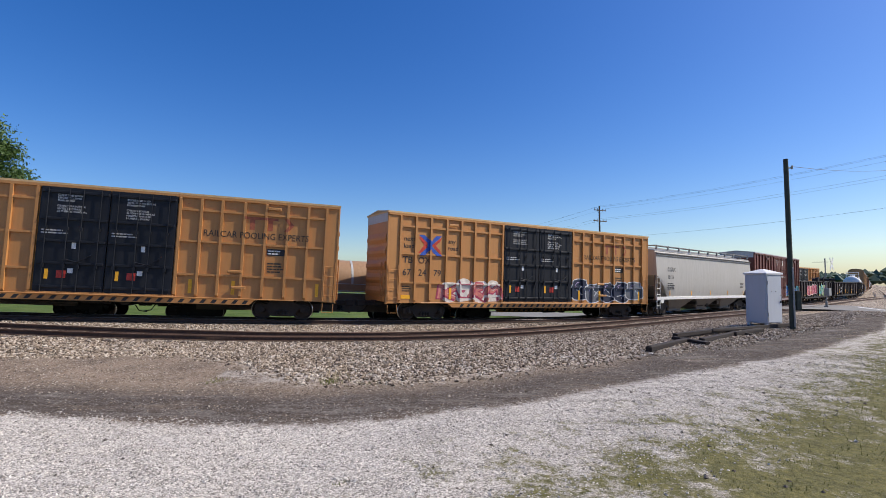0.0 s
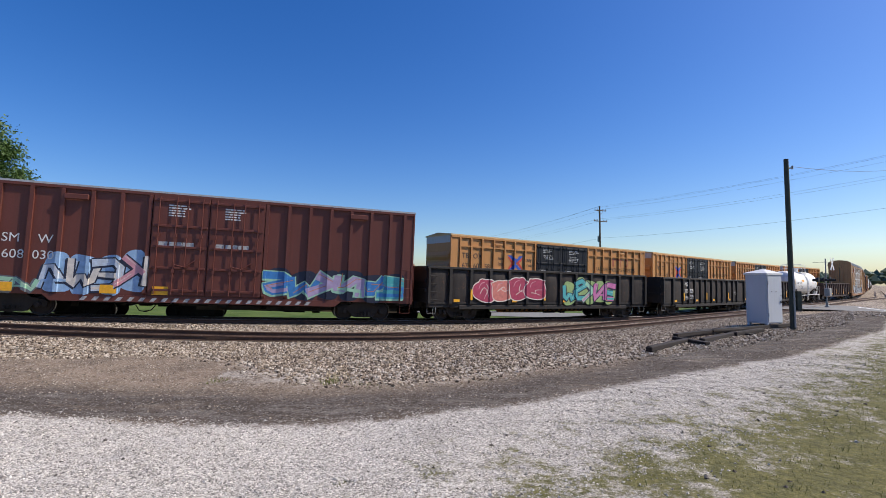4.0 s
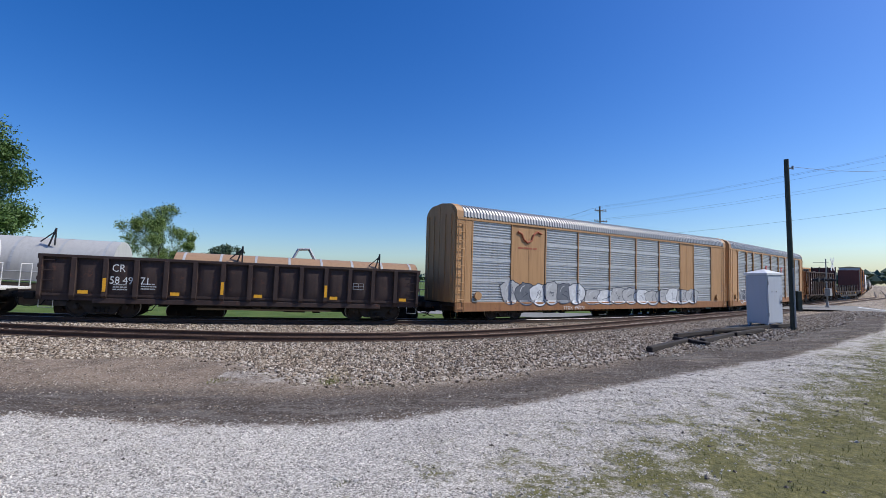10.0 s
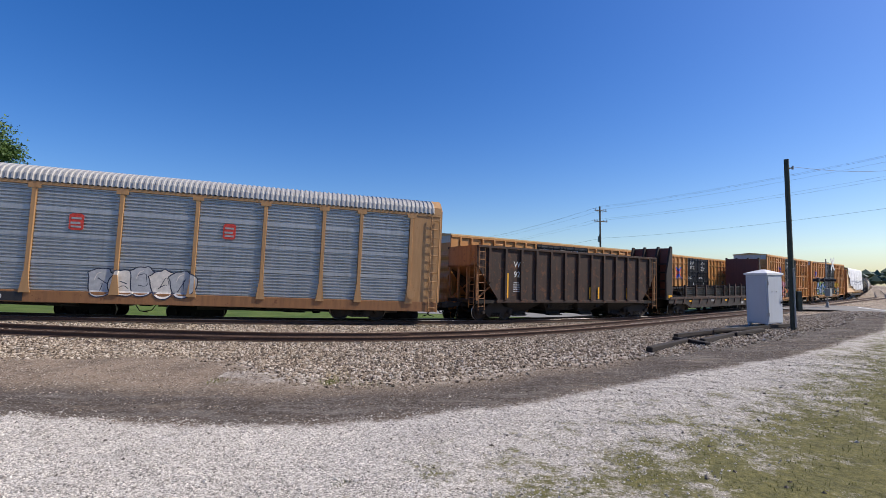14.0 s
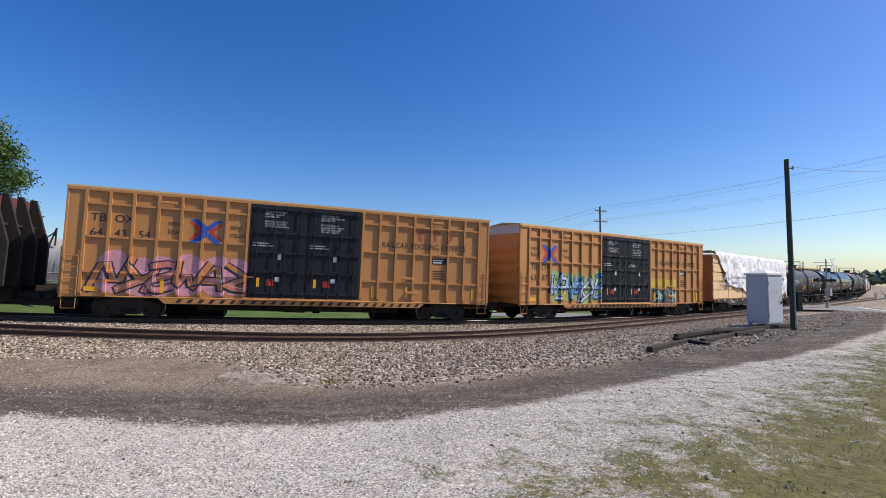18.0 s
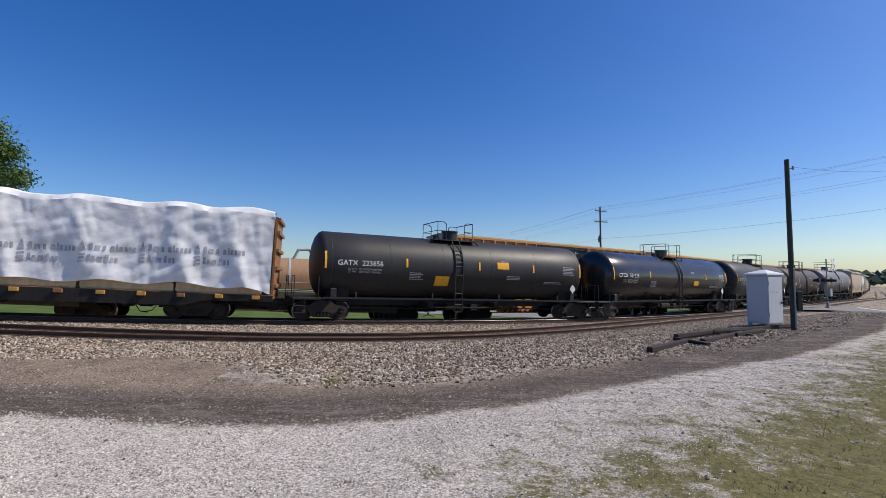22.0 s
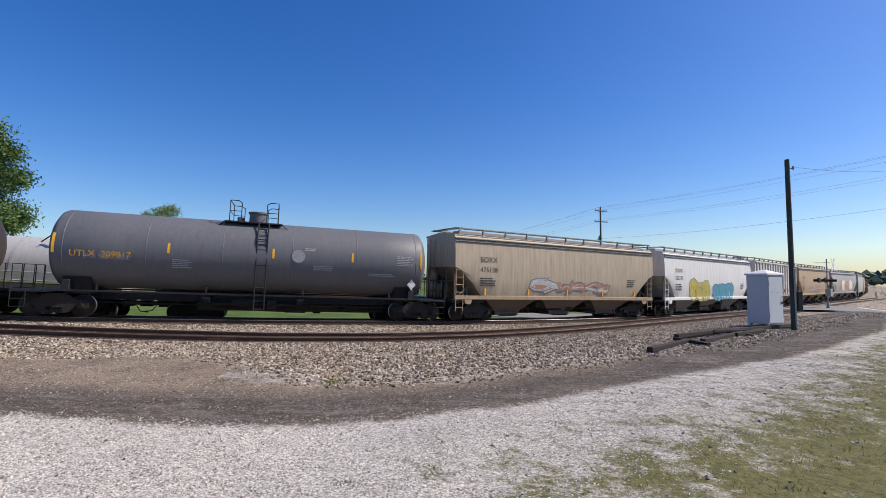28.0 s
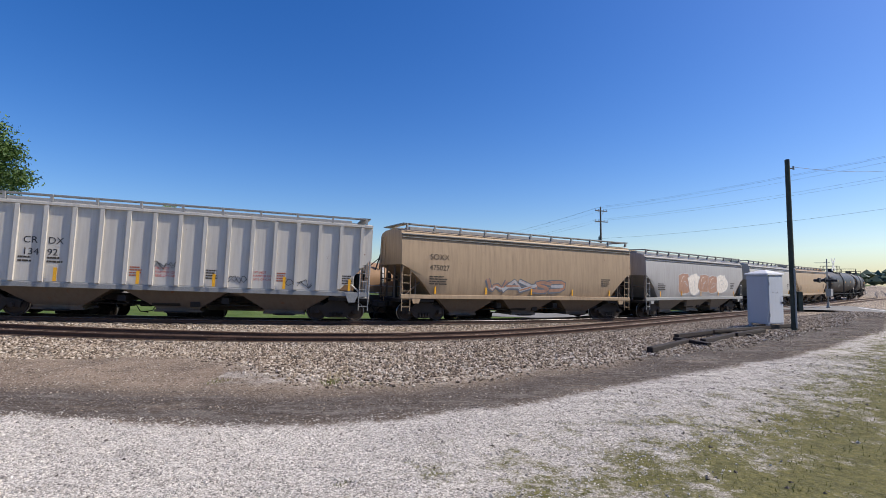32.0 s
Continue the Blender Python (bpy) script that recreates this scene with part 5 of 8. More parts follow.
def yellow_boxcar(car, k, side, door, lead, digits, swap=False, slogan=True):
    hl = 9.28 * k
    boxcar_shell(car, hl, k, side, M["roof_yellow"], "y")
    gear(car, hl, 7.0 * k)
    for i, x in enumerate(Y_POSTS):
        x *= k
        part("side_post", lambda: Form().prism_x([(-1.44, 0.95), (-1.545, 1.05), (-1.545, 5.2), (-1.44, 5.3)], x - 0.055, x + 0.055), side, car, key=("ypost", i, k))
    for a, b, tag in ((-8.6, -2.55, "l"), (2.65, 8.7, "r")):
        for i, z in enumerate((4.72, 3.36, 1.92)):
            part("belt_rail", lambda: Form().prism([(a * k, z - 0.045), (b * k, z - 0.045), (b * k, z + 0.045), (a * k, z + 0.045)][::1], -1.525, -1.43), side, car, key=("ybelt", tag, i, k))
    part("top_chord", lambda: Form().box(-hl, hl, -1.53, -1.42, 5.22, 5.345, 0.01), side, car, key=("ytop", k))
    part("side_sill", lambda: Form().prism([(-5.9 * k, 0.93), (-5.6 * k, 0.66), (5.6 * k, 0.66), (5.9 * k, 0.93)], -1.5, -1.4), side, car, key=("ysill", k))
    def stripes():
        f = Form()
        for i in range(26):
            x = (-5.2 + i * 0.42) * k
            f.prism([(x, 0.7), (x + 0.17, 0.7), (x + 0.29, 0.86), (x + 0.12, 0.86)], -1.506, -1.5)
        return f
    part("hazard_stripes", stripes, M["black"], car, key=("ystripe", k))
    plug_door(car, -2.42 * k, 0.0, door, "y", True, k)
    plug_door(car, 0.03 * k, 2.5 * k, door, "y2", True, k)
    part("door_track", lambda: Form().cyl((-7.5 * k, -1.62, 0.92), (7.5 * k, -1.62, 0.92), 0.03, n=6).box(-2.6 * k, 2.6 * k, -1.6, -1.44, 0.9, 1.0), side, car, key=("ytrack", k))
    for i, (x, z) in enumerate(((-5.6, 4.95), (6.5, 5.0), (5.0, 2.1), (5.2, 1.4))):
        part("jack_pad", lambda: Form().box((x - 0.36) * k, (x + 0.22) * k, -1.57, -1.5, z - 0.05, z + 0.07, 0.02), side, car, key=("yjack", i, k))
    y = -1.445
    # slogan, emblem and numbers stand between the posts
    off = 2.75 if swap else 0.0
    blue, red = Form(), Form()
    def arm(form, pts, y):
        i = len(form.v)
        form.v += [((x + off) * k, y, z) for x, z in pts]
        form.face(range(i, i + len(pts)))
    arm(blue, [(-7.62, 4.34), (-7.3, 4.34), (-6.9, 4.02), (-6.9, 3.66), (-7.3, 3.3), (-7.62, 3.3), (-7.12, 3.72), (-7.12, 3.96)], -0.004)
    arm(blue, [(-6.3, 4.34), (-6.62, 4.34), (-6.92, 4.04), (-6.84, 3.86), (-6.72, 3.98)], -0.0045)
    arm(blue, [(-6.3, 3.3), (-6.62, 3.3), (-6.92, 3.6), (-6.84, 3.78), (-6.72, 3.66)], -0.0045)
    arm(red, [(-7.62, 4.24), (-7.44, 4.2), (-7.14, 3.95), (-7.14, 3.72), (-7.44, 3.46), (-7.62, 3.42), (-7.3, 3.84)], -0.008)
    arm(red, [(-6.3, 4.26), (-6.42, 4.2), (-6.86, 3.86), (-6.42, 3.46), (-6.3, 3.4), (-6.42, 3.62), (-6.66, 3.84), (-6.42, 4.04)], -0.008)
    emblem = draped("emblem", blue, M["blue"], car, boxcar_face, y_ribs(k), Y_BELTS, label="blue and red crossed arrow emblem")
    draped("emblem_arrows", red, M["red"], emblem, boxcar_face, y_ribs(k), Y_BELTS)
    letters("next\nload", (-8.42 + off) * k, 4.0, 0.34, y - 0.006, M["black"], car)
    letters("any\nroad", (-5.95 + off * 0.98) * k, 4.0, 0.34, y - 0.006, M["black"], car)
    z = 2.9 if not swap else 4.0
    letters(lead[:2], -8.45 * k, z, 0.46, y - 0.006, M["black"], car)
    letters(lead[2:], -7.62 * k, z, 0.46, y - 0.006, M["black"], car)
    for i, pair in enumerate(digits):
        letters(pair, (-8.45 + 0.85 * i) * k, z - 0.62, 0.46, y - 0.006, M["black"], car)
    if slogan:
        write("RAILCAR POOLING EXPERTS", 3.55 * k, 3.62, 0.4, M["dimblack"], car, boxcar_face, y_ribs(k), Y_BELTS, wide=0.86 * k)
        f = Form()
        def bar(pts, y):
            i = len(f.v)
            f.v += [(x * k, y, z) for x, z in pts]
            f.face(range(i, i + len(pts)))
        bar([(5.2, 4.6), (6.6, 4.6), (6.6, 4.48), (5.2, 4.48)], -0.004)
        bar([(5.42, 4.48), (5.62, 4.48), (5.62, 4.02), (5.42, 4.02)], -0.004)
        bar([(6.18, 4.48), (6.38, 4.48), (6.38, 4.02), (6.18, 4.02)], -0.004)
        bar([(6.85, 4.6), (7.05, 4.6), (7.3, 4.3), (7.05, 4.02), (6.85, 4.02), (7.1, 4.3)], -0.004)
        draped("emblem", f, M["dimred"], car, boxcar_face, y_ribs(k), Y_BELTS, label="faded red block emblem")
    for i, x in enumerate((-5.75, -0.2, 3.2, 4.9, 8.45)):
        plate(car, (x - 0.07) * k, (x + 0.07) * k, 1.1, 1.7, y - 0.012, M["reflector"], "reflector")
    plate(car, -8.5 * k, -8.0 * k, 1.12, 1.3, y - 0.004, M["reflector"], "placard", "yellow warning placard")
    bars(car, -8.45 * k, 1.45, 0.5, 0.32, 3, y, M["dimblack"], 9)
    bars(car, 6.25 * k, 2.1, 0.7, 0.5, 4, y, M["dimblack"], 10)
    p = part("data_plate", Form().box(6.2 * k, 6.95 * k, y - 0.01, y, 2.9, 3.2), M["black"], car, "black data plate")
    bars(p, 6.24 * k, 2.92, 0.65, 0.24, 2, y - 0.012, M["white"], 12)


def brown_boxcar(car):
    k, hl = 1.0, 9.28
    side = M["brownpaint"]
    boxcar_shell(car, hl, k, side, M["galv"], "b", 4)
    gear(car, hl, 7.0)
    for i, x in enumerate(B_POSTS):
        part("side_post", lambda: Form().prism_x([(-1.44, 0.95), (-1.54, 1.05), (-1.54, 5.2), (-1.44, 5.3)], x - 0.07, x + 0.07), side, car)
    part("top_chord", Form().box(-hl, hl, -1.53, -1.42, 5.22, 5.345, 0.01), side, car)
    part("side_sill", Form().prism([(-5.9, 0.93), (-5.6, 0.66), (5.6, 0.66), (5.9, 0.93)], -1.5, -1.4), side, car)
    f = Form()
    for i in range(22):
        x = -4.6 + i * 0.42
        f.prism([(x, 0.7), (x + 0.17, 0.7), (x + 0.29, 0.86), (x + 0.12, 0.86)], -1.506, -1.5)
    part("hazard_stripes", f, M["dimwhite"], car)
    for a, b, tag in ((-2.2, 0.0, "b1"), (0.03, 2.3, "b2")):
        d = plug_door(car, a, b, side, tag, False, 1.0)
        bars(d, a + 0.6, 4.35, 0.9, 0.55, 5, -1.532, M["white"], 5)
        bars(d, a + 0.3, 3.0, 1.5, 0.35, 1, -1.532, M["dimwhite"], 6)
    y = -1.445
    for text, x, z in (("SM", -7.4, 2.95), ("W", -6.2, 2.95), ("608", -7.35, 2.3), ("030", -6.35, 2.3)):
        letters(text, x, z, 0.5, y - 0.005, M["white"], car)
    for x0, x1 in ((-7.55, -6.85), (-3.9, -3.3), (-2.0, -1.4)):
        plate(car, x0, x1, 1.0, 1.35, y - 0.1, M["reflector"], "reflector")
    for i, (x, z) in enumerate(((-4.9, 4.9), (6.6, 4.95))):
        part("jack_pad", Form().box(x - 0.5, x + 0.35, -1.62, -1.5, z - 0.1, z + 0.12, 0.02), side, car)


# ================= covered hoppers =================
def hopper_ring(x, prof, low):
    """Cross-section at x, cut off below the height low."""
    pts = []
    for (ya, za) in prof:
        pts.append((ya, max(za, low)))
    return [(x, y, z) for y, z in pts] + [(x, -y, z) for y, z in reversed(pts)]


def discharge_bays(car, half, n, material, top=1.34):
    w = 2 * half / n
    for i in range(n):
        c = -half + w * (i + 0.5)
        def bay():
            f = Form()
            def ring(hx, hy, z):
                return [(c - hx, -hy, z), (c + hx, -hy, z), (c + hx, hy, z), (c - hx, hy, z)]
            f.loft([ring(w * 0.49, 1.38, top), ring(w * 0.44, 1.3, top - 0.2), ring(w * 0.2, 0.8, 0.46), ring(w * 0.19, 0.78, 0.34)])
            f.box(c - w * 0.21, c + w * 0.21, -0.82, 0.82, 0.26, 0.35, 0.01)
            return f
        b = part("hopper_bay", bay, material, car, key=("bay", half, n, i, top))
        part("outlet_gate", lambda: Form().box(c - 0.42, c + 0.42, -1.0, -0.6, 0.22, 0.3, 0.01).cyl((c - 0.5, -1.02, 0.27), (c + 0.5, -1.02, 0.27), 0.03, n=6), M["under"], b, key=("gate", half, n, i))


def roof_walk(car, hl, z, material, posts, tag, out=1.38):
    part("running_board", lambda: Form().box(-hl + 0.15, hl - 0.15, -out, -out + 0.42, z + 0.19, z + 0.24).box(-hl + 0.15, hl - 0.15, out - 0.42, out, z + 0.19, z + 0.24)
         .box(-hl + 0.1, -hl + 0.5, -out, out, z + 0.2, z + 0.25).box(hl - 0.5, hl - 0.1, -out, out, z + 0.2, z + 0.25), material, car, key=("rw", hl, z, tag))
    for i in range(posts + 1):
        x = -hl + 0.3 + (2 * hl - 0.6) * i / posts
        part("walk_bracket", lambda: Form().prism_x([(-out + 0.02, z + 0.24), (-out - 0.03, z + 0.24), (-out - 0.03, z - 0.06), (-out + 0.12, z - 0.06)], x - 0.045, x + 0.045), material, car, key=("rwb", hl, z, i, tag))
    part("hatch_trough", lambda: Form().box(-hl + 0.9, hl - 0.9, -0.34, 0.34, z - 0.02, z + 0.2, 0.02), material, car, key=("trough", hl, z, tag))


def hopper_end(car, hl, e, material, sill, tag, light, run=1.9):
    """Platform, posts, ladder and slope braces of a hopper's end."""
    part("end_platform", lambda: Form().box(e * (hl - run), e * (hl + 0.02), -1.42, 1.42, 0.98, 1.14, 0.01), M["under"], car, key=("plat", hl, e))
    for y in (-1.38, 1.38, -0.5, 0.5):
        part("end_post", lambda: Form().box(e * (hl - 0.1), e * (hl - 0.02), y - 0.04, y + 0.04, 1.1, 3.3), material, car, key=("epost", hl, e, y, tag))
    part("bolster_plate", lambda: Form().prism([(e * (hl - 1.15), 1.3), (e * (hl - 0.55), 1.3), (e * (hl - 0.7), 0.92), (e * (hl - 1.0), 0.92)][::(1 if e < 0 else -1)], -1.52, -1.44), light, car, key=("bplate", hl, e))
    x = e * (hl - 0.3)
    part("side_ladder", lambda: ladder_form(x - 0.22, x + 0.22, -1.5, 0.55, 2.9, 6, 0.018), light, car, key=("hlad", hl, e, tag))
    part("end_ladder", lambda: cross_ladder(e * (hl + 0.02), 0.7, 1.2, 0.7, 4.4, 10, 0.016), light, car, key=("hlad2", hl, e, tag))
    part("slope_brace", lambda: Form().tube([(e * (hl - 0.1), -1.25, 1.1), (e * (hl - 1.3), -1.2, 2.1)], 0.04).tube([(e * (hl - 0.9), -1.25, 1.1), (e * (hl - 0.9), -1.25, 2.3)], 0.035).tube([(e * (hl - 0.06), -1.4, 2.1), (e * (hl - 0.06), 1.4, 2.1)], 0.03), material, car, key=("brace", hl, e, tag))
    part("brake_stand", lambda: Form().cyl((e * (hl - 0.45), 0.3, 1.14), (e * (hl - 0.45), 0.3, 2.3), 0.13, n=10).cyl((e * (hl - 0.12), 0.3, 2.2), (e * (hl - 0.08), 0.3, 2.2), 0.25, n=14), M["under"], car, key=("bstand", hl, e))


def smooth_hopper(car, hl, side, under, trim, text, number, ink, lift=0.0, bays=3, data=True):
    """A covered hopper with bowed smooth sides."""
    prof = [(1.42, 1.3), (1.5, 1.6), (1.535, 2.3), (1.535, 3.0), (1.5, 3.7), (1.44, 4.08 + lift), (1.3, 4.24 + lift), (0.8, 4.36 + lift), (0.0, 4.4 + lift)]
    def body():
        xs = [(-hl, 2.85), (-hl + 0.35, 2.7), (-hl + 1.2, 1.95), (-hl + 1.75, 1.3)]
        xs += [(-hl + 1.75 + (2 * hl - 3.5) * i / 12, 1.3) for i in range(1, 12)]
        xs += [(hl - 1.75, 1.3), (hl - 1.2, 1.95), (hl - 0.35, 2.7), (hl, 2.85)]
        return Form().loft([hopper_ring(x, prof[::-1], low)[::1] for x, low in xs])
    part("body", body, side, car, key=("sbody", hl, lift), soft=True)
    # Both eave lines carry the shade of the eave in their colour.
    part("eave_bead", lambda: Form().cyl((-hl, -1.475, 4.05 + lift), (hl, -1.475, 4.05 + lift), 0.05, n=8), M["eave"], car, "eave bead coloured dark for the shade under the eave", key=("bead", hl, lift))
    part("eave_shade_line", lambda: Form().cyl((-hl, -1.49, 3.9 + lift), (hl, -1.49, 3.9 + lift), 0.028, n=8), M["eave"], car, key=("bead3", hl, lift))
    part("roof_rib", lambda: Form().cyl((-hl, -1.33, 4.22 + lift), (hl, -1.33, 4.22 + lift), 0.04, n=8), side, car, key=("bead2", hl, lift))
    part("side_sill", lambda: Form().box(-hl + 0.02, hl - 0.02, -1.53, -1.42, 1.16, 1.36, 0.012).box(-hl + 0.02, hl - 0.02, 1.42, 1.53, 1.16, 1.36, 0.012), trim, car, key=("ssill", hl))
    for e in (-1, 1):
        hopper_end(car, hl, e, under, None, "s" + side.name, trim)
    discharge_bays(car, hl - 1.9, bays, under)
    roof_walk(car, hl, 4.38 + lift, M["steelgrey"], 10, "s")
    gear(car, hl, hl - 1.5)
    y = -1.54
    if text:
        letters(text, -hl + 1.55, 3.15, 0.42, y - 0.006, ink, car)
        letters(number, -hl + 1.55, 2.62, 0.38, y - 0.006, ink, car)
    if data:
        bars(car, -hl + 1.55, 1.85, 1.1, 0.5, 4, y, ink, 21)
        bars(car, hl - 2.6, 2.0, 0.8, 0.5, 4, y, M["dimblack"], 22)
    for x in np.linspace(-hl + 1.9, hl - 1.9, 5):
        plate(car, float(x) - 0.045, float(x) + 0.045, 1.42, 1.78, -1.525, M["reflector"], "reflector")


def ribbed_hopper(car, hl, side, under, trim, text, number, ribs=17):
    def body():
        prof = [(1.44, 1.36), (1.46, 1.45), (1.46, 4.52), (1.4, 4.64), (0.7, 4.74), (0, 4.77)]
        xs = [(-hl, 3.0), (-hl + 1.55, 1.36), (hl - 1.55, 1.36), (hl, 3.0)]
        return Form().loft([hopper_ring(x, prof[::-1], low) for x, low in xs])
    part("body", body, side, car, key=("rbody", hl))
    for i in range(ribs):
        x = -hl + 0.5 + (2 * hl - 1.0) * i / (ribs - 1)
        low = 1.38 if abs(x) < hl - 1.5 else 1.4 + (abs(x) - hl + 1.55) * 1.05
        part("side_rib", lambda: Form().prism_x([(-1.45, low), (-1.56, low + 0.06), (-1.56, 4.47), (-1.45, 4.55)], x - 0.075, x + 0.075), side, car, key=("rrib", hl, i))
    part("side_sill", lambda: Form().box(-hl + 0.02, hl - 0.02, -1.5, -1.42, 1.2, 1.4, 0.01), trim, car, key=("rsill", hl))
    part("top_chord", lambda: Form().box(-hl, hl, -1.56, -1.44, 4.5, 4.62, 0.01), side, car, key=("rtop", hl))
    for e in (-1, 1):
        hopper_end(car, hl, e, side, None, "r", trim)
    discharge_bays(car, hl - 1.6, 3, under, 1.36)
    roof_walk(car, hl, 4.72, M["steelgrey"], 10, "r")
    gear(car, hl, hl - 1.5)
    y = -1.465
    step = (2 * hl - 1.0) / (ribs - 1)
    at = lambda i: -hl + 0.5 + step * i + 0.14
    for t, i, z in ((text[:2], 2, 2.95), (text[2:], 3, 2.95), (number[:3], 2, 2.48), (number[3:], 3, 2.48)):
        letters(t, at(i) - 0.02 if i > 2 else at(i) + 0.12, z, 0.38, y - 0.005, M["black"], car)
    bars(car, at(2), 2.15, 0.6, 0.3, 2, y, M["dimblack"], 31)
    bars(car, at(3), 2.15, 0.6, 0.3, 2, y, M["dimblack"], 32)
    for i, q in ((7, 33), (11, 34)):
        letters("DO NOT\nHAMMER ON\nSIDE OF CAR", at(i) - 0.02, 2.1, 0.15, y - 0.005, M["red"], car, wide=0.9)
    for i in (6, 9, 12, 15):
        bars(car, at(i), 1.75, 0.5, 0.45, 4, y, M["dimred"] if i in (6, 12) else M["dimblack"], 35 + i)
    for x in np.linspace(-hl + 1.0, hl - 1.0, 6):
        plate(car, float(x) - 0.06, float(x) + 0.06, 1.45, 2.0, -1.565, M["reflector"], "reflector")
    # a scrawled black tag or two
    f = Form()
    r = random.Random(6)
    for x0, z0, w in ((-0.9, 2.1, 0.8), (1.9, 1.6, 0.9), (4.4, 1.5, 1.2)):
        p = [(x0 + w * i / 9, y - 0.006, z0 + r.uniform(0, 0.42)) for i in range(10)]
        f.tube(p, 0.018, 4)
        p = [(x0 + w * i / 7, y - 0.006, z0 + r.uniform(0, 0.35)) for i in range(8)]
        f.tube(p, 0.014, 4)
    part("scrawl", f, M["black"], car, "thin black sprayed tags")


# ================= gondolas and open hopper =================
def gondola(car, hl, top, side, text, digits, ink, ribs=15, emblem=False, tag="g", stakes=None):
    y = 1.4
    low = 0.62
    for e in (-1, 1):
        part("side_sheet", lambda: Form().box(-hl, hl, e * y, e * (y + 0.05), low + 0.1, top), side, car, key=("gside", hl, top, e))
        part("top_chord", lambda: Form().box(-hl - 0.02, hl + 0.02, e * (y - 0.05), e * (y + 0.17), top - 0.12, top, 0.012), side, car, key=("gtop", hl, top, e))
        part("end_sheet", lambda: Form().box(e * (hl - 0.06), e * hl, -y, y, 0.95, top - 0.02).box(e * hl, e * (hl + 0.1), -y, y, top - 0.2, top).box(e * hl, e * (hl + 0.09), -y, y, 1.5, 1.65).box(e * hl, e * (hl + 0.09), -y, y, 2.0, 2.15), side, car, key=("gend", hl, top, e))
        x = e * (hl - 0.3)
        for z in (1.1, 1.5, 1.9, 2.3):
            part("grab_iron", lambda: Form().tube([(-0.22, -y - 0.05, 0), (-0.22, -y - 0.16, 0), (0.22, -y - 0.16, 0), (0.22, -y - 0.05, 0)], 0.016), side, car, key=("ggrab",), m=pose(x, 0, z))
        part("step", lambda: Form().tube([(x - 0.24, -1.42, 0.85), (x - 0.24, -1.42, 0.42), (x + 0.24, -1.42, 0.42), (x + 0.24, -1.42, 0.85)], 0.018), M["steelgrey"], car, key=("gstep", hl, e))
    part("floor", lambda: Form().box(-hl + 0.05, hl - 0.05, -y, y, 1.0, 1.12), M["under"], car, key=("gfloor", hl))
    part("bottom_chord", lambda: Form().box(-hl + 1.9, hl - 1.9, -y - 0.12, -y, low, low + 0.2, 0.01).box(-hl + 1.9, hl - 1.9, y, y + 0.12, low, low + 0.2, 0.01).box(-hl, hl, -y - 0.1, -y, 0.9, 1.0), side, car, key=("gbot", hl))
    xs = [-hl + 0.08 + (2 * hl - 0.16) * i / (ribs - 1) for i in range(ribs)]
    if stakes:
        xs, tag = stakes, "own"
    for i, x in enumerate(xs):
        w = 0.085 if i not in (0, ribs - 1) else 0.06
        part("side_stake", lambda: Form().prism_x([(-y - 0.05, low + 0.12), (-y - 0.2, low + 0.3), (-y - 0.2, top - 0.12), (-y - 0.05, top - 0.06)], x - w, x + w), side, car, key=("gstake", hl, top, ribs, i, tag))
    # sheets bulge out a little between the stakes
    for i in range(ribs - 1):
        a, b = xs[i] + 0.13, xs[i + 1] - 0.13
        def dent():
            r = random.Random(i * 7 + int(hl * 10))
            n, m = 8, 8
            f = Form()
            deep = r.uniform(0.05, 0.085)
            for q in range(m):
                for p in range(n):
                    u, v = 2 * p / (n - 1) - 1, 2 * q / (m - 1) - 1
                    edge = (1 - u ** 4) * (1 - v ** 4)
                    f.v.append((a + (b - a) * p / (n - 1), -y - 0.055 - edge * (deep + r.uniform(-0.012, 0.012)), low + 0.3 + (top - 0.5 - low) * q / (m - 1)))
            for q in range(m - 1):
                for p in range(n - 1):
                    f.face((q * n + p, q * n + p + 1, (q + 1) * n + p + 1, (q + 1) * n + p))
            return f
        part("side_panel", dent, M["gon_brown"] if side is M["gon_brown"] else M["gon_rust"], car, key=("gdent", hl, top, ribs, i, tag), soft=True)
    gear(car, hl, hl - 2.1, (0.6, 0.98))
    f = -y - 0.155
    for i in range(1, ribs - 1, 3):
        plate(car, xs[i] + 0.2, xs[i] + 0.55, 1.0, 1.14, f, M["reflector"], "reflector")
    for i in range(2, ribs - 1, 4):
        plate(car, xs[i] - 0.06, xs[i] + 0.06, 1.1, 1.65, -y - 0.205, M["reflector"], "reflector")
    if text:
        for t, x, z in ((text, xs[2] + 0.22, top - 0.62), (digits[0], xs[2] + 0.16, top - 1.12), (digits[1], xs[3] + 0.16, top - 1.12)):
            letters(t, x, z, 0.44, f - 0.006, ink, car, wide=0.85)
        bars(car, xs[2] + 0.3, 1.15, 0.6, 0.3, 3, f, M["dimwhite"], 41)
        bars(car, xs[3] + 0.2, 1.2, 0.6, 0.3, 3, f, M["dimwhite"], 42)
    if emblem:
        def mark():
            q = Form()
            x0, z0 = xs[2] + 0.15, top - 0.5
            for i in range(3):
                q.prism([(x0, z0 + i * 0.11), (x0 + 0.9, z0 + i * 0.11), (x0 + 0.95, z0 + i * 0.11 + 0.07), (x0 + 0.05, z0 + i * 0.11 + 0.07)], f - 0.01, f - 0.004)
            return q
        part("emblem", mark, M["white"], car, "white striped emblem")
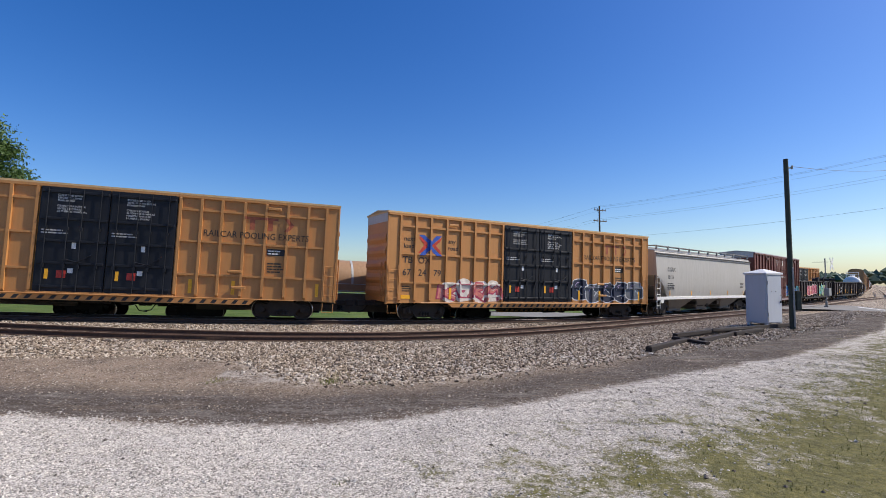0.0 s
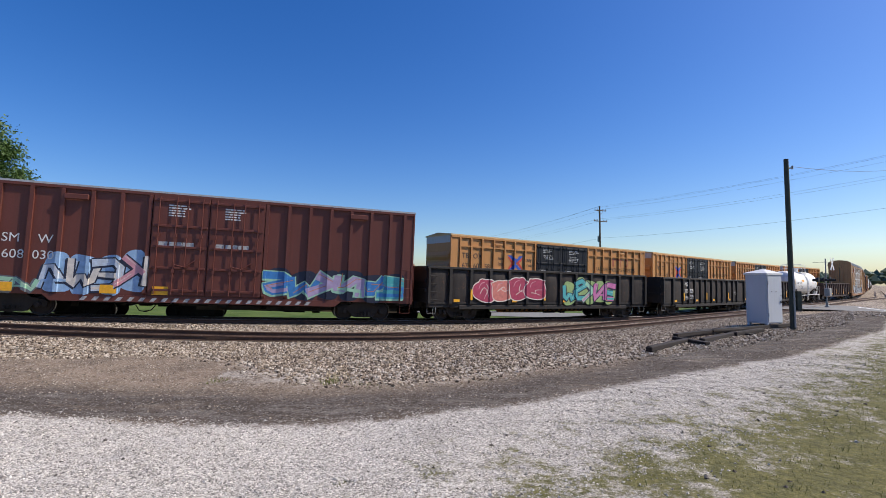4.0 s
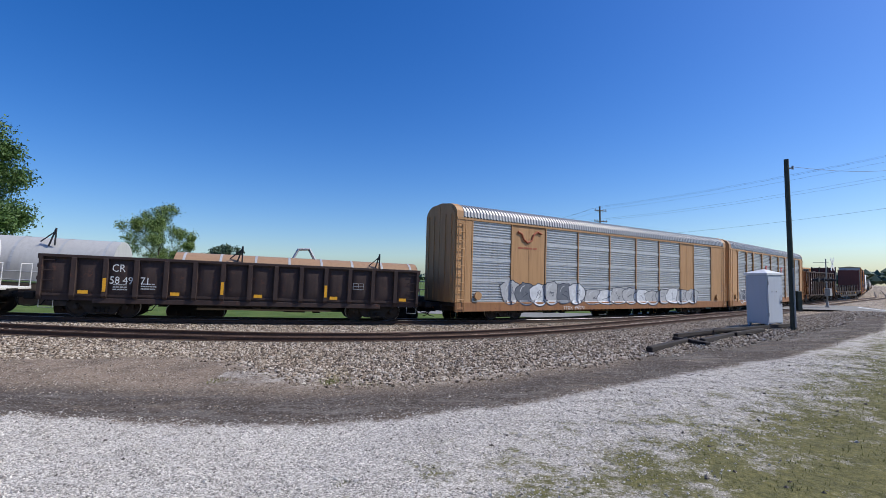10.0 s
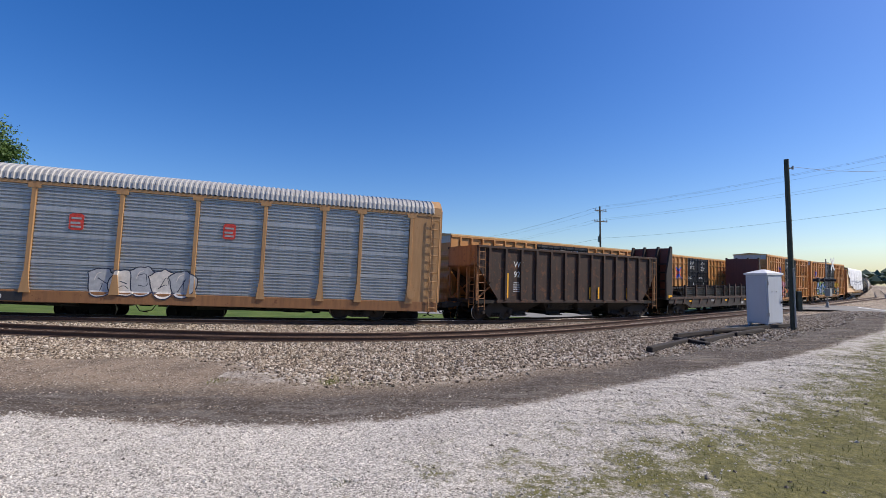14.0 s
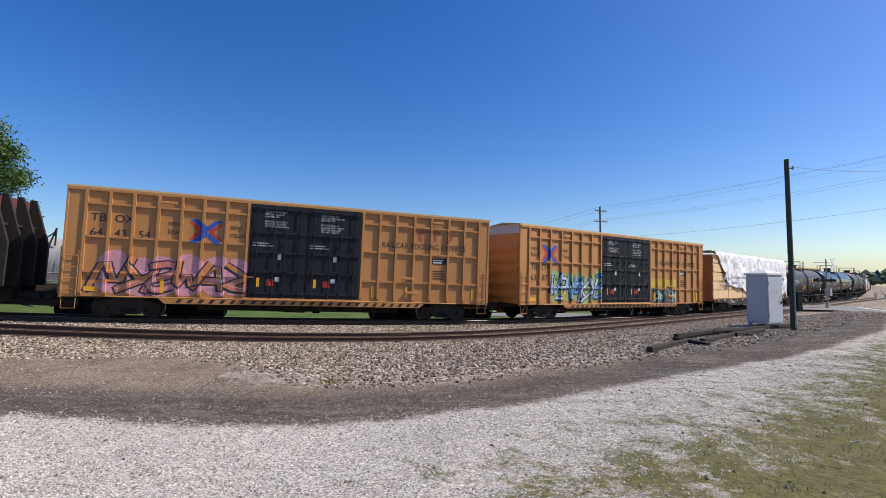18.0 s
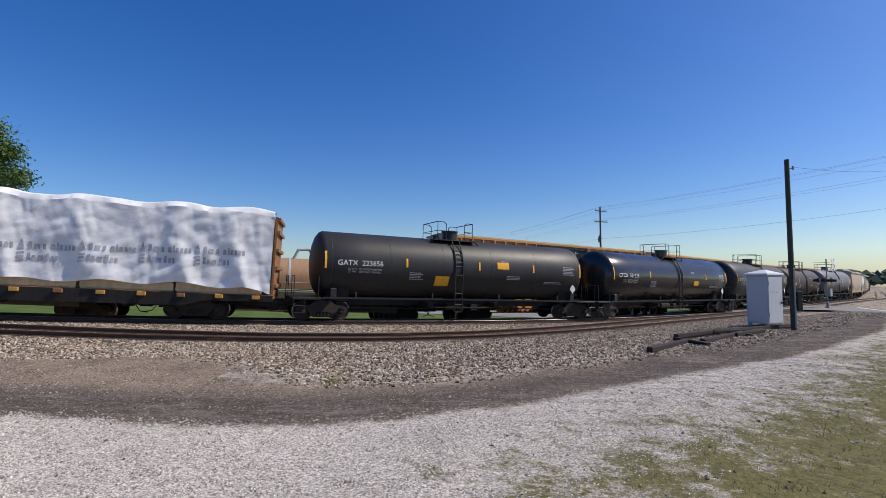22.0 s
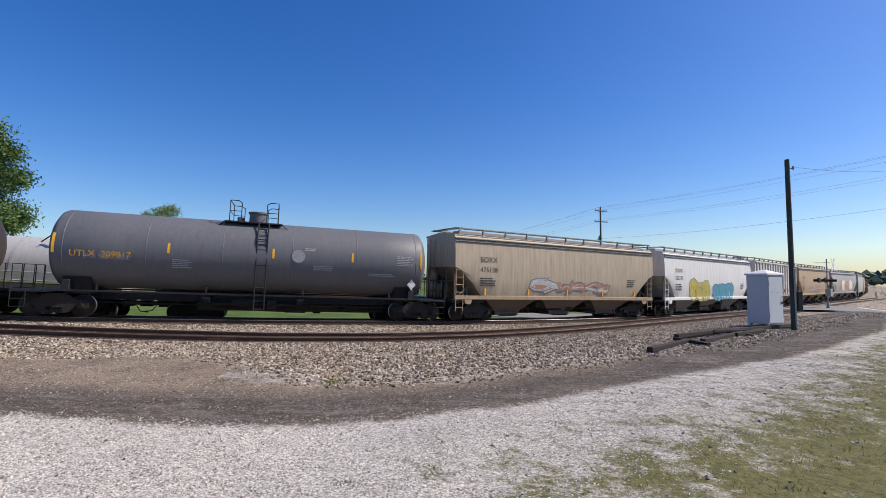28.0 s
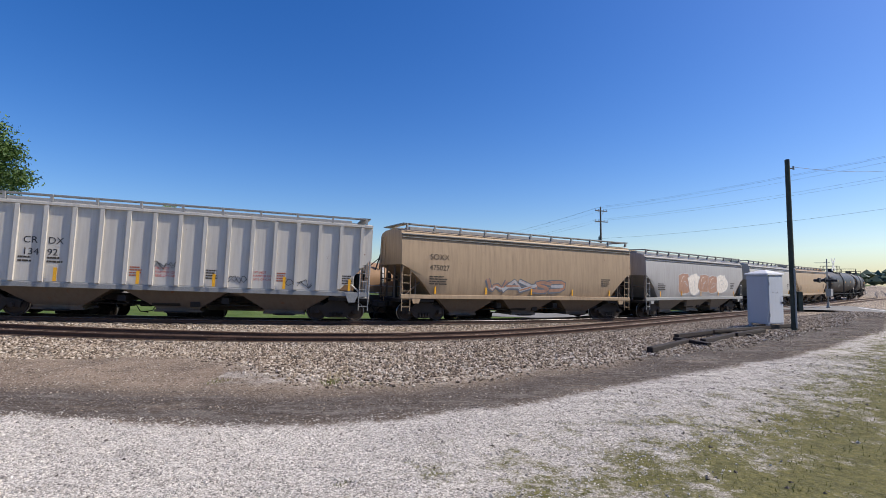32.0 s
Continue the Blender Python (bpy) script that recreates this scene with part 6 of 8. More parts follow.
    p = part("data_frame", Form().box(xs[-4] + 0.15, xs[-4] + 0.65, f - 0.006, f, 1.5, 1.52).box(xs[-4] + 0.15, xs[-4] + 0.65, f - 0.006, f, 1.78, 1.8).box(xs[-4] + 0.15, xs[-4] + 0.17, f - 0.006, f, 1.5, 1.8).box(xs[-4] + 0.63, xs[-4] + 0.65, f - 0.006, f, 1.5, 1.8).box(xs[-4] + 0.39, xs[-4] + 0.41, f - 0.006, f, 1.5, 1.8).box(xs[-4] + 0.15, xs[-4] + 0.65, f - 0.006, f, 1.64, 1.66), M["dimwhite"], car, "white stencilled frame")


def open_hopper(car):
    hl, top = 7.4, 4.05
    side = M["hopper_brown"]
    y = 1.42
    low = 1.05
    for e in (-1, 1):
        part("side_sheet", Form().prism([(-hl + 1.5, low), (hl - 1.5, low), (hl, 2.95), (hl, top), (-hl, top), (-hl, 2.95)], e * y, e * (y + 0.05)), side, car)
        part("top_chord", Form().box(-hl, hl, e * (y - 0.04), e * (y + 0.15), top - 0.13, top, 0.012), side, car)
        # sloping floor at the end, a paler brown than the sides
        sl = Form().prism([(e * hl, 3.0), (e * hl, 2.9), (e * (hl - 3.6), 1.15), (e * (hl - 3.6), 1.3)][::(1 if e > 0 else -1)], -y, y)
        part("slope_sheet", sl, M["rack_brown"], car, "rusty sloping end sheet")
        part("end_sheet", Form().box(e * (hl - 0.06), e * hl, -y, y, 2.9, top), M["rack_brown"], car)
        part("end_platform", Form().box(e * (hl - 1.8), e * hl, -1.4, 1.4, 0.95, 1.12), M["under"], car)
        for yy in (-1.36, -0.45, 0.45, 1.36):
            part("end_post", Form().box(e * (hl - 0.12), e * (hl - 0.02), yy - 0.05, yy + 0.05, 1.1, 3.0), M["rack_brown"], car)
        x = e * (hl - 0.25)
        part("side_ladder", ladder_form(x - 0.2, x + 0.2, -1.56, 0.6, 3.9, 8, 0.016), M["rack_brown"], car)
        part("end_ladder", cross_ladder(e * (hl + 0.06), -1.3, -0.85, 0.7, 3.9, 9, 0.016), M["rack_brown"], car)
        part("end_brace", Form().tube([(e * (hl - 0.1), -1.2, 1.1), (e * (hl - 1.5), -1.2, 2.2)], 0.05).tube([(e * (hl - 0.1), 1.2, 1.1), (e * (hl - 1.5), 1.2, 2.2)], 0.05), M["rack_brown"], car)
    for i in range(13):
        x = -hl + 0.75 + (2 * hl - 1.5) * i / 12
        lo = low if abs(x) < hl - 1.5 else low + (abs(x) - hl + 1.5) * 1.25
        part("side_stake", Form().prism_x([(-y - 0.05, lo), (-y - 0.17, lo + 0.1), (-y - 0.17, top - 0.14), (-y - 0.05, top - 0.08)], x - 0.07, x + 0.07), side, car)
    part("bottom_chord", Form().box(-hl + 1.3, hl - 1.3, -y - 0.12, -y, low - 0.06, low + 0.1, 0.01), side, car)
    discharge_bays(car, hl - 2.0, 4, M["under"], 1.1)
    gear(car, hl, hl - 1.55)
    f = -y - 0.055
    letters("WF", -4.95, 2.95, 0.46, f - 0.005, M["white"], car)
    letters("92", -4.95, 2.4, 0.46, f - 0.005, M["white"], car)
    bars(car, -4.95, 1.55, 0.55, 0.6, 5, f, M["dimwhite"], 51)
    for x in (-5.4, 1.0, 1.75, 4.4):
        plate(car, x - 0.06, x + 0.06, 1.25, 1.95 if x > -5 else 2.6, -y - 0.1, M["reflector"], "reflector")
    heap = Form()
    rr = random.Random(3)
    for i in range(9):
        heap.cyl((rr.uniform(-1.5, 5.5), rr.uniform(-1, 1), top - 0.25), (rr.uniform(-1.5, 5.5), rr.uniform(-1, 1), top + rr.uniform(0, 0.12)), 0.12, n=5)
    part("scrap", heap, M["gon_rust"], car, "bits of rusty scrap in the hopper")


# ================= tank cars =================
def tank_car(car, hl, r, zc, shell, rail, text, number, ink, dome_x=0.0, plat=True, ladder_x=None, gloss=False, stripes=True, yellow=0, sill=True):
    """hl: half the barrel's length."""
    half = hl + 0.95
    n = 32
    def barrel():
        prof = [(-hl, 0.0)]
        head = 0.5
        rings = []
        for a in (8, 25, 42, 58, 74, 90):
            rings.append((-hl + head - head * math.cos(radians(a)), r * math.sin(radians(a))))
        rings += [(-hl + head + (2 * hl - 2 * head) * i / 8, r) for i in range(1, 8)]
        rings += [(hl - head + head * math.cos(radians(a)), r * math.sin(radians(a))) for a in (90, 74, 58, 42, 25, 8)]
        return Form().loft([[(x, q * math.sin(6.2832 * i / n), zc + q * math.cos(6.2832 * i / n)) for i in range(n)] for x, q in rings])
    part("barrel", barrel, shell, car, key=("barrel", hl, r, zc), soft=True)
    def hoops():
        rings = [[(d, q * math.sin(6.2832 * i / n), zc + q * math.cos(6.2832 * i / n)) for i in range(n)] for d, q in ((-0.02, r), (-0.012, r + 0.006), (0.012, r + 0.006), (0.02, r))]
        return Form().loft(rings, caps=False)
    for x in np.linspace(-hl + 0.75, hl - 0.75, 6):
        part("weld_seam", hoops, shell, car, key=("hoops", r, zc), m=pose(float(x), 0, 0))
    for e in (-1, 1):
        part("saddle", lambda: Form().prism_x([(-1.25, zc - r * 0.5), (-1.0, 0.95), (1.0, 0.95), (1.25, zc - r * 0.5), (0.8, zc - r * 0.86), (0, zc - r * 1.0), (-0.8, zc - r * 0.86)], e * (hl - 1.2) - 0.5, e * (hl - 1.2) + 0.5), M["under"], car, key=("saddle", hl, r, zc, e))
        part("end_platform", lambda: Form().box(e * (hl - 0.5), e * half, -1.4, 1.4, 1.0, 1.1, 0.01), rail, car, key=("tplat", hl, e))
        part("end_rail", lambda: Form().tube([(e * (half - 0.05), -1.38, 1.1), (e * (half - 0.05), -1.38, 2.1), (e * (half - 0.05), -0.6, 2.1), (e * (half - 0.05), -0.6, 1.1)], 0.02), rail, car, key=("trail", hl, e))
        part("end_rail", lambda: Form().tube([(e * (half - 0.05), 1.38, 1.1), (e * (half - 0.05), 1.38, 2.1), (e * (half - 0.05), 0.6, 2.1), (e * (half - 0.05), 0.6, 1.1)], 0.02), rail, car, key=("trail2", hl, e))
        part("grab_post", lambda: Form().tube([(e * (hl - 0.2), -1.42, 1.1), (e * (hl - 0.2), -1.42, 2.1)], 0.02), rail, car, key=("trail3", hl, e))
        x = e * (half - 0.3)
        part("step", lambda: Form().tube([(x - 0.25, -1.4, 1.05), (x - 0.25, -1.4, 0.4), (x + 0.25, -1.4, 0.4), (x + 0.25, -1.4, 1.05)], 0.02).tube([(x - 0.25, -1.4, 0.72), (x + 0.25, -1.4, 0.72)], 0.018), rail, car, key=("tstep", hl, e))
        part("jack_bracket", lambda: Form().box(e * (hl - 0.9) - 0.14, e * (hl - 0.9) + 0.14, -1.42, -1.05, 1.1, 1.55, 0.02), rail, car, key=("tjack", hl, e))
    part("side_rail", lambda: Form().box(-hl + 0.4, hl - 0.4, -1.45, -1.37, 1.06, 1.13).box(-hl + 0.4, hl - 0.4, 1.37, 1.45, 1.06, 1.13), rail, car, key=("tside", hl))
    for i, x in enumerate(np.linspace(-hl + 2.0, hl - 2.0, 4)):
        x = float(x)
        part("rail_bracket", lambda: Form().prism([(x - 0.04, 1.1), (x + 0.04, 1.1), (x + 0.04, 1.4), (x - 0.04, 1.4)], -1.42, -1.38), rail, car, key=("tbr", hl, i))
    gear(car, half, hl - 0.5, (0.72, 1.05), 0.6)
    part("bottom_outlet", lambda: Form().cyl((dome_x, 0, zc - r - 0.25), (dome_x, 0, zc - r + 0.1), 0.2, n=12).box(dome_x - 1.8, dome_x + 1.8, -0.5, 0.5, 0.62, 0.7).tube([(dome_x - 1.6, -1.0, 0.65), (dome_x + 2.2, -1.0, 0.65)], 0.03), M["under"], car, key=("outlet", hl, r, dome_x))
    top = zc + r
    if plat:
        p = part("top_platform", lambda: Form().box(dome_x - 1.25, dome_x + 1.25, -1.02, 1.02, top - 0.12, top - 0.06).tube([(dome_x - 1.25, -1.0, top - 0.1), (dome_x - 1.55, -0.9, top - 0.35)], 0.03).tube([(dome_x + 1.25, -1.0, top - 0.1), (dome_x + 1.55, -0.9, top - 0.35)], 0.03), rail, car, key=("tp", hl, r, zc, dome_x))
        part("dome", lambda: Form().cyl((dome_x + 0.15, 0, top - 0.1), (dome_x + 0.15, 0, top + 0.42), 0.42, n=18).cyl((dome_x + 0.15, 0, top + 0.42), (dome_x + 0.15, 0, top + 0.5), 0.47, n=18).cyl((dome_x - 0.65, 0.1, top - 0.05), (dome_x - 0.65, 0.1, top + 0.22), 0.16, n=10), shell if gloss != "w" else M["steelwhite"], p, key=("dome", hl, r, zc, dome_x), soft=True)
        def rails(e):
            f = Form()
            for y in (-1.0, 1.0):
                f.tube([(dome_x + e * 0.55, y, top - 0.06), (dome_x + e * 0.55, y, top + 0.78), (dome_x + e * 0.7, y, top + 0.88), (dome_x + e * 1.05, y, top + 0.88), (dome_x + e * 1.05, y, top - 0.06)], 0.022)
                f.tube([(dome_x + e * 0.55, y, top + 0.4), (dome_x + e * 1.05, y, top + 0.4)], 0.016)
            f.tube([(dome_x + e * 1.05, -1.0, top + 0.88), (dome_x + e * 1.05, 1.0, top + 0.88)], 0.022)
            f.tube([(dome_x + e * 1.05, -1.0, top + 0.4), (dome_x + e * 1.05, 1.0, top + 0.4)], 0.016)
            return f
        for e in (-1, 1):
            part("guard_rail", rails(e), rail, p)
        lx = dome_x if ladder_x is None else ladder_x
        def climb():
            f = Form()
            pts = [(-1.05, top - 0.1)] + [(-(r + 0.06) * math.sin(radians(a)), zc + (r + 0.06) * math.cos(radians(a))) for a in (52, 66, 80, 92)] + [(-r - 0.06, 1.1), (-r - 0.0, 0.45)]
            pts = [(max(y, -1.62), z) for y, z in pts]
            for e in (-0.22, 0.22):
                f.tube([(lx + e, y, z) for y, z in pts], 0.034)
            for i in range(11):
                q = i / 10 * (len(pts) - 1.001)
                a, b = pts[int(q)], pts[int(q) + 1]
                t = q - int(q)
                y, z = a[0] + (b[0] - a[0]) * t, a[1] + (b[1] - a[1]) * t
                f.tube([(lx - 0.22, y, z), (lx + 0.22, y, z)], 0.022)
            return f
        part("ladder", climb, rail, car, key=("tlad", hl, r, zc, lx))

    def on_shell(x0, x1, z0, z1, material, name, label="", lift=0.006):
        """A small flat mark that follows the barrel."""
        f = Form()
        rows = []
        for z in np.linspace(z0, z1, 5):
            y = -math.sqrt(max(r * r - (float(z) - zc) ** 2, 0)) - lift
            rows.append([(x0, y, float(z)), (x1, y, float(z))])
        for i, q in enumerate(rows):
            f.v += q
        for i in range(4):
            f.face((2 * i, 2 * i + 1, 2 * i + 3, 2 * i + 2))
        return part(name, f, material, car, label)

    shell_face = lambda x, z, a, b: -math.sqrt(max(r * r - (z - zc) ** 2, 0.01))
    grey = M["dimwhite"] if ink is not M["black"] else M["ash"]
    if text:
        write(text + "  " + number, -hl + 1.0, zc - (0.35 if ink is M["reflector"] else 0.08), 0.36, ink, car, shell_face, cuts=[(2, zc), (2, zc + 0.1)])
        write("LD LMT  202100 LB  91600 KG\nLT  WT   60900 LB  27600 KG", -hl + 1.5, zc - 0.3, 0.13, grey, car, shell_face)
    def rows(x, z, w, n, step, seed):
        """Small print, as rows of thin bars."""
        rr, f = random.Random(seed), Form()
        for i in range(n):
            q, end = x, x + w * rr.uniform(0.75, 1.0)
            while q < end - 0.03:
                l = min(rr.uniform(0.08, 0.22), end - q)
                j = len(f.v)
                za = z - i * step
                f.v += [(q, -0.004, za), (q + l * 0.85, -0.004, za), (q + l * 0.85, -0.004, za + step * 0.45), (q, -0.004, za + step * 0.45)]
                f.face((j, j + 1, j + 2, j + 3))
                q += l
        tagged(draped("data_stencil", f, grey, car, shell_face), kind="stuff")
    if stripes:
        for i, u in enumerate((-0.945, -0.44, 0.08, 0.52, 0.94)):
            tall = 0.4 if i in (0, 4) else 0.22
            x = u * hl
            on_shell(x - 0.05, x + 0.05, zc + 0.15 - tall, zc + 0.15 + tall, M["reflector"], "reflector")
    rows(hl - 1.75, zc + 0.3, 0.95, 6, 0.085, 1)
    rows(hl * 0.25, zc + 0.45, 0.5, 2, 0.08, 2)
    rows(hl * 0.3, zc - 0.35, 1.1, 3, 0.08, 3)
    rows(-hl * 0.42, zc - 0.35, 0.8, 5, 0.08, 4)
    rows(hl * 0.62, zc - 0.6, 1.3, 2, 0.08, 5)
    if yellow == 1:
        on_shell(-hl * 0.40, -hl * 0.40 + 0.85, zc + 0.12, zc + 0.42, M["reflector"], "placard", "yellow warning placard")
    if yellow == 2:
        on_shell(hl * 0.3, hl * 0.3 + 0.65, zc - 0.55, zc - 0.2, M["reflector"], "placard", "yellow warning placard")
    if yellow == 3:
        on_shell(hl * 0.22, hl * 0.22 + 0.75, zc + 0.05, zc + 0.42, M["reflector"], "placard", "yellow warning placard")
        on_shell(-hl * 0.24, -hl * 0.24 + 0.8, zc - 0.95, zc - 0.45, M["reflector"], "placard", "yellow warning placard")
    # diamond placard by the end
    f = Form()
    f.prism([(hl - 0.9, 1.55), (hl - 0.68, 1.82), (hl - 0.9, 2.09), (hl - 1.12, 1.82)][::-1], -1.46, -1.45)
    part("diamond_placard", f, M["white"], car, "white diamond hazard placard")


# ================= autoracks =================
def autorack(car, slate, posts, frame, end_doors, marks, thin=False, hl=13.45):
    w = 0.045 if thin else 0.08
    y = 1.44
    eave, low = 5.32, 1.0
    for e in (-1, 1):
        part("side_sill", lambda: Form().box(-hl, hl, e * 1.36, e * 1.5, 0.52, low, 0.012), M["rack_brown"], car, key=("asill", e, hl))
        part("top_chord", lambda: Form().box(-hl, hl, e * 1.4, e * 1.5, eave - 0.02, eave + 0.11, 0.012), frame, car, key=("atop", e, hl))
    part("inner_wall", lambda: Form().box(-hl + 0.3, hl - 0.3, -1.36, -1.3, low, eave).box(-hl + 0.3, hl - 0.3, 1.3, 1.44, low, eave), M["slate"], car, key=("ainner", hl))
    part("deck", lambda: Form().box(-hl, hl, -1.36, 1.36, 0.8, 0.98), M["under"], car, key=("adeck", hl))
    # corrugated panels between the posts
    ends = posts
    for i in range(len(ends) - 1):
        a, b = ends[i] + w + 0.015, ends[i + 1] - w - 0.015
        def panel():
            f = Form()
            prof = []
            z = low + 0.04
            while z < eave - 0.06:
                prof += [(-y, z), (-y, z + 0.05), (-y + 0.065, z + 0.07), (-y + 0.065, z + 0.115)]
                z += 0.14
            ring = lambda x: [(x, q, w) for q, w in prof]
            f.loft([ring(b), ring(a)], caps=False, closed=False)
            return f
        if isinstance(slate, list) and slate[i] is M["rack_yellow"]:
            p = part("side_panel", lambda: Form().box(a, b, -y, -y + 0.05, low, eave - 0.04, 0.01).box((a + b) / 2 - 0.02, (a + b) / 2 + 0.02, -y - 0.01, -y, low, eave - 0.06), slate[i], car, "flat yellow panel")
            continue
        p = part("side_panel", panel, slate[i] if isinstance(slate, list) else slate, car, key=("apanel", round(a, 2), round(b, 2)))
        for z in (2.1, 3.2, 4.25):
            part("panel_seam", lambda: Form().box(a, b, -y - 0.012, -y + 0.02, z, z + 0.16), slate[i] if isinstance(slate, list) else slate, p, key=("aseam", round(a, 2), round(b, 2), z))
    for i, x in enumerate(posts):
        if thin:
            part("side_post", lambda: Form().box(x - w, x + w, -1.48, -1.36, low, eave, 0.008), frame, car)
            continue
        part("side_post", lambda: Form().box(x - 0.08, x + 0.08, -1.53, -1.36, low, eave, 0.012).prism([(x - 0.19, low - 0.1), (x + 0.19, low - 0.1), (x + 0.08, low + 0.75), (x - 0.08, low + 0.75)], -1.55, -1.5).box(x - 0.22, x + 0.22, -1.54, -1.5, eave - 0.16, eave), frame, car, key=("apost", round(x, 2)))
    def roof():
        f = Form()
        arc = [(1.5, 5.44), (1.46, 5.72), (1.28, 5.95), (0.95, 6.12), (0.5, 6.2), (0.0, 6.22)]
        arc = arc + [(-q, z) for q, z in arc[-2::-1]]
        rings = []
        x = -hl + 0.35
        while x < hl - 0.35:
            for d, g in ((0.0, 0.0), (0.055, 0.0), (0.085, 0.035), (0.155, 0.035), (0.185, 0.0)):
                rings.append([(x + d, q * (1 + g / 1.5), z + g) for q, z in arc])
            x += 0.215
        return f.loft(rings[::-1], caps=False, closed=False)
    part("roof", roof, M["rack_roof"], car, "pale corrugated metal roof", key=("aroof", hl))
    for e in (-1, 1):
        part("roof_cap", lambda: Form().prism_x([(-1.5, 5.42), (-1.47, 5.76), (-1.28, 6.0), (-0.95, 6.17), (0, 6.27), (0.95, 6.17), (1.28, 6.0), (1.47, 5.76), (1.5, 5.42)][::-1], e * (hl - 0.4), e * (hl + 0.02)), frame, car, key=("acap", e, hl))
        part("end_bay", lambda: Form().box(e * hl, posts[0 if e < 0 else -1] + e * (w + 0.012), -1.47, -1.38, low, eave + 0.02, 0.01), frame, car)
        d = part("end_door", lambda: Form().prism_x([(-1.4, 1.0), (-1.4, 5.6), (-1.1, 5.95), (-0.02, 6.1), (-0.02, 1.0)], e * (hl - 0.02), e * (hl + 0.1)).prism_x([(0.02, 1.0), (0.02, 6.1), (1.1, 5.95), (1.4, 5.6), (1.4, 1.0)], e * (hl - 0.02), e * (hl + 0.1)), end_doors, car, "tall end doors", key=("adoor", e, hl))
        for yy in (-1.1, -0.55, 0.55, 1.1):
            part("door_rib", lambda: Form().box(e * (hl + 0.1), e * (hl + 0.15), yy - 0.06, yy + 0.06, 1.1, 5.6), end_doors, d, key=("adrib", e, yy, hl))
        x = e * (hl - 0.28)
        part("side_ladder", lambda: ladder_form(x - 0.22, x + 0.22, -1.56, 0.5, 5.3, 11, 0.018), frame, car, key=("alad", e, hl))
        part("handbrake", lambda: Form().cyl((e * (hl - 1.4), -1.52, 1.35), (e * (hl - 1.4), -1.6, 1.35), 0.22, n=14), frame, car, key=("ahb", e, hl))
    gear(car, hl, 9.6, (0.5, 0.85), 0.7)
    for x, z in marks:
        emblem = part("emblem", Form().prism([(x - 0.26, z - 0.32), (x - 0.16, z - 0.37), (x + 0.16, z - 0.37), (x + 0.26, z - 0.32), (x + 0.26, z + 0.26), (x + 0.16, z + 0.32), (x - 0.16, z + 0.32), (x - 0.26, z + 0.26)], -y - 0.03, -y - 0.012), M["red"], car, "faded red shield emblem")
        part("emblem_bars", Form().box(x - 0.18, x + 0.18, -y - 0.036, -y - 0.03, z + 0.08, z + 0.16).box(x - 0.2, x + 0.15, -y - 0.036, -y - 0.03, z - 0.12, z - 0.03).box(x - 0.18, x + 0.18, -y - 0.036, -y - 0.03, z - 0.27, z - 0.19), M["ash"], emblem)


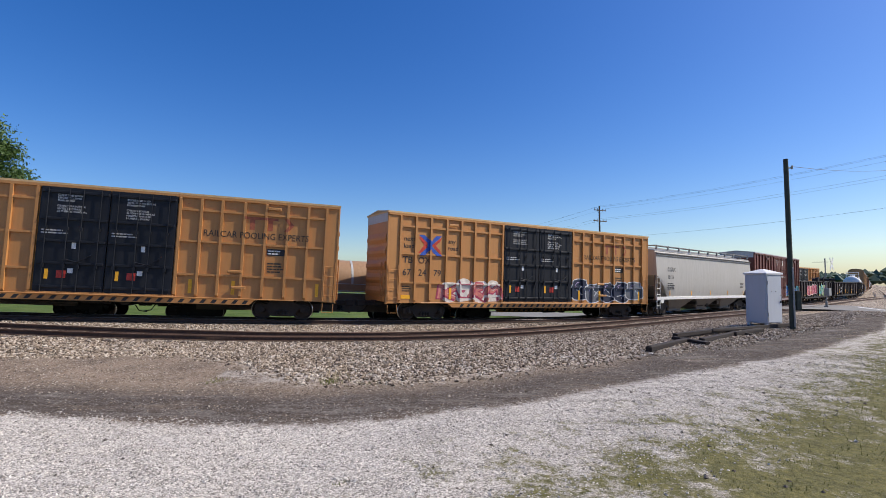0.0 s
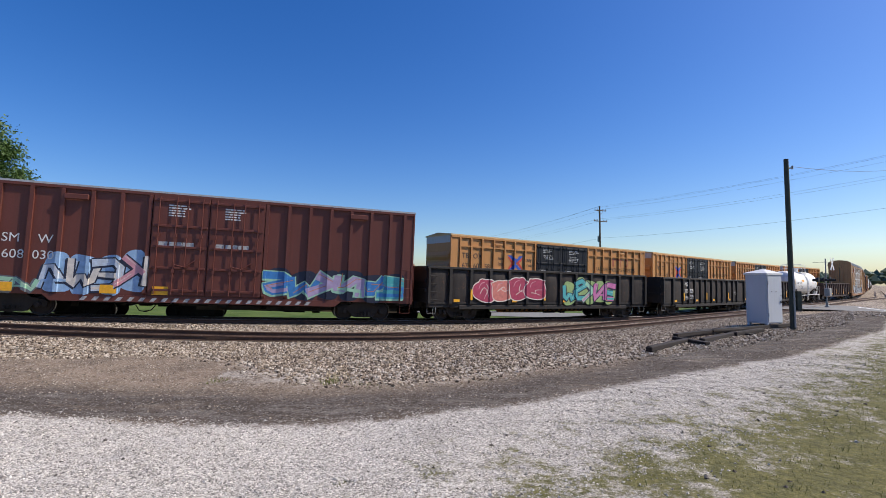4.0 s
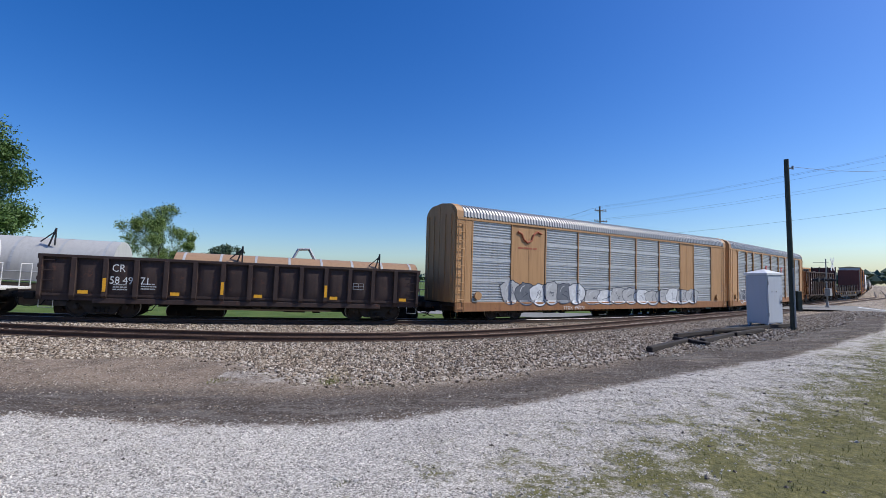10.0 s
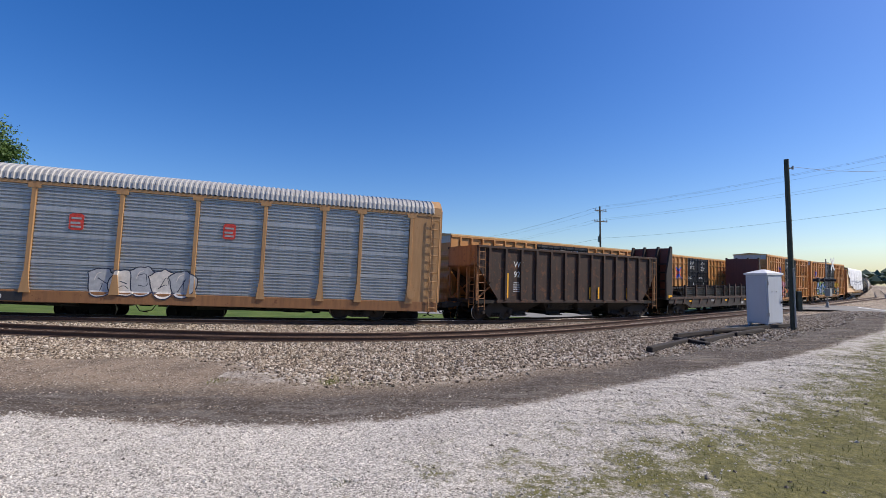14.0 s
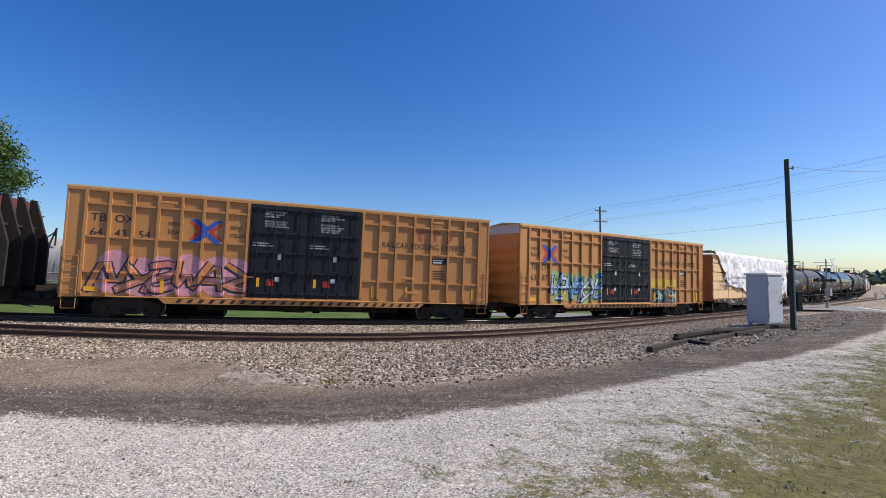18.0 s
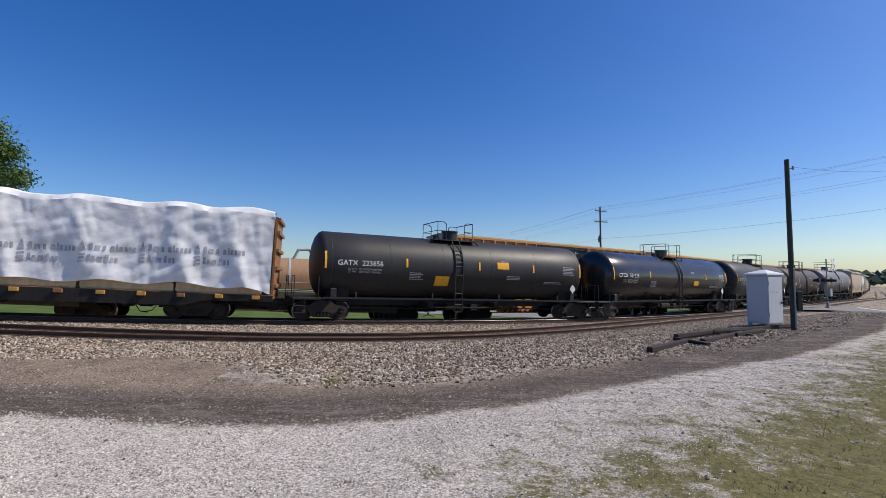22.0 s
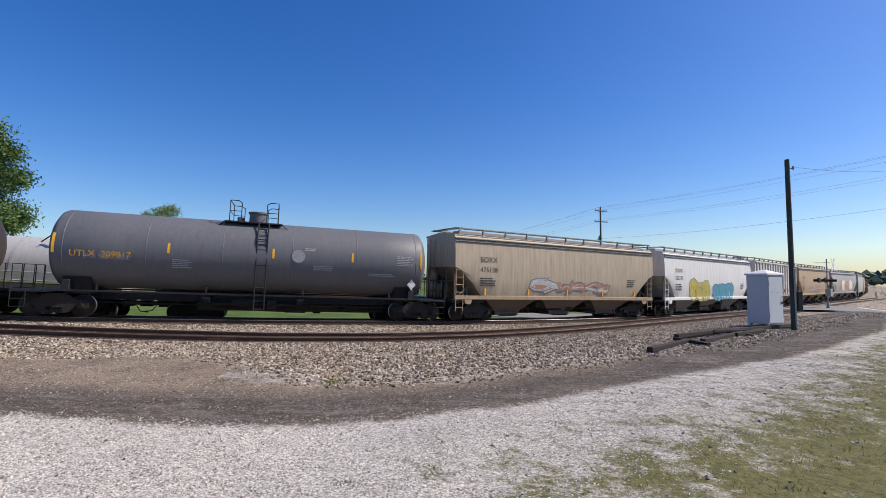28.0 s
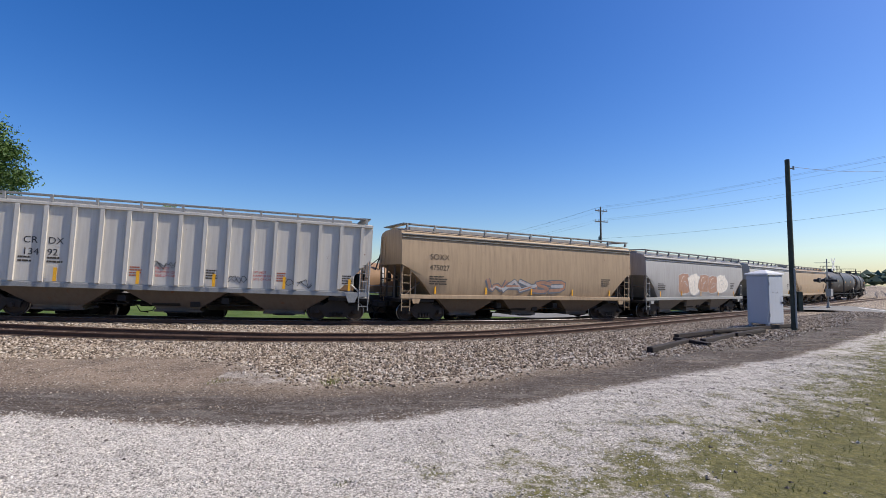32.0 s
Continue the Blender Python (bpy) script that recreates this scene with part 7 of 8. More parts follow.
# ================= flat cars with loads =================
def bulkhead_flat(car):
    hl = 9.55
    dark = M["gon_rust"]
    part("deck", Form().box(-hl, hl, -1.42, 1.42, 1.18, 1.34, 0.01), M["under"], car, "worn dark deck")
    for e in (-1, 1):
        part("side_sill", Form().prism([(-hl, 1.28), (-hl, 0.92), (-hl + 2.6, 0.88), (-hl + 3.6, 0.55), (hl - 3.6, 0.55), (hl - 2.6, 0.88), (hl, 0.92), (hl, 1.28)][::-1], e * 1.36, e * 1.46), dark, car)
        b = part("bulkhead", Form().box(e * (hl - 0.64), e * (hl - 0.52), -1.42, 1.42, 1.3, 4.85, 0.01), M["bulk_maroon"], car, "tall steel bulkhead, maroon inside")
        for y in (-1.4, -0.5, 0.5, 1.4):
            part("bulkhead_post", Form().prism([(e * (hl - 0.53), 1.2), (e * (hl + 0.36), 1.2), (e * (hl + 0.36), 2.95), (e * (hl - 0.3), 4.95), (e * (hl - 0.52), 4.95), (e * (hl - 0.53), 4.6)][::(1 if e > 0 else -1)], y - 0.06, y + 0.06), dark, b)
        for z in (1.9, 2.5, 3.1, 3.7):
            part("bulkhead_beam", Form().box(e * (hl - 0.53), e * (hl - 0.2), -1.4, 1.4, z - 0.05, z + 0.05), dark, b)
        for z in (1.6, 2.0, 2.4):
            part("grab_iron", Form().tube([(e * (hl + 0.1), -1.5, z), (e * (hl + 0.3), -1.5, z)], 0.016), dark, b)
        plate(car, e * (hl - 0.15) - 0.25, e * (hl - 0.15) + 0.3, 1.32, 1.5, -1.47, M["reflector"], "reflector")
    gear(car, hl, 6.9, (0.6, 1.15))
    for i in range(13):
        x = -hl + 1.0 + (2 * hl - 2.0) * i / 12
        part("stake_pocket", lambda: Form().prism([(x - 0.08, 1.32), (x + 0.1, 1.32), (x - 0.18, 0.85), (x - 0.36, 0.85)][::-1], -1.54, -1.46), M["hopper_brown"], car)
    for e in (-1, 1):
        part("deck_rail", Form().box(-hl + 0.1, hl - 0.7, e * 1.47 - 0.05, e * 1.47 + 0.05, 1.2, 1.38, 0.012), M["hopper_brown"], car, "rusty brown edge of the deck")
    for x in (-6.3, 0.6, 5.0):
        plate(car, x, x + 0.4, 0.98, 1.1, -1.47, M["reflector"], "reflector")
    bars(car, -2.3, 0.95, 1.1, 0.24, 2, -1.464, M["dimwhite"], 61)
    plate(car, 4.3, 4.75, 0.7, 0.88, -1.468, M["dimwhite"], "data_frame")
    # the load: bundles of used rail, tied down
    rr = random.Random(12)
    for bundle, (x0, x1, rows) in enumerate(((-7.4, 1.4, 4), (1.0, 7.9, 5))):
        for row in range(rows):
            for c in range(9):
                a = x0 + rr.uniform(0, 0.6) + row * 0.1
                b = x1 - rr.uniform(0, 1.0) - row * 0.25
                y = -1.2 + c * 0.27
                z = 1.42 + row * 0.16
                if c in (0, 1, 4, 8) or row == rows - 1:
                    part("used_rail", Form().box(a, b, y - 0.07, y + 0.07, z, z + 0.02).box(a, b, y - 0.012, y + 0.012, z + 0.02, z + 0.1).box(a, b, y - 0.035, y + 0.035, z + 0.1, z + 0.14), M["steelblack"] if (row + c) % 3 else M["wheel"], car)
        for q in range(5):
            x = x0 + 0.7 + (x1 - x0 - 1.4) * q / 4
            part("load_stake", Form().box(x - 0.09, x + 0.09, -1.42, -1.3, 1.3, 1.62 + rows * 0.16, 0.012), M["hopper_brown"], car, "rusty steel stake")
            part("tie_band", Form().box(x - 0.05, x + 0.05, -1.31, 1.2, 1.44 + rows * 0.16, 1.47 + rows * 0.16), dark, car)


def lumber_car(car):
    hl = 11.2
    yel = M["beam_yellow"]
    part("deck", Form().box(-hl, hl, -1.45, 1.45, 1.0, 1.18, 0.01), M["rack_brown"], car)
    part("side_sill", Form().prism([(-hl, 1.16), (-hl, 0.9), (-hl + 2.8, 0.86), (-hl + 3.6, 0.62), (hl - 3.6, 0.62), (hl - 2.8, 0.86), (hl, 0.9), (hl, 1.16)][::-1], -1.5, -1.42), M["under"], car)
    for e in (-1, 1):
        b = part("bulkhead", Form().box(e * (hl - 0.12), e * hl, -1.4, 1.4, 1.1, 4.72, 0.012), M["rack_brown"], car, "rusty brown end bulkhead")
        for z in (1.6, 2.4, 3.2, 4.0, 4.6):
            part("bulkhead_beam", Form().box(e * hl, e * (hl + 0.12), -1.4, 1.4, z - 0.08, z + 0.08, 0.01), M["rack_brown"], b)
    part("centre_beam", Form().box(-hl, hl, -0.08, 0.08, 1.1, 4.75), yel, car)
    gear(car, hl, 8.0, (0.6, 1.0))
    for i in range(15):
        x = -hl + 0.7 + i * (2 * hl - 1.4) / 14
        part("tie_winch", lambda: Form().box(x - 0.16, x + 0.16, -1.58, -1.46, 0.98, 1.14, 0.015), yel if i % 3 else M["rack_brown"], car)
    letters("TTZX   856   209", -hl + 3.2, 0.82, 0.27, -1.51, M["white"], car)
    # packs of boards in courses, each on dunnage strips
    rr = random.Random(5)
    x = -hl + 0.2
    widths = [3.6, 3.7, 3.6, 3.7, 3.6, 3.6]
    for i, w in enumerate(widths):
        for row in range(5):
            z = 1.22 + row * 0.72
            x0, x1 = x + rr.uniform(0.0, 0.05), x + w - 0.06
            pack = part("lumber_pack", Form().box(x0 + 0.05, x1 - 0.05, -1.27, -0.1, z - 0.04, z + 0.66), M["lumber"], car)
            for b in range(9):
                part("board", lambda: Form().box(-w / 2 + 0.06, w / 2 - 0.06, -0.6, 0.6, 0, 0.0705, 0.003), M["lumber"], pack, key=("board", w),
                     m=pose((x0 + x1) / 2 + rr.uniform(-0.03, 0.03), -0.74 - rr.uniform(0, 0.012), z + b * 0.072))
        x += w
    # white wrapping in stiff folds over the packs
    def wrap_y(x, z):
        v = (5.0 - z) / 3.5
        swell = 0.5 + 0.5 * math.sin(2.15 * (x - 0.85 * v * v) + 0.9 * math.sin(x * 0.7))
        fold = noise.noise(Vector((x * 0.45 + v * 1.2, v * 1.6, 3.1)))
        small = noise.noise(Vector((x * 1.6 - v * 2.5, v * 4.0, 1.0)))
        slack = noise.noise(Vector((x * 0.9 + v * 5.0, v * 0.6, 7.0)))
        crease = abs(noise.noise(Vector((x * 0.8 + v * 3.0, v * 2.2 - x * 0.35, 11.0))))
        tuck = abs(noise.noise(Vector((x * 2.3 - v * 1.5, v * 3.0, 15.0))))
        pull = abs(noise.noise(Vector((x * 0.9 - v * 1.1, x * 1.1 + v * 7.0, 21.0))))
        return -0.07 * pull - 1.40 - 0.17 * max(0.0, swell) ** 4 * (0.35 + 0.65 * v) - 0.12 * max(0, fold) - 0.035 * small - 0.06 * abs(slack) - 0.10 * crease - 0.03 * tuck
    def sheet():
        f = Form()
        n, m = 330, 48
        for q in range(m):
            v = q / (m - 1)
            for p in range(n):
                u = p / (n - 1)
                x = -hl + 0.3 + u * (2 * hl - 0.45)
                hem = float(np.interp(u, [0, 0.04, 0.10, 0.13, 0.25, 0.36, 0.5, 0.82, 0.95, 1.0], [4.75, 4.5, 3.4, 2.3, 2.15, 1.75, 1.45, 1.55, 1.45, 1.2])) + 0.07 * math.sin(u * 47)
                ridge = 5.0 + 0.07 * math.sin(x * 2.05 + 0.6 * math.sin(x * 0.7)) + 0.05 * noise.noise(Vector((x * 1.1, 0, 0)))
                z = ridge + (hem - ridge) * v
                y = wrap_y(x, z)
                if q == 0:
                    y = -0.3
                if q == 1:
                    y, z = -1.1, ridge + 0.04
                if q == 2:
                    y, z = -1.34, ridge - 0.03
                f.v.append((x, y, z))
        for q in range(m - 1):
            for p in range(n - 1):
                a = q * n + p
                f.face((a, a + n, a + n + 1, a + 1))
        return f
    part("wrapping", sheet(), M["wrap"], car, "creased white plastic wrapping", soft=True)
    wrap_face = lambda x, z, a, b: wrap_y(x, z) - 0.012
    for i in range(9):
        x = -9.3 + i * 2.15
        grid = [(0, x + 0.1 * k) for k in range(20)] + [(2, 2.2 + 0.12 * k) for k in range(14)]
        low = 2.75 + 0.1 * math.sin(i)
        f = Form()
        def leaf(pts):
            j = len(f.v)
            f.v += [(px, -0.004, pz) for px, pz in pts]
            f.face(range(j, j + len(pts)))
        leaf([(x, low), (x + 0.24, low), (x + 0.12, low + 0.45)])
        for k in range(3):
            leaf([(x, low - 0.5 + 0.15 * k), (x + 0.24, low - 0.47 + 0.15 * k), (x + 0.24, low - 0.38 + 0.15 * k), (x, low - 0.41 + 0.15 * k)])
        mark = draped("emblem", f, M["print"], car, wrap_face, cuts=grid, label="dark printed tree emblem")
        f = Form()
        for row, sizes in enumerate(((0.2, 0.3, 0.16, 0, 0.2, 0.1, 0.18, 0.16, 0.16, 0.14), (0.16, 0.18, 0.28, 0.18, 0.16, 0.14))):
            q = x + 0.34
            for k, wide in enumerate(sizes):
                tall = 0.31 if k in (0, 5) and not row or (row and k in (0, 3)) else 0.22
                if wide:
                    b = low + 0.02 - row * 0.46
                    leaf([(q, b), (q + wide * 0.72, b), (q + wide * 0.66, b + tall), (q + wide * 0.06, b + tall)])
                q += wide if wide else 0.12
        tagged(draped("print", f, M["print"], mark, wrap_face, cuts=grid), kind="stuff")


def coil_car(car, hl, cover, zc, r, arches, label, number=""):
    """A flat car with a round steel cover over its load."""
    part("deck", Form().box(-hl, hl, -1.4, 1.4, 1.0, 1.55, 0.02), M["hop_under"], car)
    part("side_sill", Form().box(-hl + 0.2, hl - 0.2, -1.44, -1.38, 1.3, 1.6).box(-hl + 1.8, hl - 1.8, -1.3, -1.2, 0.6, 1.0), M["hop_under"], car)
    n = 24
    base = 1.7
    def hood():
        prof = [(-1.3, base), (-1.33, zc - 0.1)] + [(-1.33 * math.cos(radians(a)), zc + r * math.sin(radians(a))) for a in range(10, 180, 10)] + [(1.33, zc - 0.1), (1.3, base)]
        return Form().prism_x(prof[::-1], -hl + 0.55, hl - 0.55)
    part("cover", hood, cover, car, label, soft=True)
    for i, x in enumerate(np.linspace(-hl + 1.0, hl - 1.0, 8)):
        x = float(x)
        def band():
            prof = [(-1.345, zc - 0.1)] + [(-1.345 * math.cos(radians(a)), zc + (r + 0.015) * math.sin(radians(a))) for a in range(10, 180, 10)] + [(1.345, zc - 0.1)]
            return Form().loft([[(x + d, y, z) for y, z in prof] for d in (0.06, -0.06)], caps=False, closed=False)
        part("cover_band", band(), M["galv"], car)
    top = zc + r
    for x in arches:
        f = Form()
        f.tube([(x - 0.55, -0.2, top - 0.05), (x - 0.3, -0.2, top + 0.5), (x + 0.3, -0.2, top + 0.55), (x + 0.65, -0.2, top - 0.05)], 0.075, 8)
        f.tube([(x - 0.55, 0.2, top - 0.05), (x - 0.3, 0.2, top + 0.5), (x + 0.3, 0.2, top + 0.55), (x + 0.65, 0.2, top - 0.05)], 0.075, 8)
        part("lifting_arch", f, M["galv"], car, "pale steel lifting arch")
    for x in (-hl * 0.5, hl * 0.55):
        f = Form()
        f.tube([(x, -1.0, top - 0.45), (x + 0.25, -1.0, top + 0.45)], 0.04).tube([(x - 0.35, -1.0, top - 0.25), (x + 0.25, -1.0, top + 0.3)], 0.03).tube([(x + 0.25, -1.0, top - 0.4), (x + 0.25, -1.0, top + 0.45)], 0.04)
        part("stacking_guide", f, M["steelblack"], car, "black steel stacking guide")
    for e in (-1, 1):
        part("end_platform", Form().box(e * (hl - 0.5), e * hl, -1.4, 1.4, 1.5, 1.6), M["galv"], car)
        part("end_rail", Form().tube([(e * hl, -1.38, 1.55), (e * hl, -1.38, 2.5), (e * (hl - 0.5), -1.38, 2.5), (e * (hl - 0.5), -1.38, 1.55)], 0.022).tube([(e * hl, -1.38, 2.0), (e * (hl - 0.5), -1.38, 2.0)], 0.018).tube([(e * hl, -1.38, 2.45), (e * hl, 1.38, 2.45)], 0.02), M["galv"], car)
        part("end_plate", Form().box(e * (hl - 0.02), e * hl, -1.38, -0.3, 1.05, 1.5), M["galv"], car)
    if number:
        letters(number, -hl + 0.25, 1.13, 0.32, -1.445, M["dimwhite"], car)
    part("side_lattice", Form().tube([(-hl + 0.6, -1.42, 1.75), (hl - 0.6, -1.42, 1.75)], 0.03).tube([(-hl + 0.6, -1.42, 2.15), (hl - 0.6, -1.42, 2.15)], 0.02), M["galv"], car)
    gear(car, hl, hl - 1.7, (0.65, 1.0))

# ================= the two trains =================
TRAIN = []


def rolling(name, label, category, at, bogies):
    car = thing(name, label, category, "cars of the passing train")
    TRAIN.append((car, at, bogies))
    return car


yb = "yellow ribbed boxcar with black doors"
c = rolling("boxcar", yb + ", slogan on its side", "boxcar", -267.75, 14.0)
yellow_boxcar(c, 1.01, M["yellow"], M["black_door"], "TBOX", ("64", "10", "27"))
c = rolling("boxcar", yb + " and red graffiti", "boxcar", -246.88, 14.0)
yellow_boxcar(c, 1.01, M["yellow"], M["black_door"], "TBOX", ("67", "24", "79"))
S = lambda *names: [M["sp_" + n] for n in names]
graffiti(c, boxcar_face, -6.3, -2.7, 0.95, 2.1, 4, S("coral", "cream", "wine"), M["sp_wine"], M["sp_cream"], M["sp_cream"], y_ribs(1.01), Y_BELTS, 3, fat=0.3)
graffiti(c, boxcar_face, 2.7, 8.7, 0.95, 2.35, 5, S("night", "smoke", "night"), M["sp_silver"], M["sp_mauve"], M["sp_teal"], y_ribs(1.01), Y_BELTS, 5, style="bubble")
c = rolling("covered_hopper", "grey smooth-sided covered hopper car with three bays", "hopper car", -227.85, 14.4)
smooth_hopper(c, 8.75, M["hop_grey"], M["hop_under_grey"], M["steelwhite"], "CGAX", "10116", M["black"], 0.33)
c = rolling("boxcar", "dark maroon boxcar with vertical posts and pale graffiti", "boxcar", -208.66, 14.0)
brown_boxcar(c)
BR = [(x - 0.07, x + 0.07) for x in B_POSTS]
graffiti(c, brown_face, -5.9, -2.35, 0.95, 2.75, 4, S("pale", "sky", "cream", "rose"), M["sp_night"], M["sp_cream"], M["sp_sky"], BR, (), 7, fat=0.3)
graffiti(c, brown_face, -7.6, -6.2, 0.95, 1.7, 2, S("cream", "mint"), M["sp_smoke"], M["sp_cream"], None, BR, (), 8)
graffiti(c, brown_face, 2.5, 8.9, 0.95, 2.4, 6, S("deep", "teal", "mauve", "mint"), M["sp_mint"], M["sp_orange"], M["sp_night"], BR, (), 9, fat=0.36)
c = rolling("gondola", "black gondola car with turquoise and red graffiti", "gondola", -190.62, 12.6)
gondola(c, 8.2, 2.8, M["gon"], "", ("", ""), M["white"], 14)
GR = [(-8.2 + 0.08 + 16.24 * i / 13 - 0.09, -8.2 + 0.08 + 16.24 * i / 13 + 0.09) for i in range(14)]
graffiti(c, gondola_face, -5.3, -0.7, 0.95, 2.35, 4, S("wine", "coral", "wine"), M["sp_cream"], M["sp_rose"], M["sp_coral"], GR, (), 11, fat=0.42, style="bubble")
graffiti(c, gondola_face, 0.9, 5.1, 0.9, 2.35, 5, S("teal", "pink", "mint", "teal"), M["sp_night"], M["sp_mint"], M["sp_leaf"], GR, (), 12, fat=0.34)
c = rolling("gondola", "long rusty black gondola with white numbers", "gondola", -172.30, 12.4)
gondola(c, 8.35, 2.75, M["gon"], "NS", ("200", "939"), M["white"], 15, stakes=[-8.27, -6.85, -5.29, -4.37, -3.38, -2.36, -1.38, -0.33, 0.74, 1.8, 2.85, 3.97, 4.93, 6.6, 8.27])
c = rolling("gondola", "black gondola with striped emblem and white numbers", "gondola", -155.24, 11.0)
gondola(c, 7.6, 2.75, M["gon"], "NS", ("210", "833"), M["white"], 14, emblem=True)
c = rolling("tank_car", "clean white tank car with white ladder and railings", "tank car", -140.10, 11.2)
tank_car(c, 5.95, 1.42, 2.55, M["tank_white"], M["steelwhite"], "GBRX", "716494", M["black"], 0.1, gloss="w", yellow=1)
c = rolling("gondola", "rusty dark brown gondola with yellow reflectors", "gondola", -123.85, 11.5)
gondola(c, 7.8, 2.55, M["gon_brown"], "CR", ("58 49", "71"), M["white"], 15)
c = rolling("autorack", "tall autorack with pale panels and orange end panels", "autorack", -100.96, 19.2)
pp = [-12.43, -9.68, -7.04, -4.24, -1.2, 1.58, 4.27, 6.96, 8.75, 11.3]
sl = [M["slate_cn"]] * 9
sl[1] = M["rack_yellow"]
sl[7] = M["rack_yellow"]
autorack(c, sl, pp, M["rack_yellow"], M["rack_yellow"], [], thin=True, hl=13.45)
RR = [(x - 0.045, x + 0.045) for x in pp]
graffiti(c, rack_face, -10.2, -3.8, 0.75, 2.2, 6, S("ash", "smoke", "silver"), M["sp_night"], M["sp_silver"], None, RR, (), 13, rim=0.05, style="bubble")
graffiti(c, rack_face, -3.4, 9.1, 0.75, 1.95, 10, S("ash", "silver", "ash"), M["sp_night"], M["sp_silver"], None, RR, (), 14, rim=0.045, style="bubble")
letters("TTGX  697070", -5.6, 0.56, 0.3, -1.56, M["white"], c)
wave = [(-7.4, 4.95), (-7.75, 5.05), (-8.05, 4.85), (-8.2, 4.5), (-8.5, 4.38), (-8.8, 4.55), (-8.95, 4.85), (-9.25, 4.95)]
part("emblem", Form().tube([(px, -1.47, pz) for px, pz in wave], 0.06), M["dimred"], c, "faded red curved line emblem")
bars(c, -9.2, 3.95, 1.85, 0.2, 1, -1.452, M["dimred"], 71)
c = rolling("autorack", "tall autorack with grey slatted panels and yellow posts", "autorack", -73.11, 19.2)
autorack(c, M["slate"], [-11.31, -8.74, -6.72, -3.81, -0.68, 2.25, 5.08, 7.7, 9.46, 11.94], M["rack_yellow"], M["rack_yellow"], [(-2.27, 3.9), (3.6, 3.9)])
RK = [(x - 0.08, x + 0.08) for x in [-11.31, -8.74, -6.72, -3.81, -0.68, 2.25, 5.08, 7.7, 9.46, 11.94]]
graffiti(c, rack_face, -10.7, -7.3, 0.75, 2.05, 4, S("smoke", "night"), M["sp_silver"], M["sp_silver"], M["sp_smoke"], RK, (), 15, style="bubble")
graffiti(c, rack_face, -1.55, 2.3, 0.72, 2.1, 5, S("ash", "cream"), M["sp_night"], M["sp_cream"], None, RK, (), 16, rim=0.045, style="bubble")
part("number_board", Form().box(-6.6, -3.85, -1.515, -1.505, 0.56, 0.92), M["black"], c)
letters("TTGX  982530", -6.45, 0.64, 0.27, -1.522, M["white"], c, wide=1.15)
c = rolling("open_hopper", "rusty dark brown open hopper car with ribbed sides", "hopper car", -50.28, 11.7)
open_hopper(c)
c = rolling("bulkhead_flatcar", "bulkhead flatcar loaded with bundles of used rail", "flatcar", -31.94, 13.8)
bulkhead_flat(c)
c = rolling("boxcar", yb + " and pink graffiti", "boxcar", -10.88, 14.0)
yellow_boxcar(c, 1.01, M["yellow"], M["black_door"], "TBOX", ("64", "43", "54"), swap=True)
graffiti(c, boxcar_face, -8.2, -2.4, 0.95, 2.7, 6, S("coral", "orange", "coral", "rose"), M["sp_night"], M["sp_cream"], M["sp_rose"], y_ribs(1.01), Y_BELTS, 17, fat=0.3, slant=0.3)
c = rolling("boxcar", yb + " and blue graffiti", "boxcar", 9.65, 14.0)
yellow_boxcar(c, 1.01, M["yellow"], M["black_door"], "TBOX", ("63", "87", "76"))
graffiti(c, boxcar_face, -6.9, -2.45, 0.95, 2.8, 7, S("sky", "pale", "deep", "sky"), M["sp_night"], M["sp_pale"], M["sp_leaf"], y_ribs(1.01), Y_BELTS, 18, fat=0.3, slant=0.25)
graffiti(c, boxcar_face, 2.75, 5.7, 0.95, 1.95, 6, S("smoke", "pale", "mint"), M["sp_night"], M["sp_silver"], M["sp_smoke"], y_ribs(1.01), Y_BELTS, 19, fat=0.3)
graffiti(c, boxcar_face, 2.8, 5.8, 2.0, 2.6, 5, S("sun"), M["sp_sun"], M["sp_sun"], M["sp_sun"], y_ribs(1.01), Y_BELTS, 20, fat=0.5)
c = rolling("lumber_car", "centre-beam flatcar of lumber half covered by white wrapping", "flatcar", 32.05, 16.0)
lumber_car(c)
c = rolling("tank_car", "matt black tank car with yellow placards", "tank car", 52.86, 15.4)
tank_car(c, 8.05, 1.6, 2.75, M["tank_black"], M["steelblack"], "GATX", "223656", M["white"], -0.6, yellow=3)
c = rolling("tank_car", "glossy black tank car with white lettering", "tank car", 71.09, 15.2)
tank_car(c, 8.35, 1.6, 2.75, M["tank_gloss"], M["steelblack"], "CTCX", "301236", M["white"], 0.4, yellow=2)
c = rolling("tank_car", "weathered black tank car", "tank car", 89.47, 14.2)
tank_car(c, 8.85, 1.63, 2.8, M["tank_black"], M["steelblack"], "GATX", "232089", M["dimwhite"], 0.2)
c = rolling("tank_car", "brownish black weathered tank car", "tank car", 107.09, 15.0)
tank_car(c, 7.85, 1.6, 2.75, M["tank_brown"], M["steelblack"], "GBRX", "702035", M["reflector"], 0.0)
c = rolling("tank_car", "large bluish grey tank car with a rounded emblem", "tank car", 125.4, 15.9)
tank_car(c, 8.15, 1.66, 2.86, M["tank_grey"], M["steelblack"], "UTLX", "209817", M["reflector"], -0.3, ladder_x=0.15)
f = Form().cyl((1.75, -1.62, 2.95), (1.75, -1.675, 2.95), 0.3, n=18)
part("emblem", f, M["ash"], c, "white rounded emblem")
c = rolling("covered_hopper", "tan smooth-sided covered hopper with reddish graffiti", "hopper car", 142.54, 13.0)
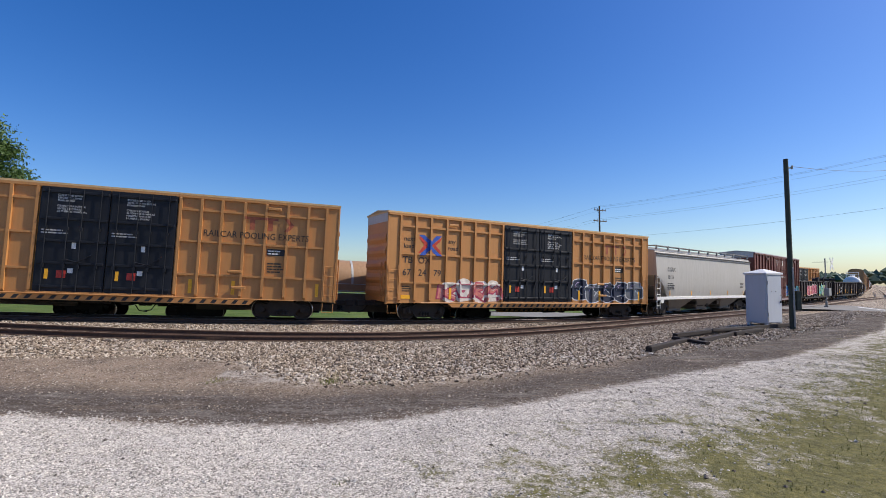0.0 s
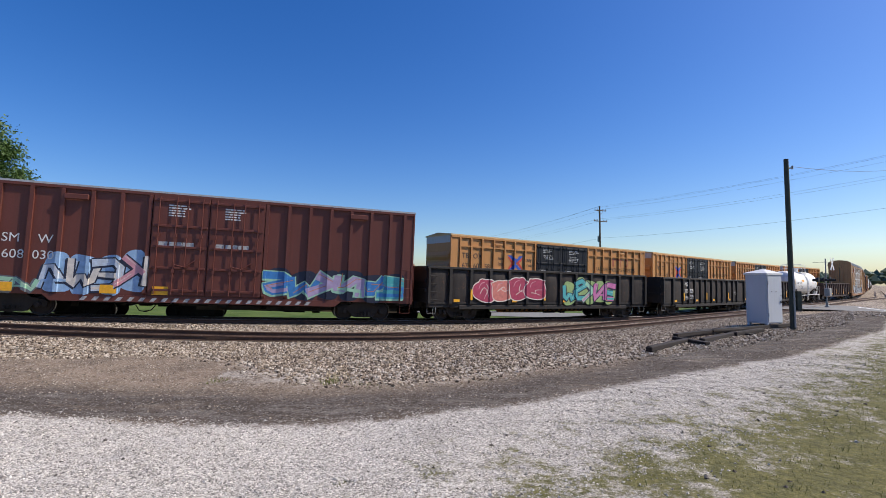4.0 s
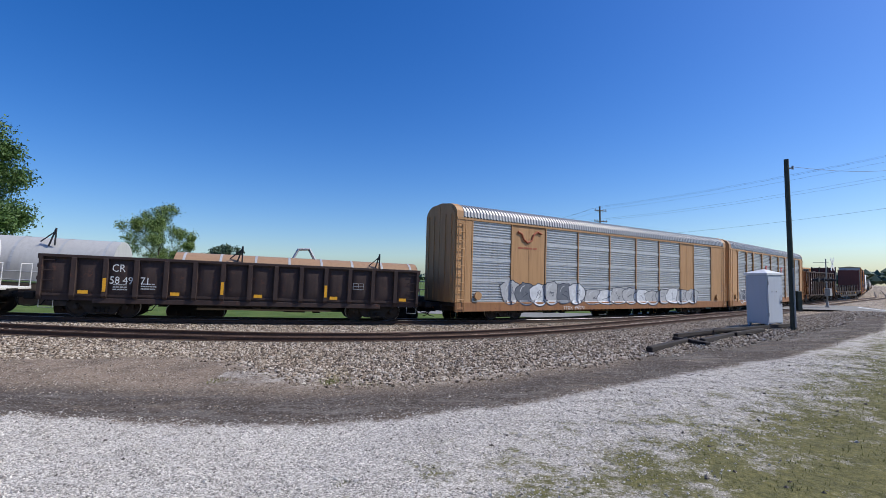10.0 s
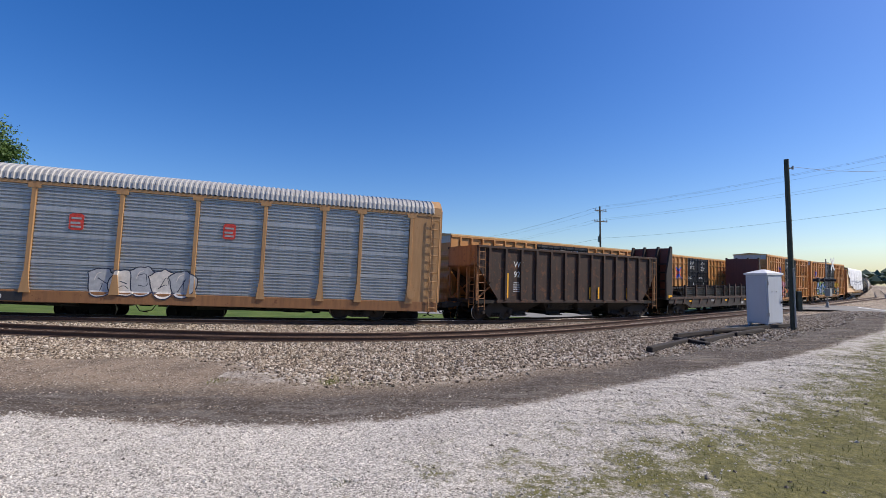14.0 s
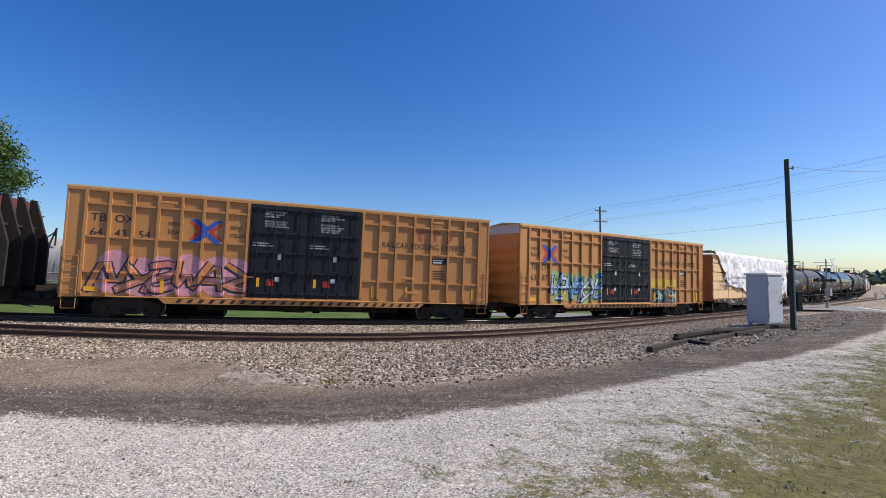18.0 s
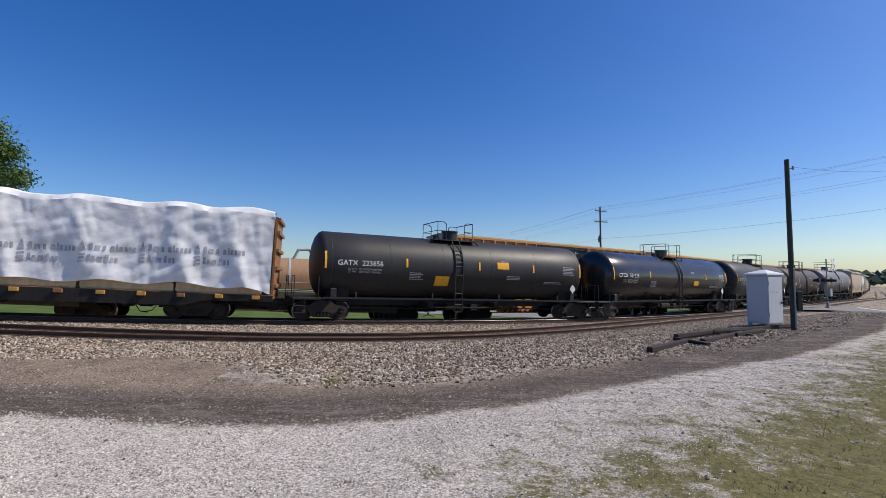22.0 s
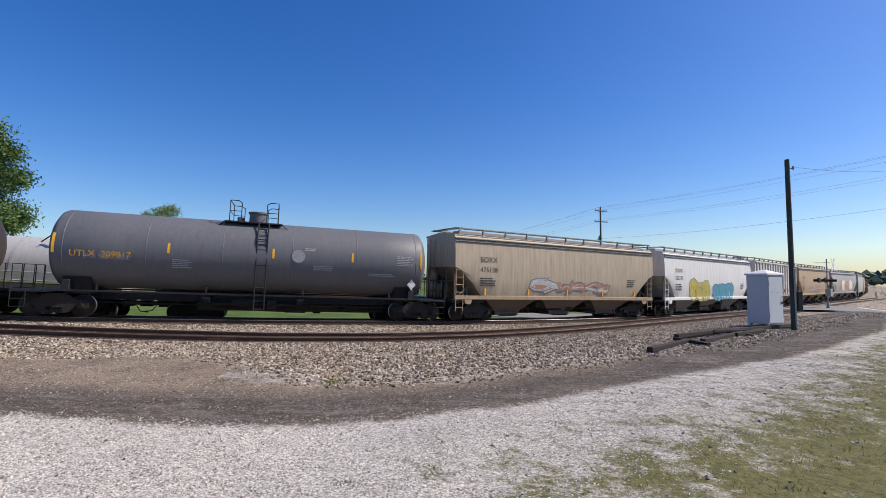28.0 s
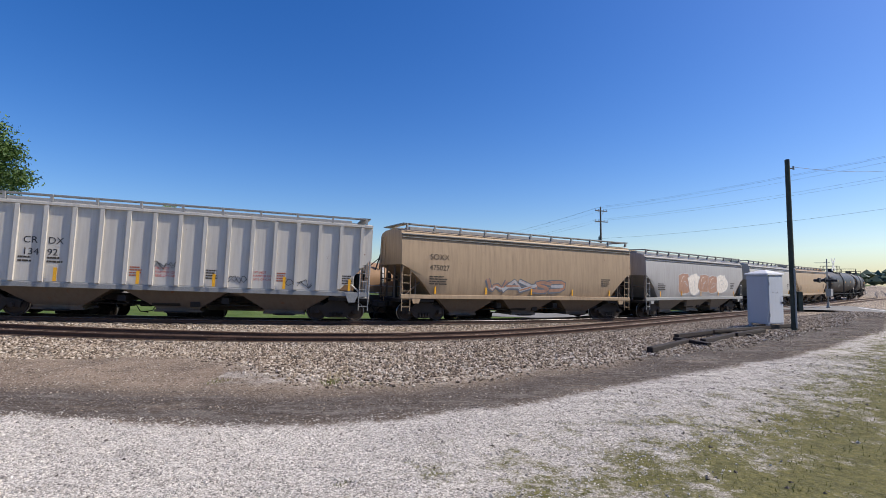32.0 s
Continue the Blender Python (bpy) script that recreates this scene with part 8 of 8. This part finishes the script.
smooth_hopper(c, 7.85, M["hop_tan_red"], M["hop_under"], M["hop_tan"], "SOXX", "475138", M["black"], 0.3)
graffiti(c, hopper_face, -2.7, 3.4, 1.5, 2.4, 6, S("rust", "ash", "rust"), M["sp_smoke"], M["sp_cream"], None, (), (), 21, fat=0.4)
c = rolling("covered_hopper", "white covered hopper with yellow and blue graffiti", "hopper car", 159.75, 13.0)
smooth_hopper(c, 8.15, M["hop_white"], M["hop_under_grey"], M["steelwhite"], "SOXX", "520270", M["black"], 0.3)
graffiti(c, hopper_face, -4.2, -0.9, 0.95, 2.75, 3, S("gold"), M["sp_night"], M["sp_gold"], M["sp_gold"], (), (), 22, rim=0.04, style="bubble")
graffiti(c, hopper_face, 0.1, 3.8, 1.0, 2.5, 6, S("sea"), M["sp_night"], M["sp_sea"], M["sp_sea"], (), (), 23, rim=0.035, style="comb")
c = rolling("covered_hopper", "pale grey covered hopper with ribbed sides", "hopper car", 177.57, 13.0)
ribbed_hopper(c, 8.3, M["hop_rib"], M["hop_under"], M["steelgrey"], "CRDX", "13492")
c = rolling("covered_hopper", "dusty tan covered hopper with faint graffiti", "hopper car", 195.19, 13.2)
smooth_hopper(c, 8.05, M["hop_tan"], M["hop_under"], M["hop_tan"], "SOXX", "475027", M["dimblack"], 0.3)
graffiti(c, hopper_face, -2.9, 2.4, 1.5, 2.35, 5, S("ash", "rust"), M["sp_smoke"], M["sp_orange"], None, (), (), 24, fat=0.28)
c = rolling("covered_hopper", "grey covered hopper with faded brown graffiti", "hopper car", 212.81, 13.4)
smooth_hopper(c, 8.1, M["hop_grey_art"], M["hop_under_grey"], M["steelgrey"], "", "", M["dimblack"])
graffiti(c, hopper_face, -3.4, 4.6, 1.5, 3.2, 5, S("rust", "cream", "rust"), M["sp_ash"], M["sp_cream"], None, (), (), 25, style="bubble")
c = rolling("covered_hopper", "grey covered hopper car", "hopper car", 230.84, 13.2)
smooth_hopper(c, 8.05, M["hop_grey"], M["hop_under_grey"], M["steelgrey"], "", "", M["dimblack"])
c = rolling("covered_hopper", "tan covered hopper car", "hopper car", 248.87, 13.2)
smooth_hopper(c, 8.05, M["hop_tan"], M["hop_under"], M["hop_tan"], "", "", M["dimblack"])
for at in (267.3, 285.7, 304.2):
    c = rolling("tank_car", "black tank car far down the train", "tank car", at, 15.4)
    tank_car(c, 8.05, 1.6, 2.75, M["tank_black"], M["steelblack"], "", "", M["white"], -0.6)


def standing(name, label, category, at, bogies):
    return thing(name, label, category, "cars of the standing train", m=car_pose(at, bogies, BACK_LAT, BACK_DROP))


c = standing("coil_car", "coil car with rounded silver cover", "coil car", -23.55, 11.0)
coil_car(c, 7.6, M["coil_silver"], 2.3, 1.55, (-0.6,), "rounded silver steel cover")
c = standing("coil_car", "coil car with rounded tan cover", "coil car", -7.1, 10.8)
coil_car(c, 7.0, M["coil_tan"], 2.25, 1.25, (-0.1,), "rounded tan steel cover", "NS 16622")
c = standing("boxcar", yb + " on the back track", "boxcar", 11.15, 14.2)
yellow_boxcar(c, 1.01, M["yellow"], M["black_door"], "TBOX", ("67", "60", "58"), swap=True)
for at in (31.8, 52.6, 73.3):
    c = standing("boxcar", yb + " on the back track", "boxcar", at, 14.2)
    yellow_boxcar(c, 1.01, M["yellow"], M["black_door"], "TBOX", ("66", "51", "20"), swap=True)


def motions():
    """The train runs past at an even pace."""
    for car, at, bogies in TRAIN:
        rows, t = [], 0.0
        while t <= SECONDS + 1e-6:
            rows.append((t, car_pose(at - SPEED * (t - T_REF), bogies * 1.28)))
            t += 0.5
        walk(car, rows)


motions()
